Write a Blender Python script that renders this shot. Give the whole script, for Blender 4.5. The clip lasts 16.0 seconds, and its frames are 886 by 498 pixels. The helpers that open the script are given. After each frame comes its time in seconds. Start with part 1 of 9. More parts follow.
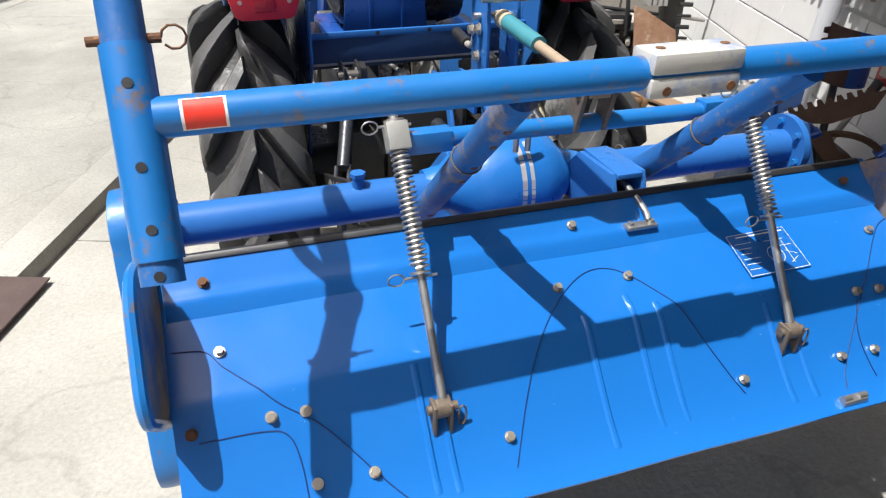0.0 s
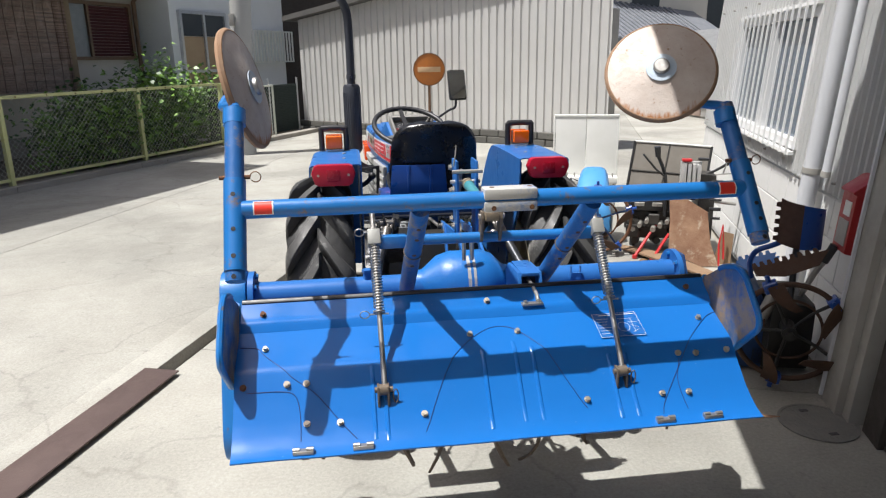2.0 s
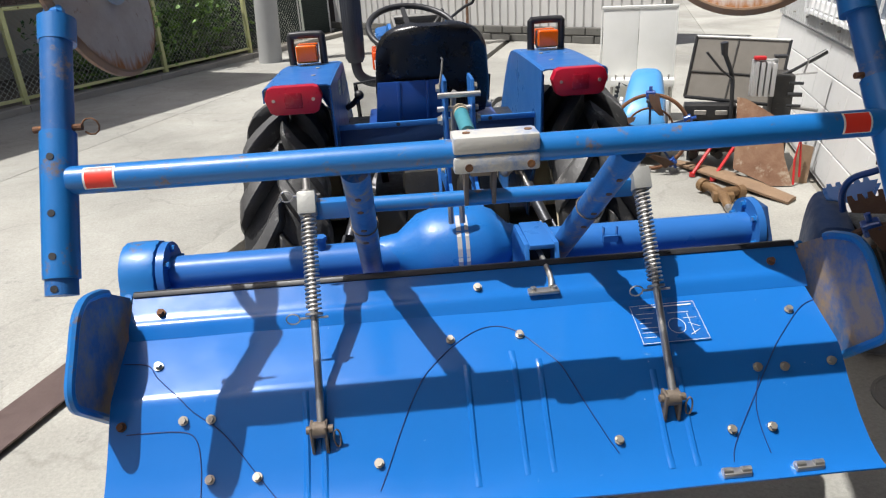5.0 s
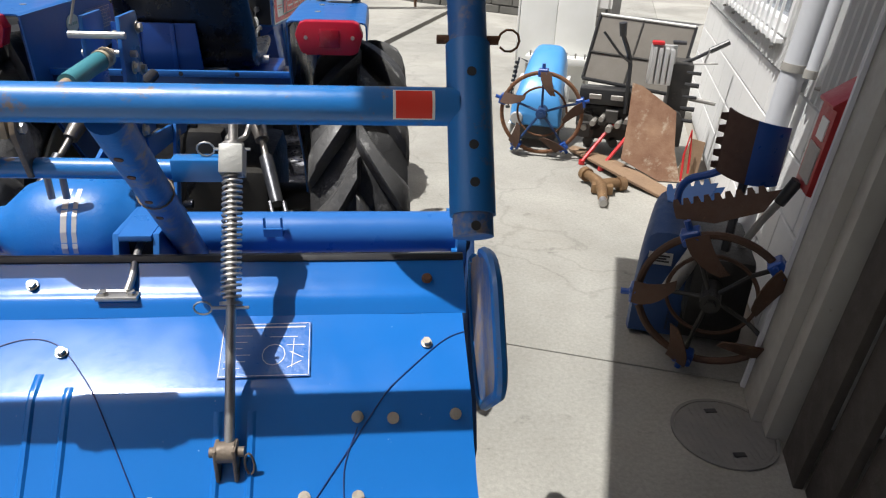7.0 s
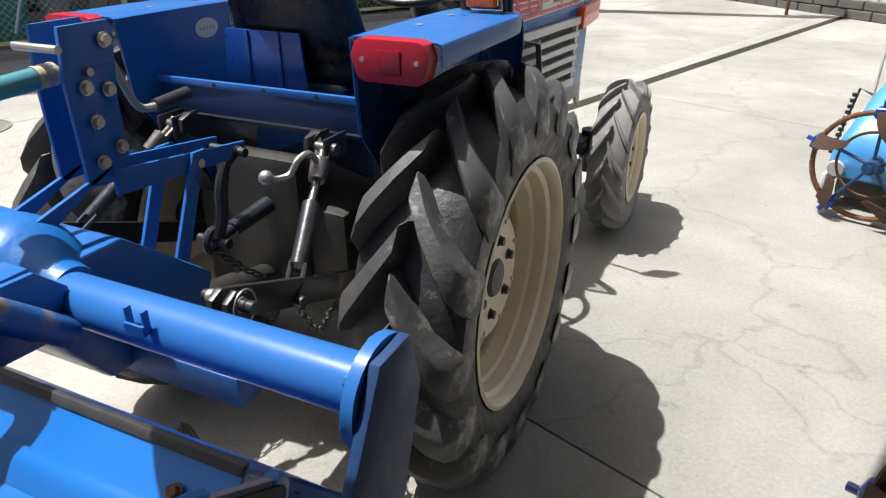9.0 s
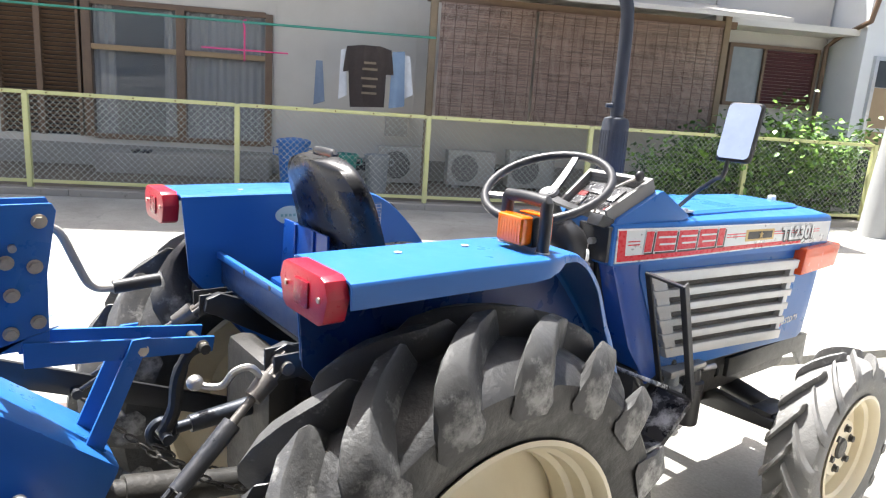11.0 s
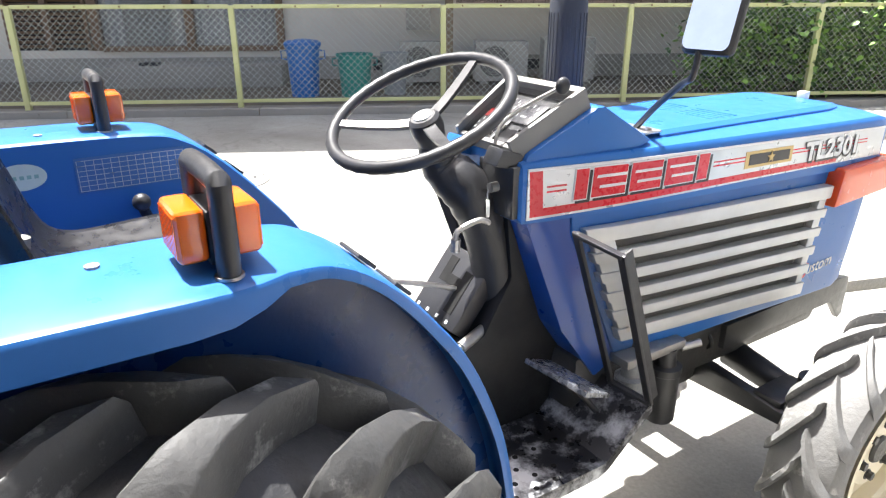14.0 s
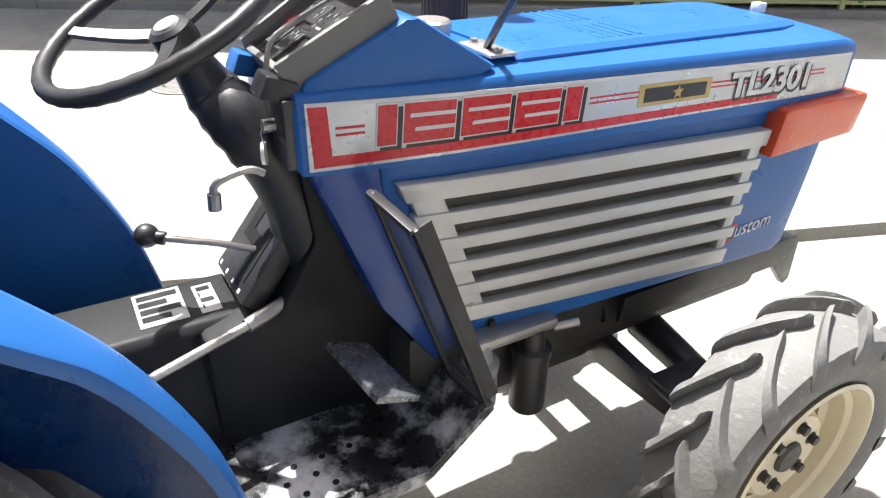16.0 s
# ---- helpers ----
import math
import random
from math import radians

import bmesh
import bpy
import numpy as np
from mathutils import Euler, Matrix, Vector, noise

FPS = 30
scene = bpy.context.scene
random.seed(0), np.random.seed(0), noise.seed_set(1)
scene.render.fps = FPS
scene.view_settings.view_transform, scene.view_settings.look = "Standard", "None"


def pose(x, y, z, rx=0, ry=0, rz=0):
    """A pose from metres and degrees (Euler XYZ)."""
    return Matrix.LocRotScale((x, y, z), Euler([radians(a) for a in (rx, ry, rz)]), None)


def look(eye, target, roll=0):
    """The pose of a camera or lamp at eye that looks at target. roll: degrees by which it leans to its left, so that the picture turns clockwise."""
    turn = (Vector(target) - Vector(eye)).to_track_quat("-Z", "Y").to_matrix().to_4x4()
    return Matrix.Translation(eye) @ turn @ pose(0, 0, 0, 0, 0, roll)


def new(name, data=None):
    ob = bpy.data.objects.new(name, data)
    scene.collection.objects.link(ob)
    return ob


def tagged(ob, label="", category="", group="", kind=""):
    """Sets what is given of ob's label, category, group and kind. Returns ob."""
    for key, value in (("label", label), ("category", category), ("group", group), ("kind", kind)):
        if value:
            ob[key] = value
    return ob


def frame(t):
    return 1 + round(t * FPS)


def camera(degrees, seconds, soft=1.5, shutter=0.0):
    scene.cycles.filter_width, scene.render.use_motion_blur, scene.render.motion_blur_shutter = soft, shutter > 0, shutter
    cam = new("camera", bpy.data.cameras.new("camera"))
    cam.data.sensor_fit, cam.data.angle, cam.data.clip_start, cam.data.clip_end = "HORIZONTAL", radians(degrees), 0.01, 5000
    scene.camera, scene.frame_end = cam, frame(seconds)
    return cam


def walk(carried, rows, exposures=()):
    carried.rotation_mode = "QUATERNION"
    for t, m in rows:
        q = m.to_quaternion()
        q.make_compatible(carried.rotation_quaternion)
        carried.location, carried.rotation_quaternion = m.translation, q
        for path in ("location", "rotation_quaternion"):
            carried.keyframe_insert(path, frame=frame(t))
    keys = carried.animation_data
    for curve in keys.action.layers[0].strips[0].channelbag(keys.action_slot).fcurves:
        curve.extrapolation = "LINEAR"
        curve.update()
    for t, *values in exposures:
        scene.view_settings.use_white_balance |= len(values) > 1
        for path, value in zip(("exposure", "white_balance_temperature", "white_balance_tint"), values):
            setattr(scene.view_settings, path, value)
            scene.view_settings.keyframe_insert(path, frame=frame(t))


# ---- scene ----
cam = camera(66.2, 16.0, 1.2)
PATH = [
    (0, (-0.512, -1.975, 1.416), (0.018, -0.351, 0.376), 0.7),
    (0.5, (-0.458, -2.206, 1.463), (-0.052, -0.46, 0.578), 3.3),
    (1, (-0.325, -2.416, 1.495), (0.064, -0.541, 0.917), 1.4),
    (1.5, (-0.274, -2.6, 1.512), (-0.004, -0.685, 1.0), -0.0),
    (2, (-0.343, -2.812, 1.496), (-0.085, -0.904, 0.954), -0.9),
    (2.5, (-0.396, -2.874, 1.509), (-0.021, -0.995, 0.936), 1.8),
    (3, (-0.393, -2.87, 1.508), (-0.016, -0.975, 0.992), 0.8),
    (3.2, (-0.381, -2.857, 1.506), (-0.008, -0.964, 0.982), 0.9),
    (5.3, (-0.02, -2.196, 1.412), (0.058, -0.372, 0.598), -3.7),
    (5.5, (0.055, -2.188, 1.357), (0.18, -0.365, 0.55), -5.2),
    (6, (0.26, -2.168, 1.337), (0.312, -0.344, 0.519), -2.4),
    (6.5, (0.353, -2.198, 1.345), (0.358, -0.421, 0.427), -1.3),
    (7, (0.52, -2.003, 1.362), (0.706, -0.219, 0.478), 2.2),
    (7.5, (0.734, -1.857, 1.348), (0.672, -0.051, 0.492), 2.3),
    (8, (0.901, -1.729, 1.336), (0.43, -0.008, 0.433), 0.8),
    (8.2, (0.929, -1.672, 1.327), (0.395, 0.027, 0.417), 0.7),
    (10.3, (1.192, -0.923, 1.35), (-0.036, 0.456, 0.583), 1.6),
    (10.5, (1.234, -0.875, 1.369), (-0.083, 0.469, 0.693), 3.5),
    (11, (1.314, -0.769, 1.394), (-0.218, 0.438, 0.952), 4.0),
    (11.5, (1.253, -0.632, 1.39), (-0.251, 0.622, 0.984), 4.4),
    (12, (1.175, -0.511, 1.403), (-0.217, 0.833, 0.899), 3.0),
    (12.5, (1.129, -0.331, 1.398), (-0.309, 0.964, 0.891), 0.7),
    (13, (1.106, -0.133, 1.398), (-0.438, 0.99, 0.802), 0.8),
    (13.5, (1.093, -0.088, 1.402), (-0.543, 0.857, 0.744), 0.8),
    (14, (1.086, -0.013, 1.392), (-0.476, 0.992, 0.652), 0.0),
    (14.5, (0.994, 0.093, 1.395), (-0.482, 1.203, 0.626), 3.4),
    (15, (0.95, 0.217, 1.377), (-0.387, 1.34, 0.402), 1.7),
    (15.5, (1.0, 0.389, 1.369), (-0.395, 1.469, 0.426), 2.0),
    (16, (1.015, 0.505, 1.352), (-0.484, 1.385, 0.363), 1.2),
]
walk(cam, [(t, look(eye, target, roll)) for t, eye, target, roll in PATH], [(0.0, 0.74), (1.5, 0.7), (2.5, 0.44), (5.4, 0.52), (6.0, 0.66), (6.5, 0.78), (7.0, 0.5), (7.5, 0.44), (8.2, 0.42), (9.2, 1.0), (10.3, 1.9), (12.0, 2.2), (13.0, 2.27), (14.0, 2.22), (15.0, 1.6), (16.0, 1.52)])

# ---- world, sun, exposure ----
world = bpy.data.worlds.new("world")
scene.world = world
world.use_nodes = True
wn = world.node_tree.nodes
wn.clear()
sky = wn.new("ShaderNodeTexSky")
sky.sky_type, sky.sun_disc = "NISHITA", False
sky.dust_density, sky.air_density = 5.0, 0.8
SUN_DIR = Vector((0.37, 0.07, -1.0)).normalized()
sky.sun_elevation = math.asin(-SUN_DIR.z)
sky.sun_rotation = math.atan2(-SUN_DIR.x, -SUN_DIR.y)
bg = wn.new("ShaderNodeBackground")
bg.inputs["Strength"].default_value = 0.078
wout = wn.new("ShaderNodeOutputWorld")
world.node_tree.links.new(sky.outputs[0], bg.inputs["Color"])
world.node_tree.links.new(bg.outputs[0], wout.inputs["Surface"])
sun = new("sun", bpy.data.lights.new("sun", "SUN"))
sun.data.energy, sun.data.angle, sun.data.color = 4.2, radians(0.53), (1.0, 0.985, 0.96)
sun.matrix_world = look((-3, 0, 9), Vector((-3, 0, 9)) + SUN_DIR)
scene.view_settings.exposure = 0.0


# ---- materials ----
def mat(name, color, rough=0.5, metal=0.0, color2=None, scale=8.0, mix=0.5, spots=None, spot_scale=40.0, spot_amount=0.4,
        bump=0.1, bump_scale=120.0, coat=0.0, rough_var=0.1, alpha=0.0, pieces=0.0):
    """Principled surface: two colours in a broad noise, spots of dirt or wear in a fine one, relief and uneven gloss."""
    m = bpy.data.materials.new(name)
    m.use_nodes = True
    nt = m.node_tree
    bs = nt.nodes["Principled BSDF"]
    tc = nt.nodes.new("ShaderNodeTexCoord")

    def noise_of(sc, detail=5.0, rough_n=0.6):
        n = nt.nodes.new("ShaderNodeTexNoise")
        n.inputs["Scale"].default_value, n.inputs["Detail"].default_value, n.inputs["Roughness"].default_value = sc, detail, rough_n
        nt.links.new(tc.outputs["Object"], n.inputs["Vector"])
        return n

    def ramp_of(src, lo, hi):
        r = nt.nodes.new("ShaderNodeMapRange")
        r.inputs["From Min"].default_value, r.inputs["From Max"].default_value = lo, hi
        nt.links.new(src, r.inputs["Value"])
        return r.outputs["Result"]

    def blend(fac, a, b):
        x = nt.nodes.new("ShaderNodeMix")
        x.data_type = "RGBA"
        nt.links.new(fac, x.inputs[0])
        for s, v in ((x.inputs[6], a), (x.inputs[7], b)):
            if isinstance(v, tuple):
                s.default_value = (*v, 1)
            else:
                nt.links.new(v, s)
        return x.outputs[2]

    broad = noise_of(scale)
    c2 = color2 or tuple(c * 0.82 for c in color)
    col = blend(ramp_of(broad.outputs["Fac"], 0.5 - mix * 0.45, 0.5 + mix * 0.45), color, c2)
    if spots:
        fine = noise_of(spot_scale, 8.0, 0.7)
        col = blend(ramp_of(fine.outputs["Fac"], 0.72 - spot_amount * 0.35, 0.76 - spot_amount * 0.2), col, spots)
    if pieces:
        oi = nt.nodes.new("ShaderNodeObjectInfo")
        hs = nt.nodes.new("ShaderNodeHueSaturation")
        nt.links.new(ramp_of(oi.outputs["Random"], 0.0, 1.0), hs.inputs["Value"])
        mr = hs.inputs["Value"].links[0].from_node
        mr.inputs["To Min"].default_value, mr.inputs["To Max"].default_value = 1 - pieces, 1 + pieces
        nt.links.new(col, hs.inputs["Color"])
        col = hs.outputs["Color"]
    nt.links.new(col, bs.inputs["Base Color"])
    rv = ramp_of(noise_of(scale * 4).outputs["Fac"], 0.3, 0.7)
    rr = rv.node
    rr.inputs["To Min"].default_value, rr.inputs["To Max"].default_value = max(rough - rough_var, 0.03), min(rough + rough_var, 1)
    nt.links.new(rv, bs.inputs["Roughness"])
    bs.inputs["Metallic"].default_value = metal
    bs.inputs["Coat Weight"].default_value = coat
    bs.inputs["Coat Roughness"].default_value = 0.12
    if alpha:
        bs.inputs["Alpha"].default_value = 1 - alpha
    if bump:
        b = nt.nodes.new("ShaderNodeBump")
        b.inputs["Strength"].default_value, b.inputs["Distance"].default_value = bump, 0.01
        nt.links.new(noise_of(bump_scale, 6.0).outputs["Fac"], b.inputs["Height"])
        nt.links.new(b.outputs["Normal"], bs.inputs["Normal"])
    return m


BLUE = mat("blue_paint", (0.024, 0.128, 0.395), 0.33, 0, (0.027, 0.139, 0.415), 3, 0.8, bump=0.02, bump_scale=60, coat=0.05, rough_var=0.08)
BLUE.node_tree.nodes["Principled BSDF"].inputs["Specular IOR Level"].default_value = 0.3
BLUE_WORN = mat("worn_blue_paint", (0.008, 0.14, 0.42), 0.38, 0, (0.012, 0.155, 0.45), 5, 0.7, (0.16, 0.12, 0.09), 26, 0.42, 0.05, 90, 0.3)
# deeper blue, also used as the shaded tone of the blue paint
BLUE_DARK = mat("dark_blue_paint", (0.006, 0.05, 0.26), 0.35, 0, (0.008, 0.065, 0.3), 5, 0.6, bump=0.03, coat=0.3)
BLACK = mat("black_plastic", (0.018, 0.018, 0.02), 0.42, 0, (0.03, 0.03, 0.032), 10, 0.6, bump=0.05, bump_scale=250)
BLACK_METAL = mat("black_painted_steel", (0.014, 0.015, 0.018), 0.38, 0, (0.03, 0.03, 0.03), 9, 0.6, (0.12, 0.1, 0.08), 30, 0.15, 0.06, 120, 0.2)
FLAT_BLACK = mat("dull_black_paint", (0.008, 0.0085, 0.01), 0.55, 0, (0.014, 0.014, 0.015), 9, 0.6, (0.06, 0.05, 0.045), 30, 0.08, 0.06, 120)
FLAT_BLACK.node_tree.nodes["Principled BSDF"].inputs["Specular IOR Level"].default_value = 0.3
NAVY = mat("dull_navy_paint", (0.008, 0.035, 0.12), 0.55, 0, (0.013, 0.05, 0.15), 7, 0.8, (0.09, 0.06, 0.04), 24, 0.2, 0.1, 80)
GREASY = mat("greasy_cast_iron", (0.03, 0.03, 0.032), 0.5, 0.2, (0.08, 0.075, 0.065), 12, 0.7, (0.16, 0.14, 0.11), 40, 0.2, 0.2, 90)
TYRE = mat("black_tyre_rubber", (0.016, 0.016, 0.017), 0.5, 0, (0.036, 0.036, 0.036), 6, 0.9, (0.10, 0.098, 0.095), 14, 0.3, 0.25, 80, rough_var=0.18)
TREAD = mat("dusty_tread_rubber", (0.03, 0.03, 0.031), 0.5, 0, (0.105, 0.104, 0.101), 6, 0.75, (0.32, 0.315, 0.30), 9, 0.5, 0.25, 70, rough_var=0.18, pieces=0.15)
CREAM = mat("cream_wheel_paint", (0.74, 0.66, 0.47), 0.4, 0, (0.66, 0.58, 0.42), 7, 0.7, (0.35, 0.27, 0.18), 30, 0.1, 0.05, 90, 0.2)
STEEL = mat("bare_steel", (0.5, 0.49, 0.47), 0.42, 0.85, (0.36, 0.34, 0.32), 25, 0.7, (0.2, 0.12, 0.07), 60, 0.2, 0.1, 150)
ZINC = mat("zinc_bolt", (0.62, 0.58, 0.5), 0.4, 0.8, (0.42, 0.36, 0.28), 60, 0.8, bump=0.05)
RUST = mat("rusty_iron", (0.2, 0.09, 0.04), 0.85, 0.1, (0.1, 0.05, 0.03), 9, 0.9, (0.36, 0.17, 0.06), 30, 0.4, 0.35, 90)
RUST_PLATE = mat("rusty_sheet", (0.25, 0.15, 0.09), 0.75, 0.1, (0.12, 0.05, 0.025), 6, 0.6, (0.33, 0.27, 0.2), 9, 0.5, 0.25, 60)
RED_LENS = mat("red_lens", (0.46, 0.008, 0.03), 0.3, 0, (0.4, 0.006, 0.025), 20, 0.5, bump=0.12, bump_scale=260, rough_var=0.03)
RED_DEEP = mat("deep_red_lens", (0.3, 0.006, 0.02), 0.25, 0, (0.34, 0.008, 0.025), 20, 0.5, bump=0.1, bump_scale=300)
RED_REFLECTOR = mat("red_tape", (0.75, 0.035, 0.02), 0.4, 0, (0.7, 0.05, 0.03), 30, 0.5, bump=0.02)
AMBER = mat("amber_lens", (0.84, 0.15, 0.005), 0.14, 0, (0.78, 0.115, 0.004), 40, 0.6, bump=0.0, coat=0.6, rough_var=0.03)
ORANGE = mat("orange_red_lens", (0.72, 0.085, 0.015), 0.2, 0, (0.66, 0.07, 0.01), 14, 0.5, bump=0.0, coat=0.5)
SILVER = mat("silver_plastic", (0.56, 0.56, 0.55), 0.4, 0.35, (0.5, 0.5, 0.49), 12, 0.6, (0.3, 0.27, 0.23), 45, 0.1, 0.03, 160)
WHITE = mat("white_paint", (0.78, 0.78, 0.75), 0.5, 0, (0.7, 0.7, 0.66), 5, 0.7, (0.5, 0.45, 0.36), 20, 0.1, 0.04)
CONCRETE = mat("yard_concrete", (0.405, 0.398, 0.36), 0.9, 0, (0.302, 0.29, 0.255), 1.7, 0.7, (0.25, 0.245, 0.222), 9, 0.3, 0.35, 50, pieces=0.06)


def weather_concrete(m, scale, dark):
    """Fine grain and a net of thin cracks over a concrete surface."""
    nt = m.node_tree
    bs = nt.nodes["Principled BSDF"]
    src = bs.inputs["Base Color"].links[0].from_socket
    tc = nt.nodes.new("ShaderNodeTexCoord")
    warp = nt.nodes.new("ShaderNodeTexNoise")
    warp.inputs["Scale"].default_value, warp.inputs["Detail"].default_value = 3.0, 6.0
    add = nt.nodes.new("ShaderNodeVectorMath")
    add.operation = "MULTIPLY_ADD"
    add.inputs[1].default_value = (0.5, 0.5, 0.5)
    nt.links.new(tc.outputs["Object"], warp.inputs["Vector"])
    nt.links.new(warp.outputs["Color"], add.inputs[0])
    nt.links.new(tc.outputs["Object"], add.inputs[2])
    vor = nt.nodes.new("ShaderNodeTexVoronoi")
    vor.feature = "DISTANCE_TO_EDGE"
    vor.inputs["Scale"].default_value = scale
    nt.links.new(add.outputs["Vector"], vor.inputs["Vector"])
    line = nt.nodes.new("ShaderNodeMapRange")
    line.inputs["From Min"].default_value, line.inputs["From Max"].default_value = 0.0, 0.012
    line.inputs["To Min"].default_value, line.inputs["To Max"].default_value = dark, 1.0
    nt.links.new(vor.outputs["Distance"], line.inputs["Value"])
    grain = nt.nodes.new("ShaderNodeTexNoise")
    grain.inputs["Scale"].default_value, grain.inputs["Detail"].default_value, grain.inputs["Roughness"].default_value = 70.0, 6.0, 0.8
    nt.links.new(tc.outputs["Object"], grain.inputs["Vector"])
    gr = nt.nodes.new("ShaderNodeMapRange")
    gr.inputs["From Min"].default_value, gr.inputs["From Max"].default_value = 0.3, 0.7
    gr.inputs["To Min"].default_value, gr.inputs["To Max"].default_value = 0.78, 1.14
    nt.links.new(grain.outputs["Fac"], gr.inputs["Value"])
    stain = nt.nodes.new("ShaderNodeTexNoise")
    stain.inputs["Scale"].default_value, stain.inputs["Detail"].default_value, stain.inputs["Distortion"].default_value = 0.55, 5.0, 0.8
    nt.links.new(tc.outputs["Object"], stain.inputs["Vector"])
    st = nt.nodes.new("ShaderNodeMapRange")
    st.inputs["From Min"].default_value, st.inputs["From Max"].default_value = 0.36, 0.6
    st.inputs["To Min"].default_value, st.inputs["To Max"].default_value = 0.74, 1.02
    nt.links.new(stain.outputs["Fac"], st.inputs["Value"])
    both = nt.nodes.new("ShaderNodeMath")
    both.operation = "MULTIPLY"
    nt.links.new(line.outputs["Result"], both.inputs[0])
    nt.links.new(st.outputs["Result"], both.inputs[1])
    mul = nt.nodes.new("ShaderNodeMath")
    mul.operation = "MULTIPLY"
    nt.links.new(both.outputs["Value"], mul.inputs[0])
    nt.links.new(gr.outputs["Result"], mul.inputs[1])
    hs = nt.nodes.new("ShaderNodeHueSaturation")
    nt.links.new(src, hs.inputs["Color"])
    nt.links.new(mul.outputs["Value"], hs.inputs["Value"])
    nt.links.new(hs.outputs["Color"], bs.inputs["Base Color"])


weather_concrete(CONCRETE, 0.75, 0.84)
DUSTY_TYRE = mat("dry_mud_tyre_rubber", (0.12, 0.12, 0.117), 0.7, 0, (0.235, 0.23, 0.22), 7, 0.9, (0.36, 0.35, 0.33), 18, 0.42, 0.25, 80, rough_var=0.15)
GROUND = mat("rough_ground", (0.3, 0.28, 0.24), 0.95, 0, (0.22, 0.2, 0.17), 1.4, 0.8, (0.14, 0.12, 0.1), 12, 0.3, 0.4, 40)
MIRROR = mat("mirror_glass", (0.9, 0.9, 0.9), 0.03, 1.0, bump=0.0, rough_var=0.0)


# ---- geometry helpers ----
def bm_new():
    return bmesh.new()


def box(bm, lo, hi, m=None, bevel=0.0, seg=2):
    """A box between two corners, moved by m, with rounded edges."""
    lo, hi = Vector(lo), Vector(hi)
    r = bmesh.ops.create_cube(bm, size=1.0)
    vs = r["verts"]
    bmesh.ops.scale(bm, vec=hi - lo, verts=vs)
    bmesh.ops.translate(bm, vec=(lo + hi) / 2, verts=vs)
    if bevel:
        es = list({e for v in vs for e in v.link_edges})
        out = bmesh.ops.bevel(bm, geom=es, offset=bevel, segments=seg, affect="EDGES", profile=0.6)
        vs = list({v for f in out["faces"] for v in f.verts} | {v for v in vs if v.is_valid})
    if m is not None:
        bmesh.ops.transform(bm, matrix=m, verts=vs)
    return vs


def prism(bm, pts, axis, lo, hi, bevel=0.0, seg=2, m=None):
    """An outline in the plane across an axis, drawn out along it: x takes (y, z), y takes (x, z), z takes (x, y)."""
    def at(p, d):
        return {"x": (d, p[0], p[1]), "y": (p[0], d, p[1]), "z": (p[0], p[1], d)}[axis]
    a = [bm.verts.new(at(p, lo)) for p in pts]
    b = [bm.verts.new(at(p, hi)) for p in pts]
    fs = [bm.faces.new(a), bm.faces.new(b[::-1])]
    n = len(pts)
    for i in range(n):
        fs.append(bm.faces.new((a[i], b[i], b[(i + 1) % n], a[(i + 1) % n])))
    bmesh.ops.recalc_face_normals(bm, faces=fs)
    vs = a + b
    if bevel:
        es = list({e for v in vs for e in v.link_edges})
        out = bmesh.ops.bevel(bm, geom=es, offset=bevel, segments=seg, affect="EDGES", profile=0.6)
        vs = list({v for f in out["faces"] for v in f.verts} | {v for v in vs if v.is_valid})
    if m is not None:
        bmesh.ops.transform(bm, matrix=m, verts=vs)
    return vs


def rod(bm, p0, p1, r0, r1=None, seg=16, cap=True):
    """A round bar from p0 to p1."""
    p0, p1 = Vector(p0), Vector(p1)
    r1 = r0 if r1 is None else r1
    d = p1 - p0
    q = d.to_track_quat("Z", "Y").to_matrix()
    ra, rb = [], []
    for i in range(seg):
        a = 2 * math.pi * i / seg
        v = q @ Vector((math.cos(a), math.sin(a), 0))
        ra.append(bm.verts.new(p0 + v * r0))
        rb.append(bm.verts.new(p1 + v * r1))
    for i in range(seg):
        bm.faces.new((ra[i], ra[(i + 1) % seg], rb[(i + 1) % seg], rb[i]))
    if cap:
        bm.faces.new(ra[::-1])
        bm.faces.new(rb)
    return ra + rb


def sweep(bm, pts, r, seg=10, closed=False):
    """A round bar bent along points."""
    pts = [Vector(p) for p in pts]
    n = len(pts)
    rings, up = [], None
    for i, p in enumerate(pts):
        a = pts[i - 1] if (i > 0 or closed) else p
        b = pts[(i + 1) % n] if (i < n - 1 or closed) else p
        t = (b - a).normalized()
        if up is None:
            up = t.orthogonal().normalized()
        up = (up - t * up.dot(t))
        up = up.normalized() if up.length > 1e-6 else t.orthogonal().normalized()
        side = t.cross(up)
        rr = r[i] if isinstance(r, (list, tuple)) else r
        rings.append([bm.verts.new(p + (up * math.cos(2 * math.pi * k / seg) + side * math.sin(2 * math.pi * k / seg)) * rr) for k in range(seg)])
    for i in range(n if closed else n - 1):
        a, b = rings[i], rings[(i + 1) % n]
        for k in range(seg):
            bm.faces.new((a[k], a[(k + 1) % seg], b[(k + 1) % seg], b[k]))
    if not closed:
        bm.faces.new(rings[0][::-1])
        bm.faces.new(rings[-1])


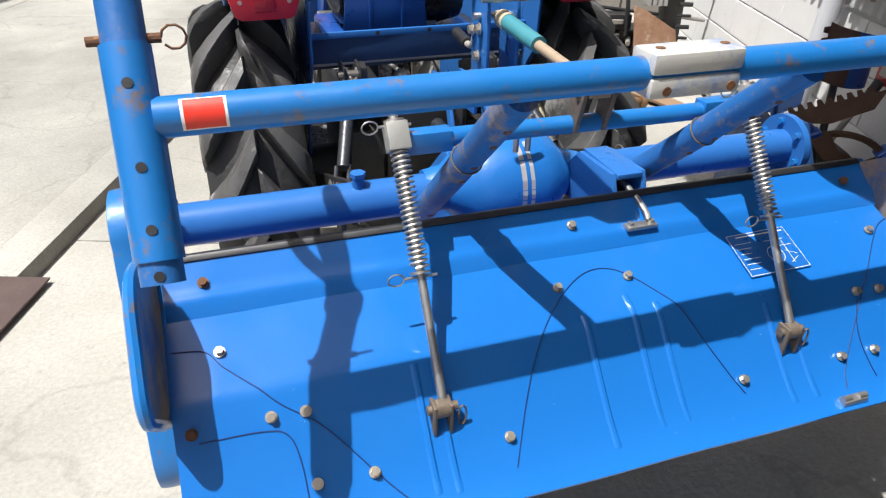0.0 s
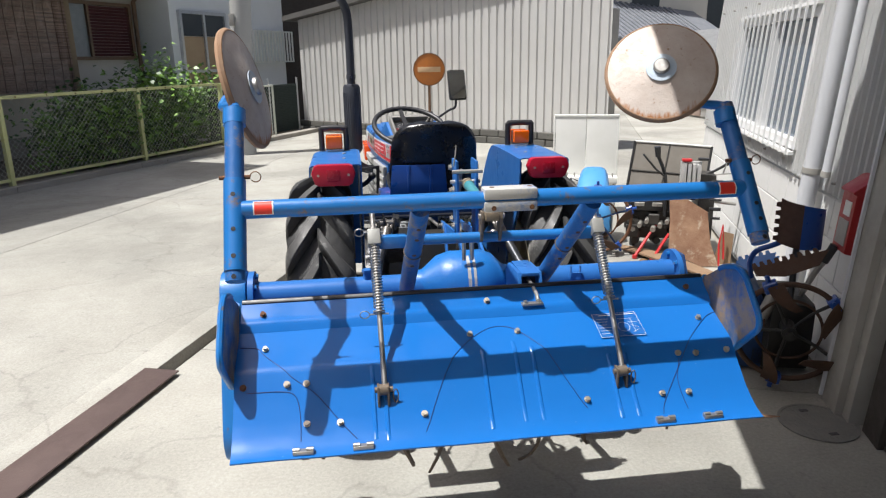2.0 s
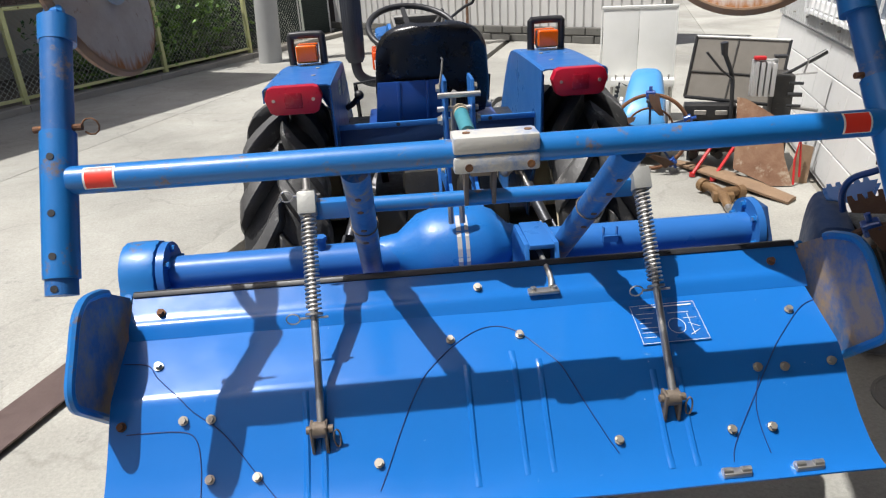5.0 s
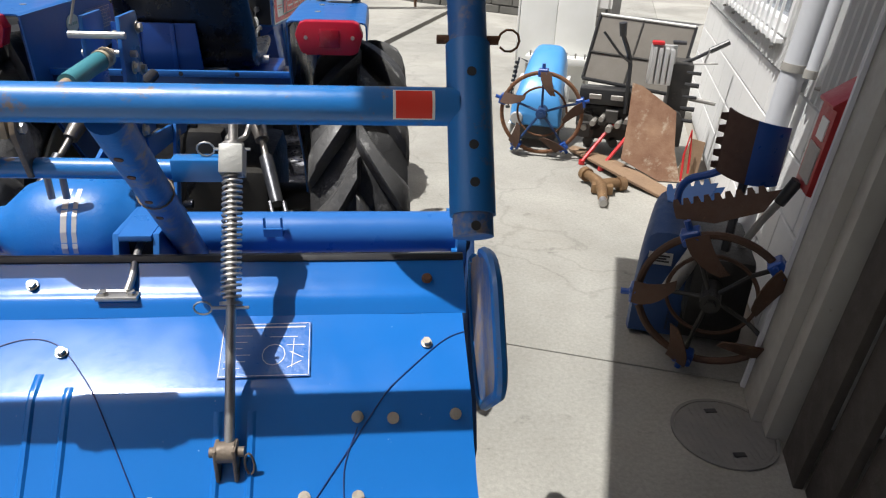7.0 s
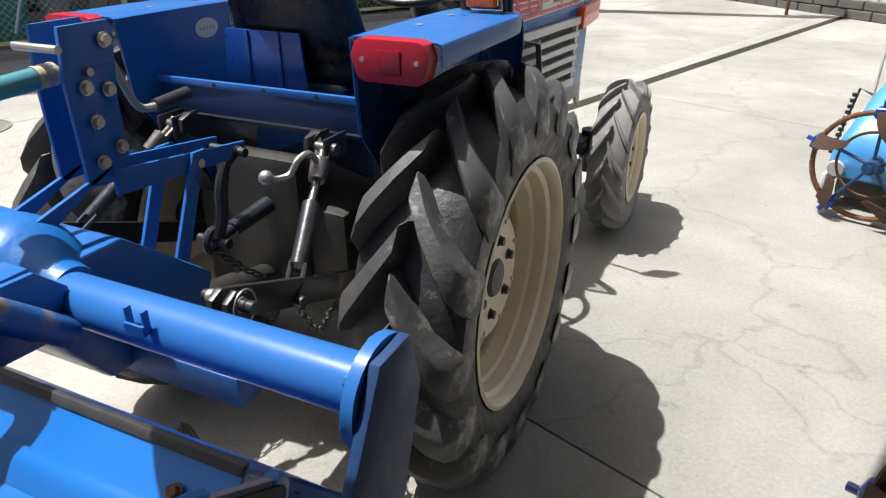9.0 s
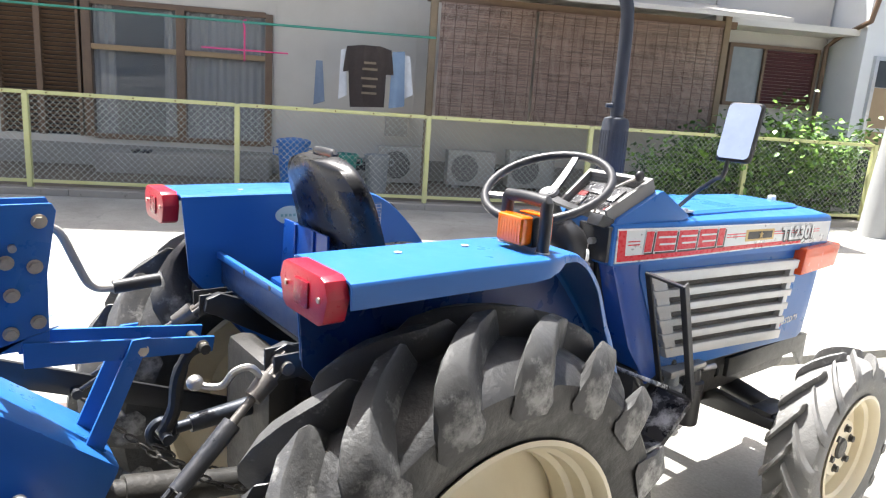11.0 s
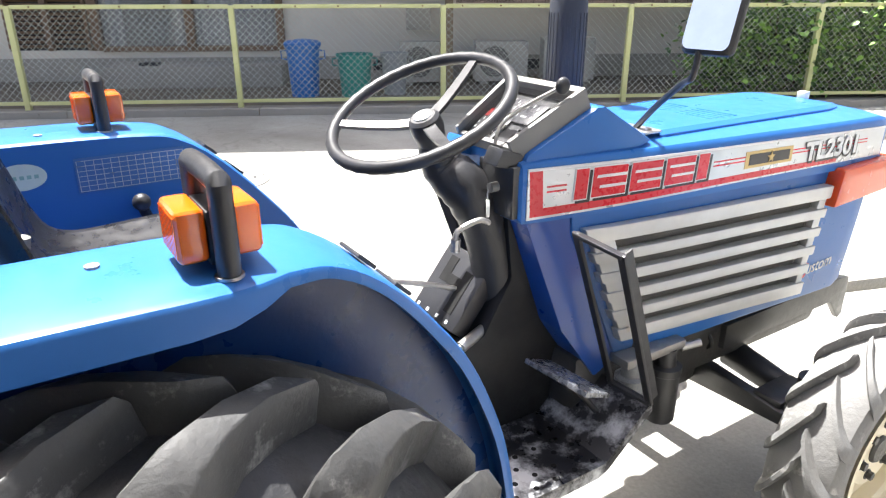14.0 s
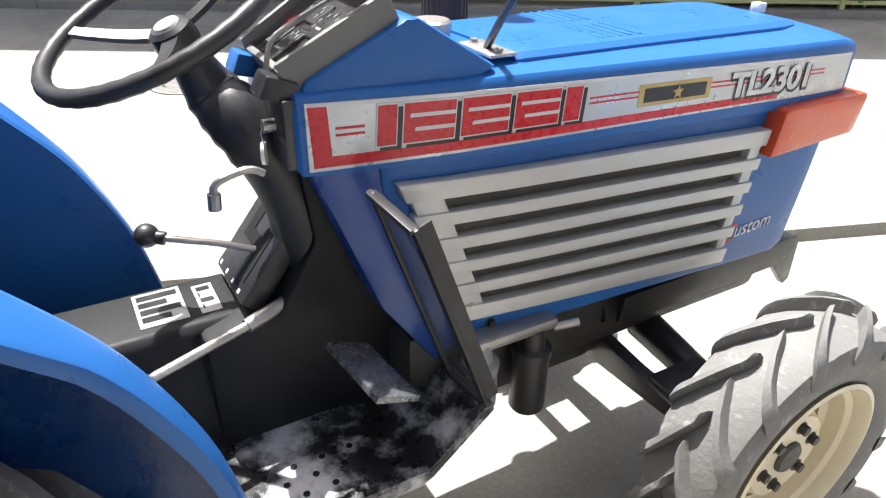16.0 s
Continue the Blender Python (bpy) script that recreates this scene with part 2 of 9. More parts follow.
def lathe(bm, prof, seg=48, m=None, closed=False):
    """A profile of (along, radius) turned round the x axis."""
    rings = []
    for x, r in prof:
        rings.append([bm.verts.new((x, r * math.cos(2 * math.pi * k / seg), r * math.sin(2 * math.pi * k / seg))) for k in range(seg)])
    pairs = list(zip(rings, rings[1:])) + ([(rings[-1], rings[0])] if closed else [])
    fs = []
    for a, b in pairs:
        for k in range(seg):
            fs.append(bm.faces.new((a[k], b[k], b[(k + 1) % seg], a[(k + 1) % seg])))
    if not closed:
        fs += [bm.faces.new(rings[0]), bm.faces.new(rings[-1][::-1])]
    bmesh.ops.recalc_face_normals(bm, faces=fs)
    vs = [v for r in rings for v in r]
    if m is not None:
        bmesh.ops.transform(bm, matrix=m, verts=vs)
    return vs


def arc(cx, cy, r, a0, a1, n):
    """Points on an arc, angles in degrees."""
    return [(cx + r * math.cos(radians(a0 + (a1 - a0) * i / n)), cy + r * math.sin(radians(a0 + (a1 - a0) * i / n))) for i in range(n + 1)]


def along(table, y):
    """A value read off a table of (place, value), straight between its rows."""
    for (a, p), (b, q) in zip(table, table[1:]):
        if y <= b:
            return p + (q - p) * max(0.0, (y - a) / (b - a))
    return table[-1][1]


def smooth_path(pts, n=6):
    """A soft curve through the points."""
    pts = [Vector(p) for p in pts]
    out = []
    for i in range(len(pts) - 1):
        p0, p1, p2, p3 = pts[max(i - 1, 0)], pts[i], pts[i + 1], pts[min(i + 2, len(pts) - 1)]
        for k in range(n):
            t = k / n
            out.append(0.5 * ((2 * p1) + (p2 - p0) * t + (2 * p0 - 5 * p1 + 4 * p2 - p3) * t * t + (3 * p1 - p0 - 3 * p2 + p3) * t ** 3))
    out.append(pts[-1])
    return out


def bolt(bm, p, n, r=0.008, h=0.007):
    """A hexagon bolt head with its washer at p, facing n."""
    p, n = Vector(p), Vector(n).normalized()
    rod(bm, p, p + n * 0.0018, r * 1.35, seg=14)
    rod(bm, p + n * 0.0018, p + n * (0.0018 + h), r, seg=6)


def world_of(ob):
    m = Matrix.Identity(4)
    while ob is not None:
        m = ob.matrix_parent_inverse @ ob.matrix_basis @ m if ob.parent else ob.matrix_basis @ m
        ob = ob.parent
    return m


def finish(name, bm, material, angle=32):
    me = bpy.data.meshes.new(name)
    bm.to_mesh(me)
    bm.free()
    me.materials.append(material)
    me.shade_smooth()
    me.set_sharp_from_angle(angle=radians(angle))
    return me


def part(name, bm, material, parent, label="", angle=32):
    """One mesh, given in world places, as a part under a thing or a part."""
    ob = new(name, finish(name, bm, material, angle))
    ob.parent = parent
    ob.matrix_parent_inverse = world_of(parent).inverted()
    if label:
        ob["label"] = label
    return ob


def thing(name, base, label, category, group="", kind=""):
    ob = new(name)
    ob.location = base
    ob.empty_display_size = 0.1
    return tagged(ob, label, category, group, kind)


def solid(name, bm, material, label, category, group="", kind="", angle=32):
    """A thing that is one plain mesh."""
    return tagged(new(name, finish(name, bm, material, angle)), label, category, group, kind)


# the yard's own directions: u along the gutter and the shed wall, v across
YU, YV = Vector((math.sin(radians(19)), math.cos(radians(19)), 0)), Vector((math.cos(radians(19)), -math.sin(radians(19)), 0))
YARD = Matrix(((YV.x, YU.x, 0, 0), (YV.y, YU.y, 0, 0), (0, 0, 1, 0), (0, 0, 0, 1)))  # takes (v, u, z)


def yard(v, u, z=0.0):
    return Vector((YV.x * v + YU.x * u, YV.y * v + YU.y * u, z))

# ---- ground and buildings ----
bm = bm_new()
box(bm, (-300, -300, -0.6), (300, 300, -0.09))
solid("ground", bm, GROUND, "bare ground reaching out beyond the yard", "ground", kind="structure")

pavement = thing("pavement", (0, 0, 0), "pale worn concrete yard and lane cast in slabs", "pavement", kind="structure")
GUTTER = -1.40


def slab(v0, v1, u0, u1, top):
    bm = bm_new()
    box(bm, (v0 + 0.003, u0 + 0.003, -0.09), (v1 - 0.003, u1 - 0.003, top), m=YARD, bevel=0.005)
    part("concrete_slab", bm, CONCRETE, pavement)


for u0, u1 in ((-9, -3.4), (-3.4, 0.30), (0.30, 4.0), (4.0, 7.7), (7.7, 30)):
    slab(GUTTER + 0.035, 1.9 if u0 < 0.2 else 1.75, u0, u1, 0.0)
    slab(1.9 if u0 < 3 else 1.75, 7.0, u0, u1, -0.002)
for u0, u1 in ((-9, -3.6), (-3.6, 4.1), (4.1, 16)):
    slab(GUTTER - 0.22, GUTTER - 0.035, u0, u1, 0.016)
    slab(-4.0, GUTTER - 0.22, u0, u1, 0.010)
    slab(-9.5, -4.0, u0, u1, 0.010)
bm = bm_new()
box(bm, (GUTTER - 0.035, -9, -0.09), (GUTTER + 0.035, 16, -0.055), m=YARD)
part("gutter_bed", bm, GROUND, pavement)

# steel cover plate over the gutter
PLATE = mat("brown_steel_plate", (0.1, 0.07, 0.065), 0.55, 0.3, (0.14, 0.1, 0.09), 6, 0.7, (0.22, 0.17, 0.14), 18, 0.2, 0.1)
bm = bm_new()
box(bm, (-1.49, -2.6, 0.018), (-1.305, -0.005, 0.026), m=YARD, bevel=0.002)
solid("gutter_cover", bm, PLATE, "brown steel strip covering the gutter", "cover plate")

# manholes
IRON = mat("cast_iron_lid", (0.17, 0.17, 0.165), 0.75, 0.2, (0.23, 0.22, 0.2), 14, 0.8, bump=0.5, bump_scale=70)


def manhole(c, r, label):
    hole = thing("manhole_cover", c, label, "manhole cover", kind="")
    up = Matrix.Translation(c) @ pose(0, 0, 0, 0, -90, 0)
    bm = bm_new()
    lathe(bm, [(0.0, r * 0.93), (0.006, r * 0.93), (0.006, r), (0.0, r)], 48, up, closed=True)
    part("rim", bm, IRON, hole)
    bm = bm_new()
    lathe(bm, [(0.0, r * 0.92), (0.004, r * 0.92), (0.004, 0.001)], 48, up)
    part("lid", bm, IRON, hole)
    for k in range(-6, 7):
        bm = bm_new()
        h = math.sqrt(max(0, (r * 0.85) ** 2 - (k * r * 0.13) ** 2))
        box(bm, (c[0] + k * r * 0.13 - 0.004, c[1] - h, c[2] + 0.003), (c[0] + k * r * 0.13 + 0.004, c[1] + h, c[2] + 0.005))
        part("rib", bm, IRON, hole)
    for s in (-1, 1):
        bm = bm_new()
        box(bm, (c[0] - 0.018, c[1] + s * r * 0.62 - 0.009, c[2] + 0.0045), (c[0] + 0.018, c[1] + s * r * 0.62 + 0.009, c[2] + 0.0068))
        part("key_slot", bm, BLACK, hole)


manhole((1.54, -0.51, 0.001), 0.155, "round cast-iron manhole cover in shaded concrete")
manhole((-3.8, 1.30, 0.011), 0.26, "pale round manhole cover in the lane")

# ---- workshop on the yard's edge ----
WALL_V = 1.86
JAMB_V = 1.79
WALLM = YARD @ Matrix(((1, 0, 0.072, -0.032), (0, 1, 0, 0), (0, 0, 1, 0), (0, 0, 0, 1)))  # the old wall leans out a little
WSHEET = mat("white_sheet_siding", (0.78, 0.79, 0.79), 0.45, 0, (0.72, 0.72, 0.71), 2.5, 0.8, (0.4, 0.36, 0.28), 9, 0.12, 0.04)
WBLOCK = mat("whitewashed_block", (0.66, 0.66, 0.65), 0.8, 0, (0.58, 0.58, 0.565), 3, 0.8, (0.36, 0.34, 0.28), 12, 0.2, 0.25, 60)
GREY_STEEL = mat("grey_painted_steel", (0.36, 0.35, 0.32), 0.5, 0, (0.3, 0.28, 0.25), 6, 0.7, (0.2, 0.16, 0.12), 25, 0.15, 0.06)
DARKWOOD = mat("dark_weathered_board", (0.06, 0.05, 0.042), 0.8, 0, (0.04, 0.033, 0.028), 5, 0.8, bump=0.3, bump_scale=40)
PVC = mat("grey_white_pipe", (0.58, 0.59, 0.62), 0.4, 0, (0.52, 0.53, 0.55), 4, 0.6, bump=0.02)
GLASS_DARK = mat("window_glass", (0.05, 0.06, 0.07), 0.06, 0, (0.06, 0.07, 0.08), 3, 0.5, bump=0.0, rough_var=0.02)

block_wall = thing("wall_foot", yard(WALL_V, 4), "whitewashed block foot of the workshop wall", "wall", kind="structure")
for row in range(4):
    u = 0.33 - (0.2 if row % 2 else 0.0)
    while u < 4.6:
        bm = bm_new()
        box(bm, (WALL_V, max(u, 0.26) + 0.003, row * 0.2 - 0.02), (WALL_V + 0.12, min(u + 0.397, 4.72), row * 0.2 + 0.174), m=WALLM, bevel=0.004, seg=1)
        part("block", bm, WBLOCK, block_wall)
        u += 0.4
bm = bm_new()
box(bm, (WALL_V + 0.01, 0.27, -0.05), (WALL_V + 0.11, 4.71, 0.80), m=WALLM)
part("mortar", bm, WBLOCK, block_wall)

# corrugated siding, cut round the window
def corrugated(bm, u0, u1, z0, z1, v, pitch=0.075, depth=0.016, m=WALLM):
    n = max(2, int((u1 - u0) / pitch))
    pts = []
    for k in range(n):
        a = u0 + (u1 - u0) * k / n
        w = (u1 - u0) / n
        pts += [(a, 0), (a + w * 0.22, -depth), (a + w * 0.5, -depth), (a + w * 0.72, 0)]
    pts.append((u1, 0))
    lo = [bm.verts.new(m @ Vector((v + d, a, z0))) for a, d in pts]
    hi = [bm.verts.new(m @ Vector((v + d, a, z1))) for a, d in pts]
    for i in range(len(pts) - 1):
        bm.faces.new((lo[i], lo[i + 1], hi[i + 1], hi[i]))


WIN = (1.64, 3.62, 0.93, 1.75)
siding = thing("wall_siding", yard(WALL_V, 4), "white corrugated sheet siding, streaked with dirt", "wall", kind="structure")
bm = bm_new()
corrugated(bm, 0.26, WIN[0], 0.80, 3.6, WALL_V - 0.012)
corrugated(bm, WIN[1], 4.72, 0.80, 3.6, WALL_V - 0.012)
corrugated(bm, WIN[0], WIN[1], 0.80, WIN[2], WALL_V - 0.012)
corrugated(bm, WIN[0], WIN[1], WIN[3], 3.6, WALL_V - 0.012)
bmesh.ops.solidify(bm, geom=bm.faces[:], thickness=-0.002)
part("sheet", bm, WSHEET, siding, angle=20)
bm = bm_new()
box(bm, (WALL_V + 0.02, 0.26, 0.8), (WALL_V + 0.12, WIN[0], 3.6), m=WALLM)
box(bm, (WALL_V + 0.02, WIN[1], 0.8), (WALL_V + 0.12, 4.72, 3.6), m=WALLM)
box(bm, (WALL_V + 0.02, WIN[0], 0.8), (WALL_V + 0.12, WIN[1], WIN[2]), m=WALLM)
box(bm, (WALL_V + 0.02, WIN[0], WIN[3]), (WALL_V + 0.12, WIN[1], 3.6), m=WALLM)
part("backing", bm, GREY_STEEL, siding)
for z in (0.86, 1.86):
    for k in range(10):
        bm = bm_new()
        rod(bm, WALLM @ Vector((WALL_V - 0.028, 0.45 + k * 0.45, z)), WALLM @ Vector((WALL_V - 0.045, 0.45 + k * 0.45, z)), 0.009, 0.006, 8)
        part("nail", bm, GREY_STEEL, siding)

window = thing("window_1", yard(WALL_V, 2.1, 0.9), "barred workshop window with white steel bars", "window", kind="structure")
bm = bm_new()
for a, b, c, d in ((WIN[0], WIN[0] + 0.05, WIN[2], WIN[3]), (WIN[1] - 0.05, WIN[1], WIN[2], WIN[3]), (WIN[0] + 0.05, WIN[1] - 0.05, WIN[2], WIN[2] + 0.05), (WIN[0] + 0.05, WIN[1] - 0.05, WIN[3] - 0.05, WIN[3]), (2.60, 2.65, WIN[2] + 0.05, WIN[3] - 0.05)):
    box(bm, (WALL_V - 0.03, a, c), (WALL_V + 0.06, b, d), m=WALLM)
part("window_frame", bm, WSHEET, window)
bm = bm_new()
box(bm, (WALL_V + 0.03, WIN[0] + 0.05, WIN[2] + 0.05), (WALL_V + 0.036, WIN[1] - 0.05, WIN[3] - 0.05), m=WALLM)
part("pane", bm, mat("dark_blue_pane", (0.06, 0.09, 0.13), 0.12, 0, (0.09, 0.12, 0.16), 3, 0.6, bump=0.05), window)
for k in range(15):
    bm = bm_new()
    u = WIN[0] + 0.03 + k * (WIN[1] - WIN[0] - 0.06) / 14
    box(bm, (WALL_V - 0.072, u - 0.006, WIN[2] - 0.03), (WALL_V - 0.06, u + 0.006, WIN[3] + 0.03), m=WALLM)
    part("bar", bm, WSHEET, window)
for z in (WIN[2] - 0.03, WIN[3] + 0.01):
    bm = bm_new()
    box(bm, (WALL_V - 0.06, WIN[0], z), (WALL_V - 0.03, WIN[1], z + 0.02), m=WALLM)
    part("bar_rail", bm, WSHEET, window)

# pipes on the wall
def wall_pipe(u, r, z0, z1, v, material, label):
    t = thing("downpipe", yard(v, u, z0), label, "pipe", kind="structure")
    bm = bm_new()
    rod(bm, WALLM @ Vector((v, u, z0)), WALLM @ Vector((v, u, z1)), r, seg=20)
    part("pipe", bm, material, t)
    for z in (0.875, 1.76):
        bm = bm_new()
        rod(bm, WALLM @ Vector((v, u, z)), WALLM @ Vector((v, u, z + 0.03)), r + 0.004, seg=20)
        box(bm, (v, u - 0.012, z + 0.004), (WALL_V - 0.01, u + 0.012, z + 0.026), m=WALLM)
        part("clamp", bm, GREY_STEEL, t)


wall_pipe(1.12, 0.045, 0.02, 3.6, WALL_V - 0.075, PVC, "thick pale grey downpipe clamped to the wall")
wall_pipe(1.0, 0.022, 0.9, 3.6, WALL_V - 0.045, PVC, "thin grey conduit on the corrugated wall")

# red box on the wall
bm = bm_new()
redbox = thing("red_wall_box", yard(WALL_V - 0.05, 0.5, 0.62), "red metal box with sloped lid fixed to the wall", "box")
REDPAINT = mat("red_paint", (0.42, 0.02, 0.025), 0.4, 0, (0.34, 0.018, 0.02), 8, 0.7, (0.12, 0.05, 0.04), 30, 0.1, 0.04)
prism(bm, [(WALL_V - 0.092, 0.62), (WALL_V - 0.012, 0.60), (WALL_V - 0.012, 0.97), (WALL_V - 0.022, 0.97), (WALL_V - 0.108, 0.90), (WALL_V - 0.106, 0.89), (WALL_V - 0.092, 0.885)], "y", 0.445, 0.60, bevel=0.004, m=WALLM)
box(bm, (WALL_V - 0.014, 0.46, 0.64), (WALL_V + 0.003, 0.58, 0.94), m=WALLM)
part("body", bm, REDPAINT, redbox)
bm = bm_new()
box(bm, (WALL_V - 0.096, 0.475, 0.785), (WALL_V - 0.0915, 0.545, 0.85), m=WALLM)
part("label_plate", bm, WHITE, redbox, "small white paper label")
bm = bm_new()
box(bm, (WALL_V - 0.096, 0.465, 0.65), (WALL_V - 0.0915, 0.575, 0.765), m=WALLM)
part("window", bm, GREY_STEEL, redbox, "grey viewing panel")

# garage: jamb, inner door leaf, dark room and the roof that stands over the yard
bm = bm_new()
box(bm, (JAMB_V - 0.05, 0.10, 0), (JAMB_V + 0.10, 0.255, 2.7), m=WALLM, bevel=0.004)
box(bm, (JAMB_V - 0.02, 0.03, 0), (JAMB_V + 0.06, 0.10, 2.7), m=WALLM, bevel=0.004)
solid("door_jamb", bm, GREY_STEEL, "grey steel shutter jamb at the garage opening", "jamb", kind="structure")
bm = bm_new()
box(bm, (JAMB_V - 0.065, 0.245, 0.02), (JAMB_V - 0.052, 0.262, 2.7), m=WALLM)
solid("trim", bm, PVC, "pale trim strip along the jamb", "trim", kind="structure")
boards = thing("wall_boards", yard(JAMB_V, -0.2), "dark weathered boards inside the garage", "boards", kind="structure")
for k in range(3):
    bm = bm_new()
    box(bm, (JAMB_V + 0.02 + 0.03 * k, -0.16 - 0.15 * k, 0), (JAMB_V + 0.045 + 0.03 * k, -0.012 - 0.15 * k, 2.2), m=WALLM, bevel=0.003)
    part("board", bm, DARKWOOD, boards)
# guessed walls, coloured white so more light bounces onto the shaded ground
bm = bm_new()
box(bm, (6.4, -4.5, 0), (6.55, 0.1, 3.2), m=WALLM)
box(bm, (JAMB_V + 0.1, 0.13, 0), (6.4, 0.25, 3.2), m=WALLM)
box(bm, (JAMB_V, -4.7, 0), (6.5, -4.5, 3.2), m=WALLM)
solid("wall_garage", bm, WBLOCK, "plain garage walls, whitened to bounce light into the shade", "wall", kind="structure")
bm = bm_new()
box(bm, (JAMB_V - 0.02, -4.5, 2.5), (JAMB_V + 0.1, 0.0, 2.75), m=WALLM)
solid("lintel", bm, GREY_STEEL, "grey steel lintel of the garage opening", "lintel", kind="structure")
ROOF = mat("grey_roof_sheet", (0.25, 0.25, 0.25), 0.5, 0.2, (0.2, 0.2, 0.19), 3, 0.6, bump=0.1)
# out of view; edge set by its shadow, pale to lift shade beneath
bm = bm_new()
box(bm, (0.375, -4.7, 2.78), (6.6, 0.604, 2.84), m=YARD)
solid("roof_canopy", bm, mat("zinc_canopy_sheet", (0.42, 0.42, 0.42), 0.45, 0.2, (0.36, 0.36, 0.355), 3, 0.6, bump=0.1), "flat sheet roof reaching out over the yard", "roof", kind="structure")
bm = bm_new()
box(bm, (WALL_V - 0.25, 0.62, 3.6), (6.6, 4.9, 3.72), m=YARD)
box(bm, (6.4, 0.25, 0), (6.55, 4.70, 3.6), m=YARD)
box(bm, (WALL_V + 0.2, 4.52, 0), (6.4, 4.70, 3.6), m=YARD)
solid("workshop_roof", bm, ROOF, "flat roof and plain far walls of the workshop", "roof", kind="structure")

# ---- far shed with ribbed metal wall ----
SA, SD = Vector((-1.4, 12.5, 0)), Vector((0.743, -0.669, 0))
SN = Vector((0.669, 0.743, 0))
SHED = Matrix(((SN.x, SD.x, 0, SA.x), (SN.y, SD.y, 0, SA.y), (0, 0, 1, 0), (0, 0, 0, 1)))  # (back, along, up)
RIBBED = mat("pale_ribbed_steel", (0.62, 0.615, 0.6), 0.4, 0.1, (0.56, 0.55, 0.53), 1.2, 0.7, (0.45, 0.4, 0.34), 5, 0.06, 0.02)
STONE = mat("dark_mossy_stone", (0.09, 0.088, 0.08), 0.9, 0, (0.16, 0.155, 0.14), 4, 0.8, (0.05, 0.06, 0.04), 14, 0.3, 0.5, 40)
shed = thing("shed", SA + SD * 3.6, "long shed with pale ribbed steel wall on a dark stone foot", "shed", kind="structure")


def shed_top(s):
    return 2.27 + 0.135 * s


bm = bm_new()
pitch = 0.155
n = int(6.9 / pitch)
pts = []
for k in range(n):
    a = 0.18 + k * pitch
    pts += [(a, 0.0), (a + 0.095, 0.0), (a + 0.108, 0.028), (a + 0.142, 0.028)]
pts.append((0.18 + n * pitch, 0.0))
lo = [bm.verts.new(SHED @ Vector((d, a, 0.24))) for a, d in pts]
hi = [bm.verts.new(SHED @ Vector((d, a, shed_top(a)))) for a, d in pts]
for i in range(len(pts) - 1):
    bm.faces.new((lo[i], lo[i + 1], hi[i + 1], hi[i]))
part("ribbed_wall", bm, RIBBED, shed, angle=15)
bm = bm_new()
box(bm, (0.04, 0.18, 0), (0.35, 6.98, 2.2), m=SHED)
part("inner_wall", bm, GREY_STEEL, shed)
for k in range(18):
    for row in range(2):
        bm = bm_new()
        s0 = 0.15 + k * 0.385 - (0.15 if row else 0)
        box(bm, (-0.03 - random.uniform(0, 0.02), s0 + 0.004, row * 0.125), (0.14, s0 + 0.38, row * 0.125 + 0.118), m=SHED, bevel=0.012, seg=1)
        part("foot_stone", bm, STONE, shed)
bm = bm_new()
vs = [SHED @ Vector(p) for p in ((-0.18, -0.1, shed_top(-0.1) + 0.02), (-0.18, 7.1, shed_top(7.1) + 0.02), (0.5, 7.1, shed_top(7.1) + 0.02), (0.5, -0.1, shed_top(-0.1) + 0.02))]
a = [bm.verts.new(v) for v in vs]
b = [bm.verts.new(v + Vector((0, 0, 0.1))) for v in vs]
bm.faces.new(a[::-1]), bm.faces.new(b)
for i in range(4):
    bm.faces.new((a[i], a[(i + 1) % 4], b[(i + 1) % 4], b[i]))
part("roof", bm, mat("dark_roof_edge", (0.1, 0.1, 0.1), 0.6, 0.1, (0.15, 0.14, 0.13), 3, 0.6), shed)

# round warning reflector on a pole before the shed
sign = thing("round_sign", (1.1, 9.55, 0), "weathered orange round reflector sign with pale bar", "sign")
SC = Vector((1.12, 9.46, 1.30))
SNV = Vector((-0.12, -0.99, 0)).normalized()
bm = bm_new()
rod(bm, SC + Vector((0, 0.03, 0)) - Vector((0, 0, 1.3)), SC + Vector((0, 0.03, 0.1)), 0.024, seg=12)
part("post", bm, RUST_PLATE, sign)
SIGN_O = mat("faded_orange_sign", (0.5, 0.16, 0.02), 0.5, 0, (0.38, 0.13, 0.03), 10, 0.7, (0.24, 0.1, 0.04), 30, 0.2, 0.05)
turn = SNV.to_track_quat("X", "Z").to_matrix().to_4x4()
bm = bm_new()
lathe(bm, [(0.0, 0.001), (0.0, 0.27), (0.016, 0.27), (0.02, 0.25), (0.022, 0.001)], 40, Matrix.Translation(SC) @ turn)
part("disc", bm, SIGN_O, sign)
bm = bm_new()
lathe(bm, [(0.004, 0.262), (0.026, 0.262), (0.026, 0.28), (0.004, 0.28)], 40, Matrix.Translation(SC) @ turn, closed=True)
part("rim", bm, mat("rust_brown_rim", (0.25, 0.12, 0.05), 0.6, 0.1), sign)
bm = bm_new()
box(bm, (0.0225, -0.2, -0.045), (0.027, 0.2, 0.045), m=Matrix.Translation(SC) @ turn, bevel=0.002)
part("bar", bm, mat("faded_pale_tape", (0.62, 0.42, 0.24), 0.5, 0, (0.55, 0.36, 0.2), 12, 0.6), sign)

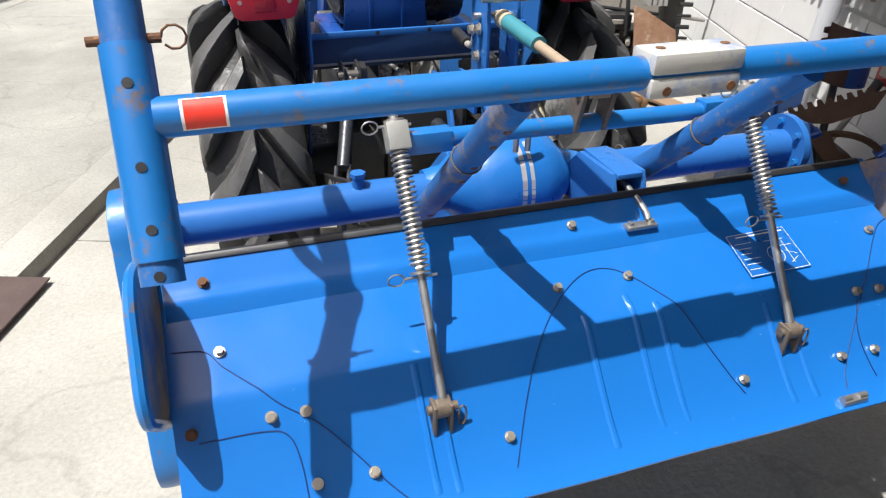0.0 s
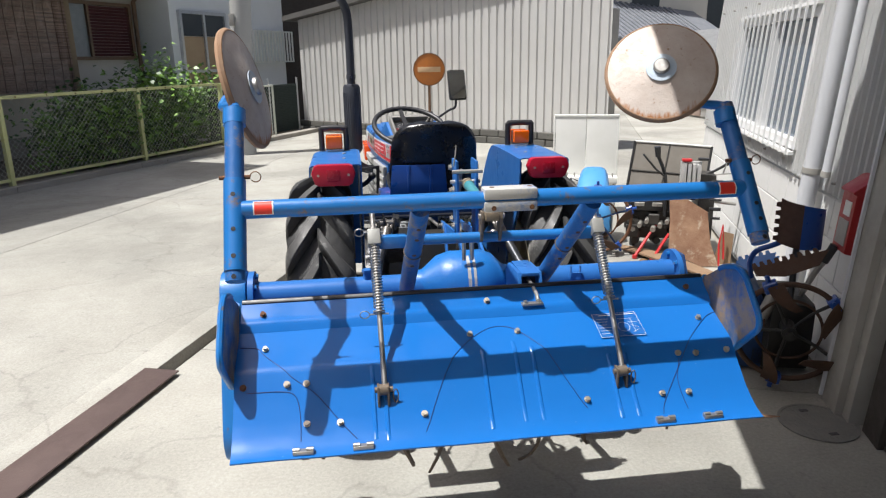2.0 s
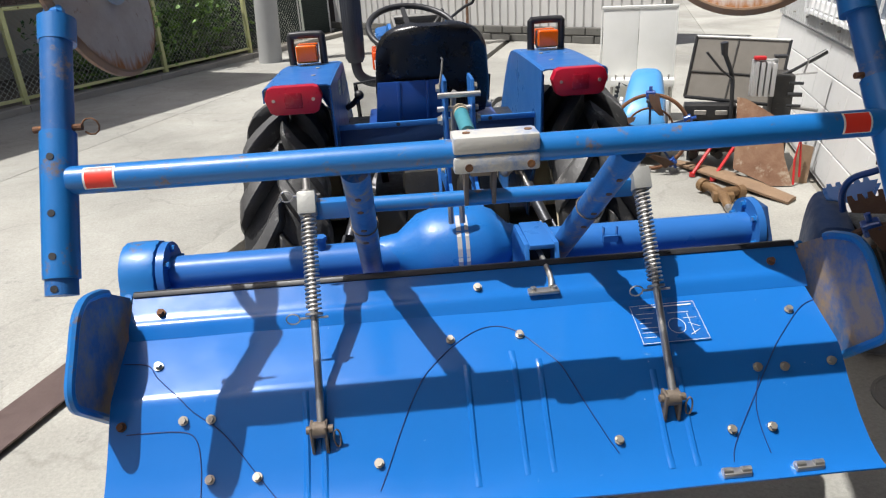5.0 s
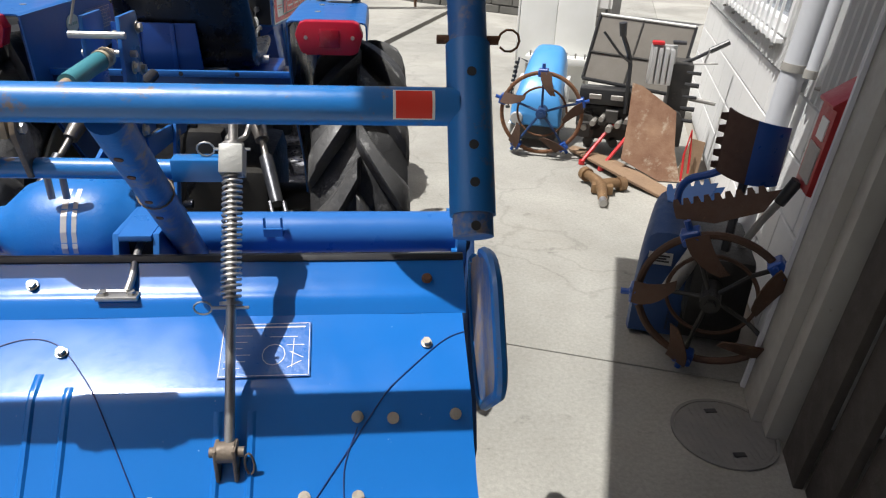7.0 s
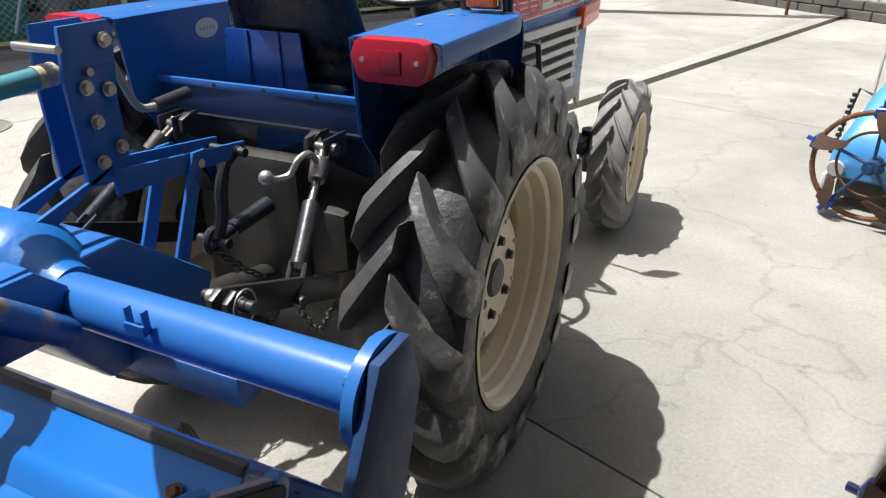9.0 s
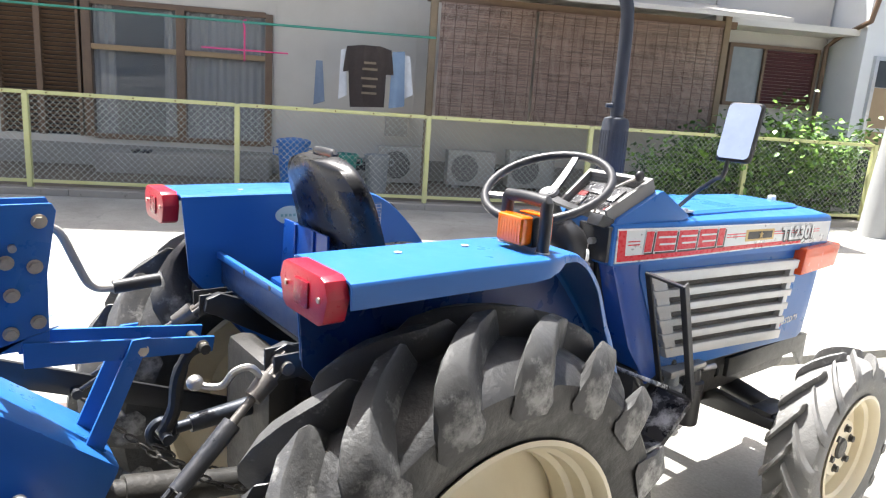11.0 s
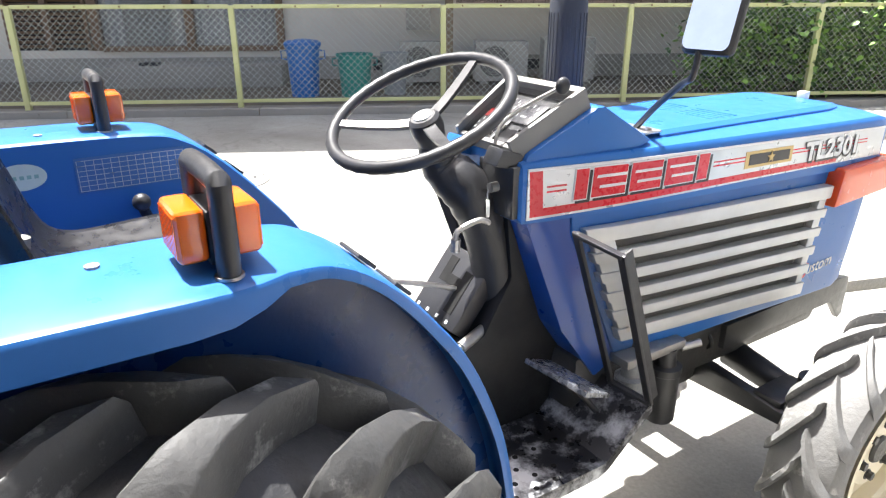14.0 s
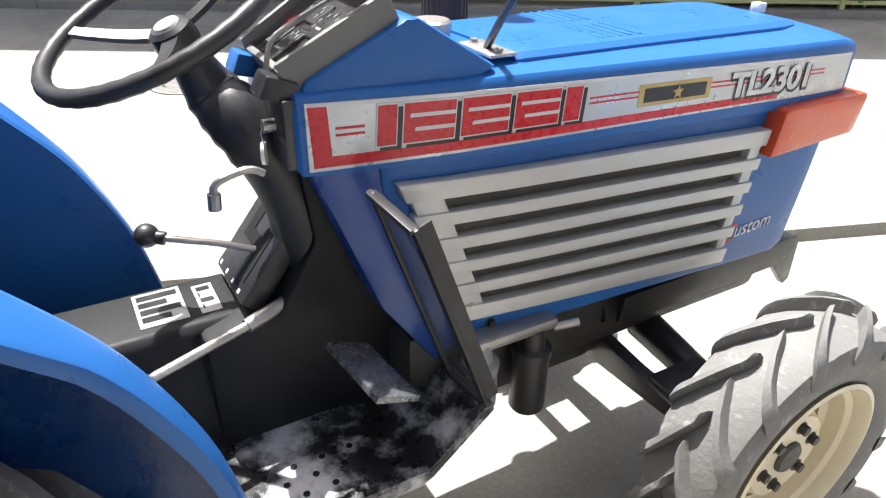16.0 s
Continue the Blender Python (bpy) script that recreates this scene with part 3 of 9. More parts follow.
# ---- far houses in the gap ----
TILE = mat("grey_roof_tile", (0.16, 0.17, 0.19), 0.45, 0, (0.22, 0.23, 0.25), 3, 0.7, bump=0.4, bump_scale=12)
PLASTER = mat("pale_plaster", (0.62, 0.6, 0.55), 0.85, 0, (0.55, 0.53, 0.48), 1.5, 0.7, bump=0.05)
for c, w, d, h, turn_z in (((11.6, 27.6, 0.0), 7.0, 5.0, 2.1, 20), ((14.5, 31.0, 1.0), 8.0, 6.0, 4.2, 10), ((5.5, 30.0, 0.6), 7.0, 6.0, 3.6, -15), ((24, 34, 0.6), 9.0, 6.0, 4.4, 25)):
    h0 = thing("house", c, "distant plastered house with grey tiled roof", "house", group="distant houses")
    m = pose(*c, 0, 0, turn_z)
    bm = bm_new()
    box(bm, (-w / 2, -d / 2, -1.5), (w / 2, d / 2, h), m=m)
    part("wall", bm, PLASTER, h0)
    bm = bm_new()
    prism(bm, [(-d / 2 - 0.6, h - 0.15), (0, h + 1.5), (d / 2 + 0.6, h - 0.15), (d / 2 + 0.6, h + 0.05), (0, h + 1.72), (-d / 2 - 0.6, h + 0.05)], "x", -w / 2 - 0.4, w / 2 + 0.4, m=m)
    for k in range(int(w / 0.28)):
        x = -w / 2 - 0.35 + k * 0.28
        prism(bm, [(-d / 2 - 0.62, h + 0.03), (0, h + 1.70), (0, h + 1.77), (-d / 2 - 0.62, h + 0.10)], "x", x, x + 0.1, m=m)
    part("roof", bm, TILE, h0)
    for k in range(2):
        bm = bm_new()
        x = -w / 4 + k * w / 2
        box(bm, (x - 0.7, -d / 2 - 0.03, h * 0.35), (x + 0.7, -d / 2 + 0.03, h * 0.75), m=m)
        part("window", bm, GLASS_DARK, h0)
# low storehouse along the lane, boarded, with a dull sheet roof
S0, S1 = yard(1.3, 21.0), yard(5.4, 9.0)
SX = (S1 - S0).normalized()
SY = Vector((-SX.y, SX.x, 0))
STORE = Matrix(((SX.x, SY.x, 0, S0.x), (SX.y, SY.y, 0, S0.y), (0, 0, 1, 0), (0, 0, 0, 1)))
store = thing("storehouse", S0, "low boarded storehouse with dull grey sheet roof", "storehouse")
LONG = (S1 - S0).length
bm = bm_new()
box(bm, (0, 0.06, 0), (LONG, 2.6, 1.42), m=STORE)
part("wall", bm, PLASTER, store)
BOARDS = (mat("faded_pink_brown_board", (0.34, 0.25, 0.2), 0.8, 0, (0.27, 0.2, 0.165), 2, 0.8, bump=0.15), mat("grey_weathered_sheet", (0.4, 0.39, 0.37), 0.7, 0, (0.3, 0.29, 0.27), 2, 0.8, bump=0.1))
k = 0
while k * 0.95 + 0.9 < LONG:
    bm = bm_new()
    box(bm, (k * 0.95 + 0.02, 0.0, 0.04), (k * 0.95 + 0.93, 0.055, 1.36), m=STORE, bevel=0.01, seg=1)
    part("board", bm, BOARDS[1 if k % 4 == 3 else 0], store)
    k += 1
bm = bm_new()
prism(bm, [(-0.35, 1.40), (-0.35, 1.47), (1.3, 2.12), (2.9, 1.5), (2.9, 1.43), (1.3, 2.04)], "x", -0.3, LONG + 0.3, m=STORE)
part("roof", bm, ROOF, store)
bm = bm_new()
rod(bm, STORE @ Vector((-0.3, -0.40, 1.39)), STORE @ Vector((LONG, -0.40, 1.39)), 0.05, seg=10)
part("gutter", bm, GREY_STEEL, store)

# utility pole
CPOLE = mat("pole_concrete", (0.42, 0.42, 0.41), 0.85, 0, (0.36, 0.36, 0.35), 2.5, 0.7, (0.28, 0.27, 0.25), 20, 0.15, 0.15, 60)
pole = thing("utility_pole", (-2.05, 8.8, 0), "round grey concrete utility pole", "pole")
bm = bm_new()
rod(bm, (-2.05, 8.8, -0.05), (-1.55, 8.8, 9.0), 0.178, 0.12, 28)
part("shaft", bm, CPOLE, pole)
bm = bm_new()
box(bm, (-2.08, 8.59, 2.02), (-2.0, 8.65, 2.2), bevel=0.005)
part("plate", bm, GREY_STEEL, pole)

# plain white outbuilding behind the yard
rear = thing("outbuilding", (-2.2, -12, 0), "plain white outbuilding with two small dark windows", "outbuilding")
bm = bm_new()
box(bm, (-3.8, -16, -0.05), (-0.9, -9.0, 3.3))
part("wall", bm, PLASTER, rear)
bm = bm_new()
box(bm, (-4.0, -16.2, 3.3), (-0.7, -8.8, 3.42), bevel=0.02)
part("roof", bm, ROOF, rear)
for x in (-1.7, -2.6):
    bm = bm_new()
    box(bm, (x, -9.02, 1.5), (x + 0.5, -8.98, 2.1))
    part("window", bm, GLASS_DARK, rear)

# dark-walled house behind the shed
dark_house = thing("timber_house", (-1.6, 16, 0), "old dark timber house with deep eaves behind the shed", "house")
bm = bm_new()
box(bm, (-3.6, 14.6, -0.05), (0.6, 18.0, 5.6))
part("wall", bm, DARKWOOD, dark_house)
bm = bm_new()
prism(bm, [(-4.2, 5.4), (-1.5, 7.0), (1.2, 5.4), (1.2, 5.25), (-1.5, 6.8), (-4.2, 5.25)], "y", 14.1, 18.5)
part("roof", bm, ROOF, dark_house)

# ---- tractor ----
tractor = thing("tractor", (0, 0, 0), "blue compact farm tractor with cream wheels and black seat", "tractor")


def lug(bm, side, th, w, r_base, r_top, lead, half):
    """One narrow tread bar, slightly curved, from the middle of the tyre out over its shoulder."""
    rows = []
    h = r_top - r_base
    f = h / 0.059
    for s, down, foot, k in ((-0.06, 0.012, 0.006, 0.85), (0.0, 0.001, 0.006, 1.0), (0.3, 0.004, 0.012, 1.0), (0.6, 0.013, 0.022, 1.1), (0.82, 0.028, 0.042, 1.25), (0.94, 0.050, 0.062, 1.35), (1.0, 0.078, 0.076, 1.3), (1.02, 0.108, 0.092, 1.0)):
        rt, rb = r_top - down * f, r_base - foot * f
        x = side * w * 0.5 * (0.02 + 0.98 * s)
        a = th - lead * (1.25 * s - 0.25 * s * s)
        t, m = half * k, h * 0.45
        if s > 0.9:
            m = max(rt - rb, 0.004) * 0.4
        rows.append([bm.verts.new((x, -math.cos(b) * r, math.sin(b) * r)) for b, r in (
            (a - 1.5 * t / r_base, rb), (a - 1.12 * t / r_base, rt - m), (a - 0.98 * t / r_top, rt - 0.004), (a - 0.8 * t / r_top, rt), (a + 0.8 * t / r_top, rt), (a + 0.98 * t / r_top, rt - 0.004), (a + 1.12 * t / r_base, rt - m), (a + 1.5 * t / r_base, rb))])
    fs = []
    for p, q in zip(rows, rows[1:]):
        for i in range(8):
            fs.append(bm.faces.new((p[i], p[(i + 1) % 8], q[(i + 1) % 8], q[i])))
    fs += [bm.faces.new(rows[0]), bm.faces.new(rows[-1][::-1])]
    bmesh.ops.recalc_face_normals(bm, faces=fs)


def farm_wheel(name, c, side, r, w, rim_r, n_lugs, lug_h, lead, nut_ring, dish, bar, label):
    """Bar-tread tyre on a painted steel rim; side +1 has its dish outward to +x."""
    wheel = thing(name, c, label, "")
    del wheel["label"]
    wheel["label"] = label
    at = Matrix.Translation(c)
    rb = r - lug_h
    h = w / 2
    crown = lug_h / 0.055
    bm = bm_new()
    prof = [(-h * 0.72, rim_r - 0.012), (-h * 0.86, rim_r + 0.012), (-h * 0.98, rim_r + (rb - rim_r) * 0.42), (-h * 0.97, rim_r + (rb - rim_r) * 0.7),
            (-h * 0.88, rb - 0.036 * crown), (-h * 0.6, rb - 0.013 * crown), (0, rb), (h * 0.6, rb - 0.013 * crown), (h * 0.88, rb - 0.036 * crown), (h * 0.97, rim_r + (rb - rim_r) * 0.7),
            (h * 0.98, rim_r + (rb - rim_r) * 0.42), (h * 0.86, rim_r + 0.012), (h * 0.72, rim_r - 0.012), (0, rim_r - 0.02)]
    lathe(bm, prof, 64, closed=True)
    bmesh.ops.transform(bm, matrix=at, verts=bm.verts)
    part("tyre", bm, TYRE if r > 0.5 else DUSTY_TYRE, wheel, "dusty black bar-tread tyre", 40)
    for half in (1, -1):
        bm = bm_new()
        lug(bm, half, 0.0, w, rb - 0.004, r, lead, bar)
        tread = finish("tread_bar", bm, TREAD if r > 0.5 else DUSTY_TYRE, 40)
        for i in range(n_lugs):
            ob = new("tread_bar", tread)
            ob.parent = wheel
            ob.matrix_parent_inverse = world_of(wheel).inverted()
            ob.matrix_basis = at @ Matrix.Rotation(-2 * math.pi * (i + (0.5 if half < 0 else 0.0)) / n_lugs, 4, "X")
    # rim: flange, barrel, dish
    bm = bm_new()
    d = h * 0.80
    prof = [(d, rim_r - 0.004), (d + 0.010, rim_r + 0.006), (d + 0.012, rim_r - 0.004), (d, rim_r - 0.014), (d - 0.018, rim_r - 0.018), (d - 0.026, rim_r - 0.030), (d - 0.058, rim_r - 0.034), (d - 0.064, rim_r - 0.046), (0.0, rim_r - 0.052),
            (-d + 0.05, rim_r - 0.030), (-d, rim_r - 0.014), (-d - 0.012, rim_r - 0.004), (-d - 0.010, rim_r + 0.006), (-d, rim_r - 0.004),
            (-d + 0.04, rim_r - 0.018), (0, rim_r - 0.040), (d - 0.05, rim_r - 0.026), (d - 0.02, rim_r - 0.012)]
    lathe(bm, prof, 64, closed=True)
    x0 = dish
    prof = [(x0 - 0.05, rim_r - 0.036), (x0 - 0.046, rim_r * 0.72), (x0 - 0.02, rim_r * 0.56), (x0, rim_r * 0.5), (x0, 0.03), (x0 - 0.008, 0.03), (x0 - 0.008, rim_r * 0.5), (x0 - 0.028, rim_r * 0.56),
            (x0 - 0.054, rim_r * 0.72), (x0 - 0.058, rim_r - 0.036)]
    lathe(bm, prof, 48, closed=True)
    flip = Matrix.Diagonal((side, 1, 1, 1))
    bmesh.ops.transform(bm, matrix=at @ flip, verts=bm.verts)
    if side < 0:
        bmesh.ops.reverse_faces(bm, faces=bm.faces)
    part("rim", bm, CREAM, wheel, "cream painted steel rim", 30)
    bm = bm_new()
    lathe(bm, [(x0 - 0.03, 0.02), (x0 - 0.03, nut_ring * 0.52), (x0 + 0.004, nut_ring * 0.52), (x0 + 0.010, nut_ring * 0.45), (x0 + 0.012, 0.004)], 24)
    bmesh.ops.transform(bm, matrix=at @ flip, verts=bm.verts)
    if side < 0:
        bmesh.ops.reverse_faces(bm, faces=bm.faces)
    part("hub", bm, GREASY, wheel, "dark greasy wheel hub")
    for i in range(6):
        a = 2 * math.pi * (i + 0.25) / 6
        bm = bm_new()
        bolt(bm, Vector(c) + Vector((side * x0, math.cos(a) * nut_ring, math.sin(a) * nut_ring)), (side, 0, 0), 0.011, 0.012)
        part("wheel_nut", bm, GREASY, wheel)
    if r > 0.5:
        for i in range(8):
            a = 2 * math.pi * (i + 0.4) / 8
            bm = bm_new()
            bolt(bm, Vector(c) + Vector((side * (x0 - 0.002), math.cos(a) * rim_r * 0.465, math.sin(a) * rim_r * 0.465)), (side, 0, 0), 0.006, 0.005)
            part("dish_bolt", bm, CREAM, wheel)
    wheel.parent = tractor
    return wheel


REAR, FRONT = (0.470, -0.005, 0.516), (0.485, 1.60, 0.335)
for s in (1, -1):
    farm_wheel("rear_wheel", (s * REAR[0], REAR[1], REAR[2]), s, 0.518, 0.255, 0.303, 16, 0.055, 0.36, 0.094, 0.030, 0.030, "rear drive wheel with bar-tread tyre")
    farm_wheel("front_wheel", (s * FRONT[0], FRONT[1], FRONT[2]), s, 0.335, 0.165, 0.195, 15, 0.026, 0.42, 0.07, 0.035, 0.0115, "front drive wheel with bar-tread tyre")

# fenders
FX0, FX1 = 0.305, 0.494
FEND = [(-0.285, 1.118), (0.0, 1.118), (0.20, 1.112), (0.27, 1.095), (0.34, 1.045), (0.42, 0.96), (0.50, 0.855), (0.57, 0.70), (0.605, 0.55), (0.615, 0.47)]
for s in (1, -1):
    bm = bm_new()
    # skin between the inner and outer line, with a turned-down outer lip
    rows = []
    outer = ((-0.285, FX1, 0.040), (0.0, FX1, 0.040), (0.12, FX1, 0.038), (0.16, 0.486, 0.030), (0.20, 0.466, 0.016), (0.26, 0.454, 0.013), (0.31, 0.442, 0.013), (0.37, 0.424, 0.014), (0.42, 0.402, 0.016), (0.47, 0.380, 0.018), (0.53, 0.372, 0.02), (0.60, 0.362, 0.02), (0.62, 0.358, 0.02))
    spine = smooth_path([Vector((y, z, 0)) for y, z in FEND], 5)
    for i, p in enumerate(spine):
        y, z = p.x, p.y
        a, b = spine[max(i - 1, 0)], spine[min(i + 1, len(spine) - 1)]
        t = (b - a).normalized()
        ny, nz = -t.y, t.x
        xo = along([(u, w) for u, w, _ in outer], y)
        lip = along([(u, l) for u, _, l in outer], y)
        edge = [(FX0, 0.0), (FX0 + 0.004, 0.003), (FX0 + 0.012, 0.004), (xo - 0.012, 0.002), (xo - 0.004, -0.001), (xo, -0.007), (xo + 0.001, -lip)]
        rows.append([Vector((s * x, y + ny * d, z + nz * d)) for x, d in edge])
    vr = [[bm.verts.new(v) for v in r] for r in rows]
    fs = []
    for a, b in zip(vr, vr[1:]):
        for i in range(6):
            fs.append(bm.faces.new((a[i], a[i + 1], b[i + 1], b[i])))
    bmesh.ops.recalc_face_normals(bm, faces=fs)
    bmesh.ops.solidify(bm, geom=fs, thickness=0.004)
    fender = part("fender", bm, BLUE, tractor, "glossy blue sheet-metal fender")
    # inner wall
    bm = bm_new()
    outline = [(p.x, p.y) for p in spine] + [(0.50, 0.45), (0.0, 0.45), (-0.08, 0.70), (-0.27, 0.93)]
    prism(bm, outline, "x", s * (FX0 - 0.004), s * FX0)
    part("fender_wall", bm, BLUE, tractor)
    # thin sheet added over the fender wall; its darker blue stands for shade
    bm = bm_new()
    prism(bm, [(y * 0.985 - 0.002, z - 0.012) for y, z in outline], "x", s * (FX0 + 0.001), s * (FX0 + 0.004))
    part("wheel_well_liner", bm, mat("shaded_well_blue", (0.006, 0.045, 0.19), 0.3, 0, (0.006, 0.03, 0.12), 3, 0.8, (0.05, 0.05, 0.06), 20, 0.08, 0.08, 80), tractor, "inside of the wheel well, its blue darkened for shade")

# tail lamps
for s in (1, -1):
    lamp = thing("tail_lamp", (s * 0.405, -0.285, 1.077), "red six-sided tail lamp", "")
    lamp.parent = tractor
    bm = bm_new()
    out = [(-0.078, 0.008), (-0.068, 0.036), (-0.055, 0.042), (0.055, 0.042), (0.068, 0.036), (0.078, 0.008), (0.066, -0.034), (0.052, -0.042), (-0.052, -0.042), (-0.066, -0.034)]
    prism(bm, [(s * 0.405 + a * 1.03, 1.087 + b * 0.92) for a, b in out], "y", -0.320, -0.282, bevel=0.003)
    part("lens", bm, RED_LENS, lamp, "red plastic lens", 20)
    bm = bm_new()
    box(bm, (s * 0.405 - 0.024, -0.3235, 1.066), (s * 0.405 + 0.024, -0.319, 1.108), bevel=0.003)
    part("reflector", bm, RED_DEEP, lamp)
    for e in (-0.055, 0.055):
        bm = bm_new()
        rod(bm, (s * 0.405 + e, -0.320, 1.089), (s * 0.405 + e, -0.3225, 1.089), 0.0048, seg=12)
        part("screw", bm, ZINC, lamp)

# hood
bm = bm_new()


def loft_y(bm, sections, close=True):
    """Skin through outlines of (x, z) standing at their y."""
    rings = [[bm.verts.new((x, y, z)) for x, z in o] for y, o in sections]
    n = len(rings[0])
    for a, b in zip(rings, rings[1:]):
        for k in range(n):
            bm.faces.new((a[k], a[(k + 1) % n], b[(k + 1) % n], b[k]))
    if close:
        bm.faces.new(rings[0])
        bm.faces.new(rings[-1][::-1])
    bmesh.ops.recalc_face_normals(bm, faces=bm.faces[:])


def hood_section(y, w, top, bot, crown):
    r = 0.02
    half = [(w, bot), (w, top - r)] + [(w - r + r * math.cos(a), top - r + r * math.sin(a)) for a in (0.5, 1.0)] + [(w - r - 0.004, top)] + [(w * f, top + crown * (1 - f * f)) for f in (0.72, 0.45, 0.2)]
    return [(x, z) for x, z in half] + [(0, top + crown)] + [(-x, z) for x, z in half[::-1]]


secs = []
for y, w, top, bot in ((0.742, 0.196, 1.078, 0.985), (0.748, 0.202, 1.088, 0.976), (0.80, 0.203, 1.090, 0.973), (1.2, 0.205, 1.080, 0.958), (1.6, 0.206, 1.068, 0.942), (1.96, 0.205, 1.058, 0.928), (2.005, 0.202, 1.050, 0.926), (2.02, 0.192, 1.035, 0.928)):
    secs.append((y, hood_section(y, w, top, bot, 0.012)))
loft_y(bm, secs)
part("hood", bm, BLUE, tractor, "long glossy blue engine hood")
bm = bm_new()
loft_y(bm, [(y, [(-w, z), (-w + 0.012, z + 0.008), (w - 0.012, z + 0.008), (w, z), (w, z - 0.02), (-w, z - 0.02)]) for y, w, z in ((1.145, 0.150, 1.089), (1.16, 0.155, 1.091), (1.85, 0.128, 1.074), (1.92, 0.11, 1.070))])
part("hood_panel", bm, BLUE, tractor)
bm = bm_new()
for x, y0 in ((-0.085, 1.36), (0.055, 1.36)):
    for k in range(5):
        box(bm, (x - 0.055, y0 + k * 0.022, 1.088), (x + 0.055, y0 + k * 0.022 + 0.010, 1.0955 - k * 0.0004), bevel=0.003)
part("hood_louvres", bm, BLUE, tractor)
bm = bm_new()
prism(bm, [(0.87, 0.975), (1.97, 0.932), (2.012, 0.925), (1.985, 0.75), (1.955, 0.585), (1.92, 0.568), (1.04, 0.602), (0.945, 0.80), (0.875, 0.93)], "x", -0.193, 0.193, bevel=0.008)
part("side_panel", bm, BLUE, tractor, "blue lower engine panel")
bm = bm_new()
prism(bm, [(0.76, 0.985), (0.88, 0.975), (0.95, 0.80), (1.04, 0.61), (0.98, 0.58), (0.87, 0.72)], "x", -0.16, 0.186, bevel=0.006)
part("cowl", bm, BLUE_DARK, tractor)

# hood decals, both sides alike
RED_FILM = mat("red_film", (0.62, 0.015, 0.03), 0.3, 0, (0.56, 0.014, 0.026), 20, 0.5, bump=0)
SILVER_FILM = mat("silver_film", (0.55, 0.57, 0.58), 0.32, 0.5, (0.48, 0.5, 0.52), 6, 0.6, bump=0)
WHITE_FILM = mat("white_film", (0.75, 0.76, 0.76), 0.35, 0, bump=0)
BLACK_FILM = mat("black_film", (0.012, 0.012, 0.014), 0.35, 0, bump=0)
GOLD_FILM = mat("gold_film", (0.5, 0.36, 0.15), 0.35, 0.5, bump=0)


def decal_poly(name, pts, lift, material, s, parent):
    bm = bm_new()
    prism(bm, pts, "x", s * (0.2066 + lift), s * (0.2060 + lift - 0.0035))
    return part(name, bm, material, parent)


def band(y, f):
    """Height on the hood's flank, f from 0 at the band's foot to 1 at its top."""
    lo = 0.982 - (y - 0.757) * 0.0246
    hi = 1.078 - (y - 0.757) * 0.0405
    return lo + (hi - lo) * f


def band_quad(y0, y1, f0, f1, slant=0.0):
    return [(y0, band(y0, f0)), (y1, band(y1, f0)), (y1 + slant, band(y1, f1)), (y0 + slant, band(y0, f1))]


def text_part(name, txt, size, m, material, parent, depth=0.0004, bold=0.0, shear=0.0):
    cu = bpy.data.curves.new(name, "FONT")
    cu.body, cu.size, cu.extrude, cu.offset, cu.shear = txt, size, depth, bold, shear
    ob = bpy.data.objects.new(name, cu)
    scene.collection.objects.link(ob)
    me = bpy.data.meshes.new_from_object(ob.evaluated_get(bpy.context.evaluated_depsgraph_get()))
    bpy.data.objects.remove(ob)
    me.transform(m)
    me.materials.clear()
    me.materials.append(material)
    o = new(name, me)
    o.parent = parent
    o.matrix_parent_inverse = world_of(parent).inverted()
    return o


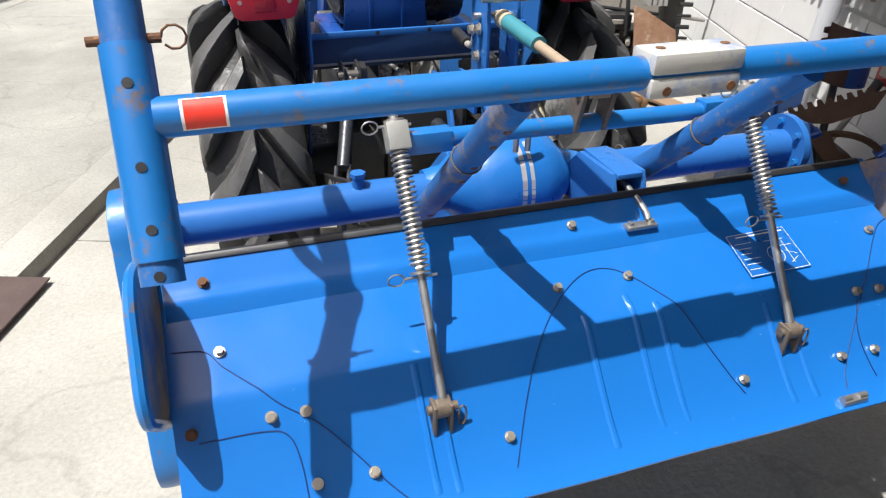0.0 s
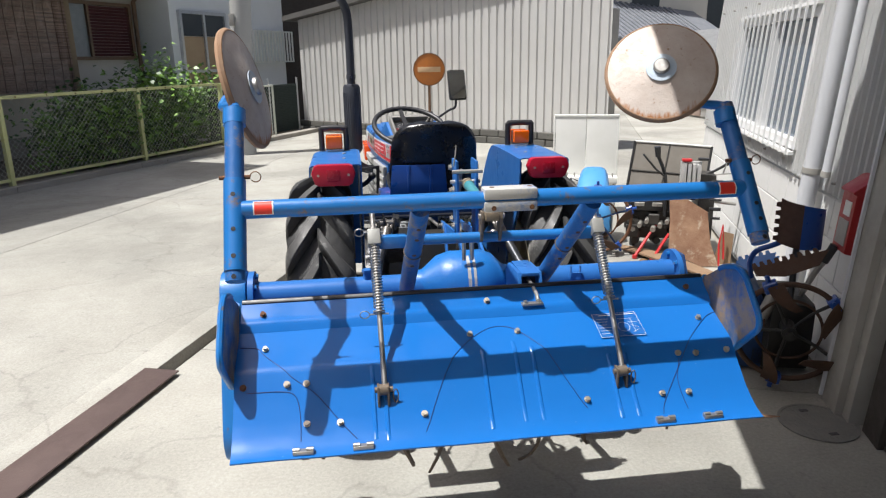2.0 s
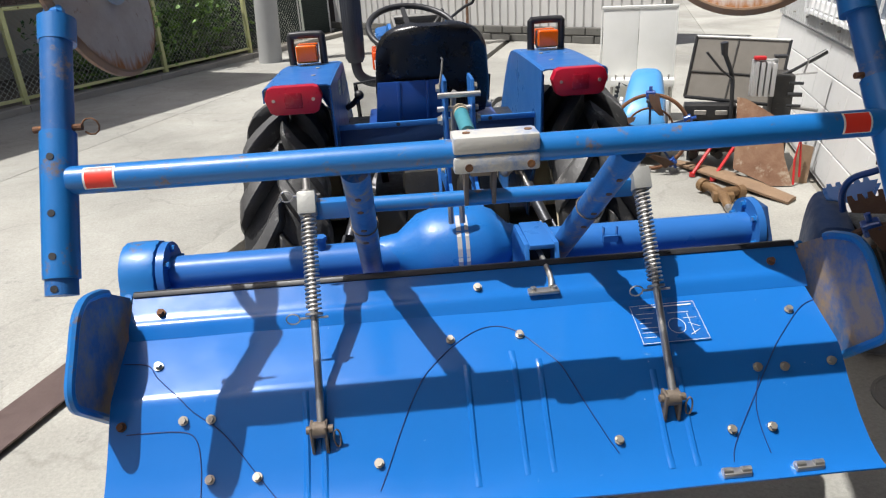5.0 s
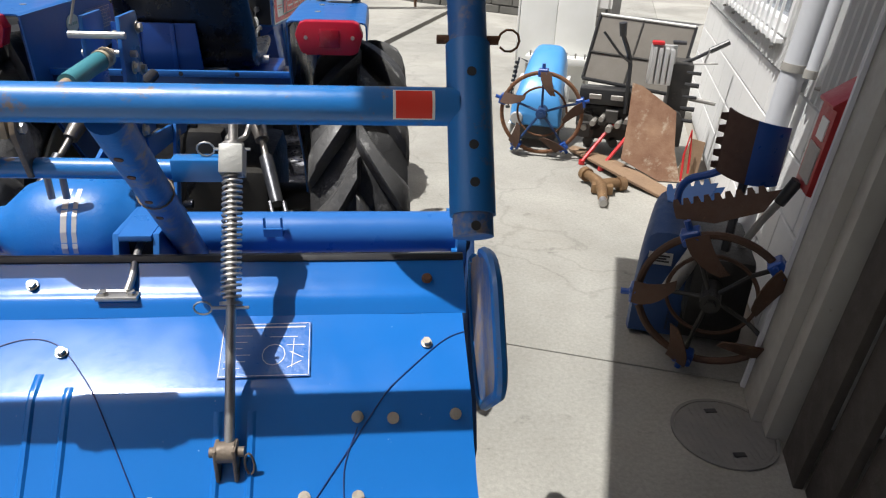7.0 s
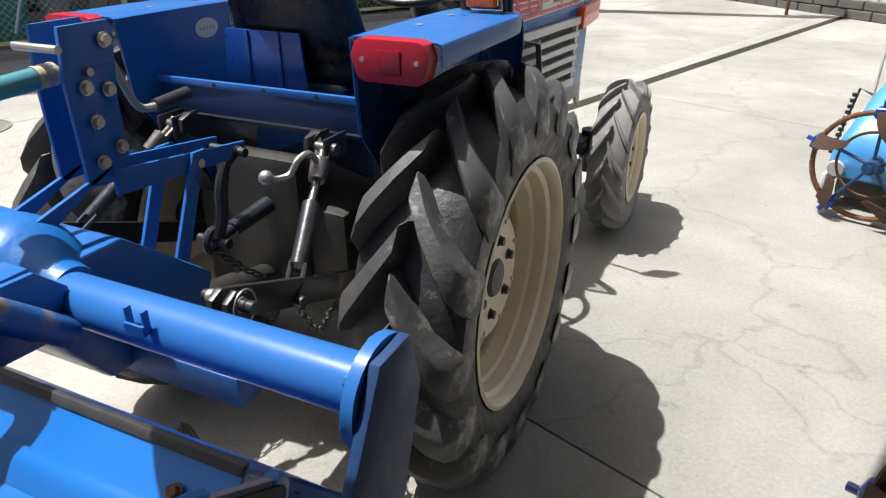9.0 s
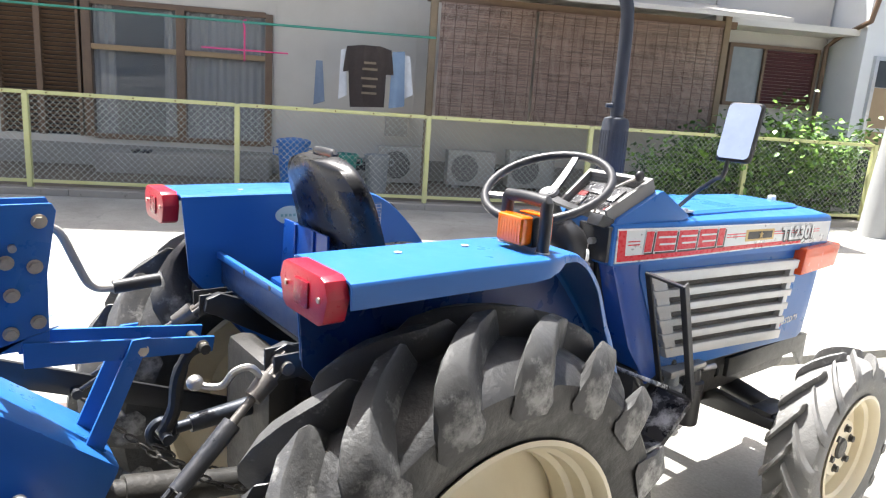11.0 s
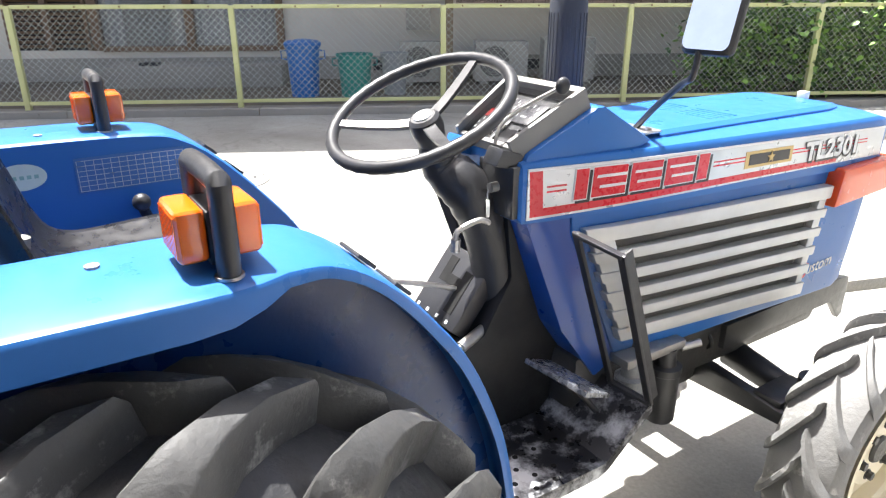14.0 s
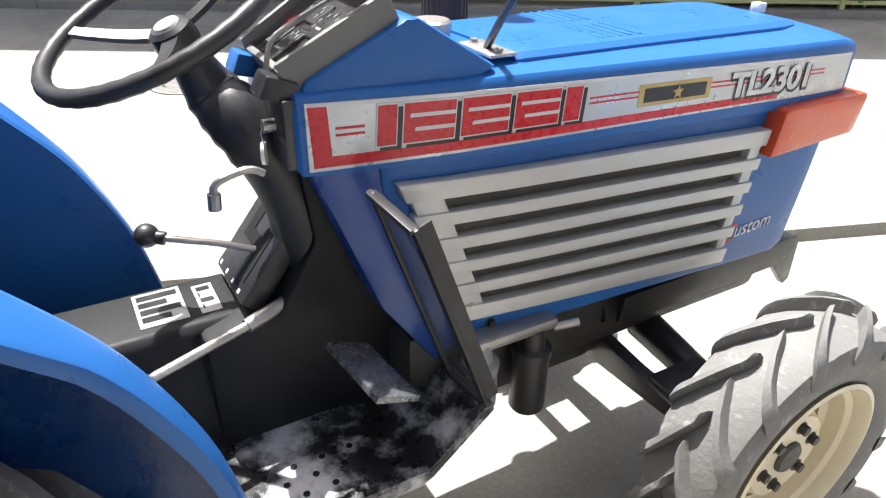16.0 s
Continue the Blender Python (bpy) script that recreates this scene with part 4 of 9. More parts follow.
for s in (1, -1):
    base = decal_poly("hood_decal", band_quad(0.757, 1.985, 0.0, 1.0), 0.0, SILVER_FILM, s, tractor)
    base["label"] = "silver hood decal with red stripes and red block logo"
    decal_poly("white_edge", band_quad(0.757, 1.985, 0.945, 1.0), 0.0006, WHITE_FILM, s, base)
    decal_poly("red_stripe", band_quad(0.764, 1.76, 0.05, 0.21), 0.0006, RED_FILM, s, base)
    decal_poly("red_stripe", band_quad(0.764, 0.793, 0.21, 0.945, -0.004), 0.0006, RED_FILM, s, base)
    for f in (0.50, 0.60):
        decal_poly("thin_stripe", band_quad(0.80, 0.845, f, f + 0.035), 0.0006, RED_FILM, s, base)
        decal_poly("thin_stripe", band_quad(1.27, 1.90, f + 0.03, f + 0.065), 0.0006, RED_FILM, s, base)
    # five plain red blocks, edged white over a black shadow
    x = 0.862
    for w in (0.032, 0.09, 0.09, 0.09, 0.035):
        decal_poly("logo_shadow", band_quad(x + 0.006, x + w + 0.010, 0.20, 0.86, 0.004), 0.0010, BLACK_FILM, s, base)
        decal_poly("logo_edge", band_quad(x - 0.002, x + w + 0.002, 0.26, 0.925, 0.004), 0.0016, WHITE_FILM, s, base)
        decal_poly("logo_block", band_quad(x, x + w, 0.285, 0.90, 0.004), 0.0022, RED_FILM, s, base)
        if w > 0.05:
            for f in (0.46, 0.68):
                decal_poly("logo_slot", band_quad(x + (0.02 if f < 0.5 else 0.012), x + w + 0.002, f, f + 0.06, 0.002), 0.0028, WHITE_FILM, s, base)
        x += w + 0.0125
    decal_poly("badge", band_quad(1.375, 1.552, 0.33, 0.78), 0.0008, GOLD_FILM, s, base)
    decal_poly("badge_field", band_quad(1.388, 1.539, 0.41, 0.70), 0.0014, BLACK_FILM, s, base)
    star = []
    for k in range(10):
        r = 0.014 if k % 2 == 0 else 0.006
        star.append((1.465 + r * math.sin(k * math.pi / 5), band(1.465, 0.55) + r * math.cos(k * math.pi / 5)))
    decal_poly("badge_star", star, 0.0020, GOLD_FILM, s, base)
    turn = Matrix(((0, 0, s, s * 0.2085), (s, 0, 0, 1.606 if s > 0 else 1.913), (0, 1, 0, band(1.7, 0.30)), (0, 0, 0, 1))) @ pose(0, 0, 0, 0, 0, -1.4 * s) @ Matrix.Diagonal((1.28, 1, 1, 1))
    text_part("model_number_shadow", "TL2301", 0.063, turn @ Matrix.Translation((0.0035, -0.0045, -0.0004)), BLACK_FILM, base, bold=0.0042)
    text_part("model_number", "TL2301", 0.063, turn @ Matrix.Translation((0, 0, 0.0012)), WHITE_FILM, base, bold=0.0022)
    turn = Matrix(((0, 0, s, s * 0.1945), (s, 0, 0, 1.712 if s > 0 else 1.93), (0, 1, 0, 0.640), (0, 0, 0, 1)))
    text_part("script_letter", "C", 0.06, turn @ pose(0, 0, 0, 0, 0, -4 * s), RED_FILM, tractor, bold=0.001, shear=0.2)
    text_part("script_word", "ustom", 0.05, turn @ Matrix.Translation((0.042, 0.004 * s, 0)) @ pose(0, 0, 0, 0, 0, 2 * s), SILVER_FILM, tractor, shear=0.2)

    # louvred silver grille
    grille = thing("grille", (s * 0.2, 1.35, 0.78), "silver louvred side grille over dark mesh", "")
    grille.parent = tractor
    TL, TR, BR, BL = (0.892, 0.944), (1.752, 0.903), (1.698, 0.612), (1.022, 0.668)

    def gp(a, b):
        t = (TL[0] + (TR[0] - TL[0]) * a, TL[1] + (TR[1] - TL[1]) * a)
        u = (BL[0] + (BR[0] - BL[0]) * a, BL[1] + (BR[1] - BL[1]) * a)
        return (t[0] + (u[0] - t[0]) * b, t[1] + (u[1] - t[1]) * b)

    rows = []
    b = 0.0
    for k in range(6):
        h = 0.115 if k in (0, 5) else 0.085
        rows.append((b, b + h))
        b += h + (1 - 2 * 0.115 - 4 * 0.085) / 5
    for b0, b1 in rows:
        bm = bm_new()
        prism(bm, [gp(0.0, b0), gp(1.0, b0), gp(1.0, b1), gp(0.0, b1)], "x", s * 0.193, s * 0.222, bevel=0.004)
        part("slat", bm, SILVER, grille)
    for a0, a1 in ((0.012, 0.085), (0.95, 0.99)):
        bm = bm_new()
        prism(bm, [gp(a0, 0.03), gp(a1, 0.03), gp(a1, 0.97), gp(a0, 0.97)], "x", s * 0.193, s * 0.2165, bevel=0.003)
        part("grille_side", bm, SILVER, grille)
    bm = bm_new()
    prism(bm, [gp(0.05, 0.04), gp(0.97, 0.04), gp(0.97, 0.96), gp(0.05, 0.96)], "x", s * 0.1935, s * 0.196)
    part("dark_backing", bm, BLACK, grille)
    bm = bm_new()
    for (p0, p1), (q0, q1) in zip(rows, rows[1:]):
        for k in range(118):
            a = 0.07 + 0.89 * k / 118
            for d in (0.0105, -0.0105):
                y0, z0 = gp(a, p1)
                y1, z1 = gp(min(max(a + d * 2.2, 0.06), 0.97), q0)
                rod(bm, (s * 0.2005, y0, z0), (s * 0.2005, y1, z1), 0.0008, seg=3, cap=False)
    part("wire_screen", bm, mat("dusty_wire", (0.2, 0.19, 0.17), 0.6, 0.4, bump=0), grille)["kind"] = "stuff"
    bm = bm_new()
    bolt(bm, (s * 0.2165, *gp(0.045, 0.9)), (s, 0, 0), 0.006, 0.004)
    part("screw", bm, ZINC, grille)
    # panel screws and front corner lamp
    for y, z in ((1.10, 0.628), (1.55, 0.63), (1.62, 0.635)):
        bm = bm_new()
        bolt(bm, (s * 0.193, y, z), (s, 0, 0), 0.009, 0.006)
        part("panel_bolt", bm, GREASY, tractor)
    bm = bm_new()
    prism(bm, [(1.752, 0.845), (1.768, 0.935), (1.775, 0.942), (2.045, 0.945), (2.058, 0.935), (2.035, 0.862), (2.025, 0.858)], "x", s * 0.17, s * 0.232, bevel=0.006)
    part("corner_lamp", bm, ORANGE, tractor, "orange-red corner lamp lens")

# front bumper and frame rails
bm = bm_new()
for s in (1, -1):
    prism(bm, [(1.45, 0.555), (1.99, 0.56), (2.035, 0.555), (2.04, 0.43), (2.02, 0.42), (1.955, 0.49), (1.45, 0.485)], "x", s * 0.155, s * 0.172, bevel=0.003)
box(bm, (-0.155, 1.96, 0.49), (0.155, 2.03, 0.555), bevel=0.004)
part("front_frame", bm, BLACK_METAL, tractor)
bm = bm_new()
box(bm, (-0.14, 0.95, 0.42), (0.14, 1.95, 0.60), bevel=0.03)
box(bm, (-0.11, 1.0, 0.36), (0.11, 1.45, 0.45), bevel=0.03)
part("engine_block", bm, GREASY, tractor)
for y, r, z0, z1, m_ in ((1.075, 0.034, 0.44, 0.545, mat("fuel_bowl", (0.3, 0.31, 0.31), 0.3, 0, (0.22, 0.23, 0.23), 12, 0.7)), (1.195, 0.037, 0.385, 0.535, BLACK)):
    bm = bm_new()
    lathe(bm, [(z0, 0.001), (z0, r * 0.9), (z0 + 0.006, r), (z1 - 0.02, r), (z1 - 0.018, r * 1.06), (z1, r * 1.06), (z1 + 0.004, r * 0.7), (z1 + 0.045, r * 0.6), (z1 + 0.045, 0.001)], 28, Matrix.Translation((0.19, y, 0)) @ pose(0, 0, 0, 0, -90, 0))
    part("filter", bm, m_, tractor, "hanging engine filter")
bm = bm_new()
box(bm, (0.10, 1.04, 0.575), (0.21, 1.24, 0.60), bevel=0.01)
rod(bm, (0.19, 1.245, 0.565), (0.21, 1.29, 0.575), 0.01, seg=10)
part("filter_head", bm, STEEL, tractor)
# front axle
for s in (1, -1):
    bm = bm_new()
    rod(bm, (s * 0.10, 1.60, 0.40), (s * 0.34, 1.60, 0.36), 0.042, 0.034, 18)
    part("axle_tube", bm, BLACK_METAL, tractor)
    bm = bm_new()
    prism(bm, [(s * 0.02, 0.44), (s * 0.36, 0.40), (s * 0.36, 0.365), (s * 0.02, 0.35)], "y", 1.44, 1.475, bevel=0.006)
    part("axle_beam", bm, BLACK_METAL, tractor)
    bm = bm_new()
    rod(bm, (s * 0.345, 1.60, 0.25), (s * 0.345, 1.60, 0.44), 0.045, 0.04, 18)
    rod(bm, (s * 0.345, 1.60, 0.335), (s * 0.47, 1.60, 0.335), 0.05, seg=18)
    box(bm, (s * 0.30 - 0.03, 1.45, 0.36), (s * 0.30 + 0.05, 1.60, 0.42), bevel=0.01)
    part("hub_carrier", bm, BLACK_METAL, tractor)
bm = bm_new()
rod(bm, (-0.36, 1.47, 0.40), (0.36, 1.47, 0.40), 0.012, seg=12)
sweep(bm, [(0.13 + 0.018 * math.cos(a), 1.43, 0.50 + 0.02 * math.sin(a)) for a in [i * math.pi / 6 for i in range(12)]], 0.006, 6, closed=True)
part("tie_rod", bm, BLACK_METAL, tractor)

# dashboard
bm = bm_new()
prism(bm, [(0.752, 1.075), (0.765, 1.100), (0.925, 1.172), (0.945, 1.172), (1.09, 1.092), (1.0, 1.06)], "x", -0.185, 0.185, bevel=0.012)
part("dash_cowl", bm, BLUE, tractor)
dash = thing("dashboard", (0, 0.82, 1.13), "sloped instrument panel with silver rim", "")
dash.parent = tractor
P0, PU, PN = Vector((0, 0.742, 1.098)), Vector((0, 0.165, 0.078)).normalized(), Vector((0, -0.078, 0.165)).normalized()
PM = Matrix(((1, PU.x, PN.x, P0.x), (0, PU.y, PN.y, P0.y), (0, PU.z, PN.z, P0.z), (0, 0, 0, 1)))  # (across, up the slope, out)
bm = bm_new()
L = 0.192
for lo, hi in (((-0.165, 0, -0.03), (-0.147, L, 0.03)), ((0.147, 0, -0.03), (0.165, L, 0.03)), ((-0.147, L - 0.018, -0.03), (0.147, L, 0.03)), ((-0.147, 0, -0.03), (0.147, 0.012, 0.016))):
    box(bm, lo, hi, m=PM, bevel=0.004)
part("rim", bm, mat("grey_beige_plastic", (0.21, 0.205, 0.19), 0.5, 0, (0.18, 0.175, 0.165), 8, 0.6, bump=0.04, bump_scale=200), dash)
bm = bm_new()
box(bm, (-0.147, 0.012, -0.02), (0.147, L - 0.018, 0.002), m=PM)
part("panel", bm, BLACK, dash)
DIAL = mat("dial_face", (0.05, 0.05, 0.055), 0.3, 0, bump=0)
for x, y, w, h in ((-0.105, 0.05, 0.032, 0.04), (-0.03, 0.05, 0.034, 0.045), (0.03, 0.11, 0.05, 0.04), (0.105, 0.045, 0.032, 0.03), (-0.07, 0.125, 0.05, 0.03)):
    bm = bm_new()
    box(bm, (x - w, y - h * 0.8, 0.002), (x + w, y + h * 0.8, 0.008), m=PM, bevel=0.002)
    g = part("gauge", bm, DIAL, dash)
    bm = bm_new()
    for k in range(7):
        a = radians(210 - 40 * k)
        c = Vector((x + w * 0.7 * math.cos(a), y + h * 0.55 * math.sin(a), 0.009))
        box(bm, (c.x - 0.0015, c.y - 0.004, 0.0082), (c.x + 0.0015, c.y + 0.004, 0.0088), m=PM)
    box(bm, (x - 0.012, y - h * 0.35, 0.0082), (x + 0.012, y - h * 0.25, 0.0088), m=PM)
    part("dial_marks", bm, WHITE_FILM, g)
bm = bm_new()
box(bm, (-0.13, 0.075, 0.004), (-0.085, 0.10, 0.0092), m=PM)
box(bm, (0.085, 0.028, 0.004), (0.125, 0.050, 0.0092), m=PM)
part("warning_light", bm, mat("dark_red_lens", (0.2, 0.01, 0.012), 0.25), dash)
bm = bm_new()
box(bm, (-0.147, 0.012, 0.014), (0.147, L - 0.018, 0.0165), m=PM)
glass = bpy.data.materials.new("clear_cover")
glass.use_nodes = True
gb = glass.node_tree.nodes["Principled BSDF"]
gb.inputs["Roughness"].default_value, gb.inputs["Alpha"].default_value, gb.inputs["Base Color"].default_value = 0.05, 0.10, (0.02, 0.02, 0.02, 1)
part("clear_cover", bm, glass, dash)
bm = bm_new()
sweep(bm, smooth_path([PM @ Vector(p) for p in ((0.09, -0.005, 0.02), (0.09, 0.02, 0.045), (0.10, 0.07, 0.05), (0.150, 0.145, 0.055))], 5), 0.0042, 8)
part("throttle_lever", bm, STEEL, dash)
bm = bm_new()
bmesh.ops.create_uvsphere(bm, u_segments=16, v_segments=10, radius=0.0155, matrix=Matrix.Translation(PM @ Vector((0.152, 0.148, 0.056))))
part("knob", bm, BLACK, dash)
for s in (-1, 1):
    bm = bm_new()
    prism(bm, [(0.70, 1.085), (0.715, 1.115), (0.76, 1.10), (0.755, 1.07)], "x", s * 0.13 - 0.045, s * 0.13 + 0.045, bevel=0.006)
    part("switch_shelf", bm, BLUE if s < 0 else BLACK_METAL, tractor)

# the hood narrows towards the driver: what is built on it follows its flanks
HOOD_ALONG = ((0.70, 0.745), (0.757, 0.800), (0.862, 0.898), (1.05, 1.065), (1.25, 1.240), (1.465, 1.448), (1.752, 1.712), (1.985, 1.925), (2.06, 1.985))
HOOD_HALF = ((0.74, 0.108), (0.80, 0.122), (0.90, 0.146), (1.05, 0.172), (1.20, 0.190), (1.45, 0.208), (1.75, 0.218), (2.0, 0.223))
HOOD_DROP = ((0.74, 1.085), (0.80, 1.078), (0.90, 1.06), (1.2, 1.02), (1.45, 1.0), (2.0, 0.985))


def taper(ob):
    bm = bm_new()
    bm.from_mesh(ob.data)
    if max(v.co.y for v in bm.verts) - min(v.co.y for v in bm.verts) > 0.15:
        for k in range(13):
            bmesh.ops.bisect_plane(bm, geom=bm.verts[:] + bm.edges[:] + bm.faces[:], dist=1e-5, plane_co=(0, 0.80 + 0.1 * k, 0), plane_no=(0, 1, 0))
    for v in bm.verts:
        y = along(HOOD_ALONG, v.co.y)
        v.co = (v.co.x * along(HOOD_HALF, y) / 0.2066, y, 1.365 + (v.co.z - 1.365) * along(HOOD_DROP, y))
    bm.to_mesh(ob.data)
    bm.free()


ON_HOOD = ("hood", "hood_panel", "hood_louvres", "side_panel", "cowl", "hood_decal", "script_letter", "script_word", "grille", "panel_bolt", "corner_lamp", "dash_cowl", "dashboard", "switch_shelf")
for ob in [tractor, *tractor.children]:
    if ob.name.split(".")[0] in ON_HOOD:
        for piece in (ob, *ob.children, *(g for c in ob.children for g in c.children)):
            if piece.type == "MESH":
                taper(piece)

# steering
HUB, SN_ = Vector((-0.036, 0.669, 1.130)), Vector((0.10, -0.433, 0.893)).normalized()
steer = thing("steering_wheel", HUB, "black three-spoke steering wheel", "")
steer.parent = tractor
ex = (Vector((1, 0, 0)) - SN_ * SN_.x).normalized()
ey = SN_.cross(ex)
bm = bm_new()
R = 0.181
ring = [HUB + (ex * math.cos(a) + ey * math.sin(a)) * R + SN_ * 0.035 for a in [i * 2 * math.pi / 72 for i in range(72)]]
sweep(bm, ring, [0.0118 + 0.0011 * (k % 2) for k in range(72)], 12, closed=True)
part("rim", bm, BLACK, steer)
for k in range(3):
    a = radians(90 + 120 * k + 12)
    d = ex * math.cos(a) + ey * math.sin(a)
    bm = bm_new()
    side = d.cross(SN_)
    rows = []
    for t in range(5):
        f = t / 4
        c = HUB + d * (0.02 + (R - 0.026) * f) + SN_ * (0.004 + 0.031 * f ** 1.5)
        w = 0.013 - 0.004 * f
        rows.append([bm.verts.new(c + side * w + SN_ * 0.004), bm.verts.new(c - side * w + SN_ * 0.004), bm.verts.new(c - side * w - SN_ * 0.004), bm.verts.new(c + side * w - SN_ * 0.004)])
    for p, q in zip(rows, rows[1:]):
        for i in range(4):
            bm.faces.new((p[i], p[(i + 1) % 4], q[(i + 1) % 4], q[i]))
    bmesh.ops.recalc_face_normals(bm, faces=bm.faces[:])
    part("spoke", bm, STEEL if k == 1 else BLACK, steer)
turn = Matrix.Translation(HUB) @ SN_.to_track_quat("X", "Z").to_matrix().to_4x4()
bm = bm_new()
lathe(bm, [(-0.05, 0.001), (-0.05, 0.026), (-0.01, 0.034), (0.012, 0.032), (0.018, 0.025), (0.018, 0.001)], 28, turn)
part("hub", bm, BLACK, steer)
bm = bm_new()
lathe(bm, [(0.0175, 0.001), (0.0175, 0.020), (0.021, 0.018), (0.022, 0.001)], 24, turn)
part("hub_badge", bm, SILVER, steer)
bm = bm_new()
pts = smooth_path([HUB - SN_ * 0.04, HUB - SN_ * 0.10, Vector((0, 0.75, 0.985)), Vector((0, 0.80, 0.88)), Vector((0, 0.84, 0.70))], 5)
sweep(bm, pts, [0.028 + 0.022 * min(1, i / 8) + (0.003 if 4 < i < 12 and i % 2 else 0) for i in range(len(pts))], 16)
part("steering_column", bm, BLACK, tractor)

# ignition key with tags
bm = bm_new()
box(bm, (0.0, 0.772, 0.955), (0.112, 0.790, 1.060), bevel=0.004)
part("key_panel", bm, BLACK_METAL, tractor)
bm = bm_new()
rod(bm, (0.062, 0.774, 1.012), (0.062, 0.754, 1.012), 0.010, seg=12)
part("ignition_key", bm, STEEL, tractor)
bm = bm_new()
sweep(bm, [(0.060, 0.756, 1.012), (0.058, 0.752, 1.0), (0.055, 0.755, 0.985)], 0.0016, 5)
part("key_ring", bm, STEEL, tractor)
bm = bm_new()
lathe(bm, [(-0.003, 0.001), (-0.003, 0.012), (0.003, 0.012), (0.003, 0.001)], 18, Matrix.Translation((0.057, 0.754, 0.968)) @ pose(0, 0, 0, 0, 0, 60) @ Matrix.Diagonal((1, 1, 1.5, 1)))
part("key_tag", bm, WHITE, tractor, "white plastic key tag")
bm = bm_new()
bmesh.ops.create_uvsphere(bm, u_segments=14, v_segments=8, radius=0.014, matrix=Matrix.Translation((0.030, 0.748, 0.990)))
part("switch_knob", bm, mat("ivory_plastic", (0.62, 0.6, 0.48), 0.4), tractor)

# fuel cap, mirror, exhaust
bm = bm_new()
lathe(bm, [(1.088, 0.001), (1.088, 0.034), (1.098, 0.034), (1.100, 0.036), (1.113, 0.036), (1.117, 0.03), (1.117, 0.001)], 32, Matrix.Translation((-0.03, 1.085, 0.004)) @ pose(0, 0, 0, 0, -90, 0))
part("fuel_cap", bm, STEEL, tractor, "bright metal fuel cap")
bm = bm_new()
box(bm, (-0.012, 1.885, 1.075), (0.012, 1.91, 1.096), bevel=0.003)
part("hood_latch", bm, WHITE, tractor)
mirror = thing("mirror", (0.08, 1.12, 1.09), "square rear-view mirror on a bent stalk", "")
mirror.parent = tractor
bm = bm_new()
box(bm, (0.03, 1.10, 1.088), (0.135, 1.15, 1.094), bevel=0.002)
for x in (0.045, 0.12):
    bolt(bm, (x, 1.125, 1.093), (0, 0, 1), 0.007, 0.005)
part("base_plate", bm, STEEL, mirror)
bm = bm_new()
sweep(bm, smooth_path([(0.085, 1.125, 1.093), (0.15, 1.105, 1.15), (0.225, 1.08, 1.205), (0.262, 1.062, 1.225), (0.268, 1.062, 1.27)], 6), 0.0065, 10)
part("stalk", bm, BLACK, mirror)
MC = Vector((0.279, 1.079, 1.349))
MNV = Vector((0.13, -0.95, 0.27)).normalized()
MT = Matrix.Translation(MC) @ MNV.to_track_quat("Z", "Y").to_matrix().to_4x4()
bm = bm_new()
box(bm, (-0.051, -0.086, -0.024), (0.051, 0.086, 0.003), m=MT, bevel=0.016, seg=3)
part("housing", bm, BLACK, mirror)
bm = bm_new()
prism(bm, [(x, y) for x, y in arc(0.031, 0.065, 0.014, 0, 90, 4) + arc(-0.031, 0.065, 0.014, 90, 180, 4) + arc(-0.031, -0.065, 0.014, 180, 270, 4) + arc(0.031, -0.065, 0.014, 270, 360, 4)], "z", 0.003, 0.0045, m=MT)
part("mirror_glass", bm, MIRROR, mirror)
exhaust = thing("exhaust_stack", (-0.312, 1.275, 1.03), "dark upright exhaust stack with muffler", "")
exhaust.parent = tractor
SOOT = mat("dull_black_exhaust", (0.03, 0.034, 0.045), 0.55, 0.2, (0.05, 0.055, 0.07), 8, 0.7, (0.12, 0.1, 0.08), 30, 0.12, 0.08)
bm = bm_new()
lathe(bm, [(0.96, 0.001), (0.96, 0.036), (0.985, 0.049), (1.335, 0.049), (1.352, 0.043), (1.358, 0.026), (1.358, 0.001)], 32, Matrix.Translation((-0.312, 1.275, 0)) @ pose(0, 0, 0, 0, -90, 0))
muffler = part("muffler", bm, SOOT, exhaust)
for k in range(24):
    bm = bm_new()
    a = 2 * math.pi * k / 24
    box(bm, (0.047, -0.002, 1.06), (0.0505, 0.002, 1.31), m=Matrix.Translation((-0.312, 1.275, 0)) @ pose(0, 0, 0, 0, 0, math.degrees(a)))
    part("rib", bm, SOOT, muffler)
bm = bm_new()
sweep(bm, smooth_path([(-0.312, 1.275, 1.35), (-0.312, 1.275, 1.55), (-0.314, 1.272, 1.70), (-0.325, 1.262, 1.77), (-0.352, 1.235, 1.825)], 5), 0.0235, 18)
pipe = part("tail_pipe", bm, SOOT, exhaust)
bm = bm_new()
rod(bm, (-0.312, 1.275, 1.385), (-0.312, 1.275, 1.41), 0.0265, seg=18)
rod(bm, (-0.312, 1.245, 1.397), (-0.325, 1.225, 1.397), 0.008, seg=8)
part("clamp", bm, SOOT, exhaust)
bm = bm_new()
sweep(bm, smooth_path([(-0.312, 1.275, 0.97), (-0.30, 1.27, 0.90), (-0.24, 1.27, 0.86), (-0.15, 1.27, 0.86)], 4), 0.026, 12)
part("elbow", bm, SOOT, exhaust)

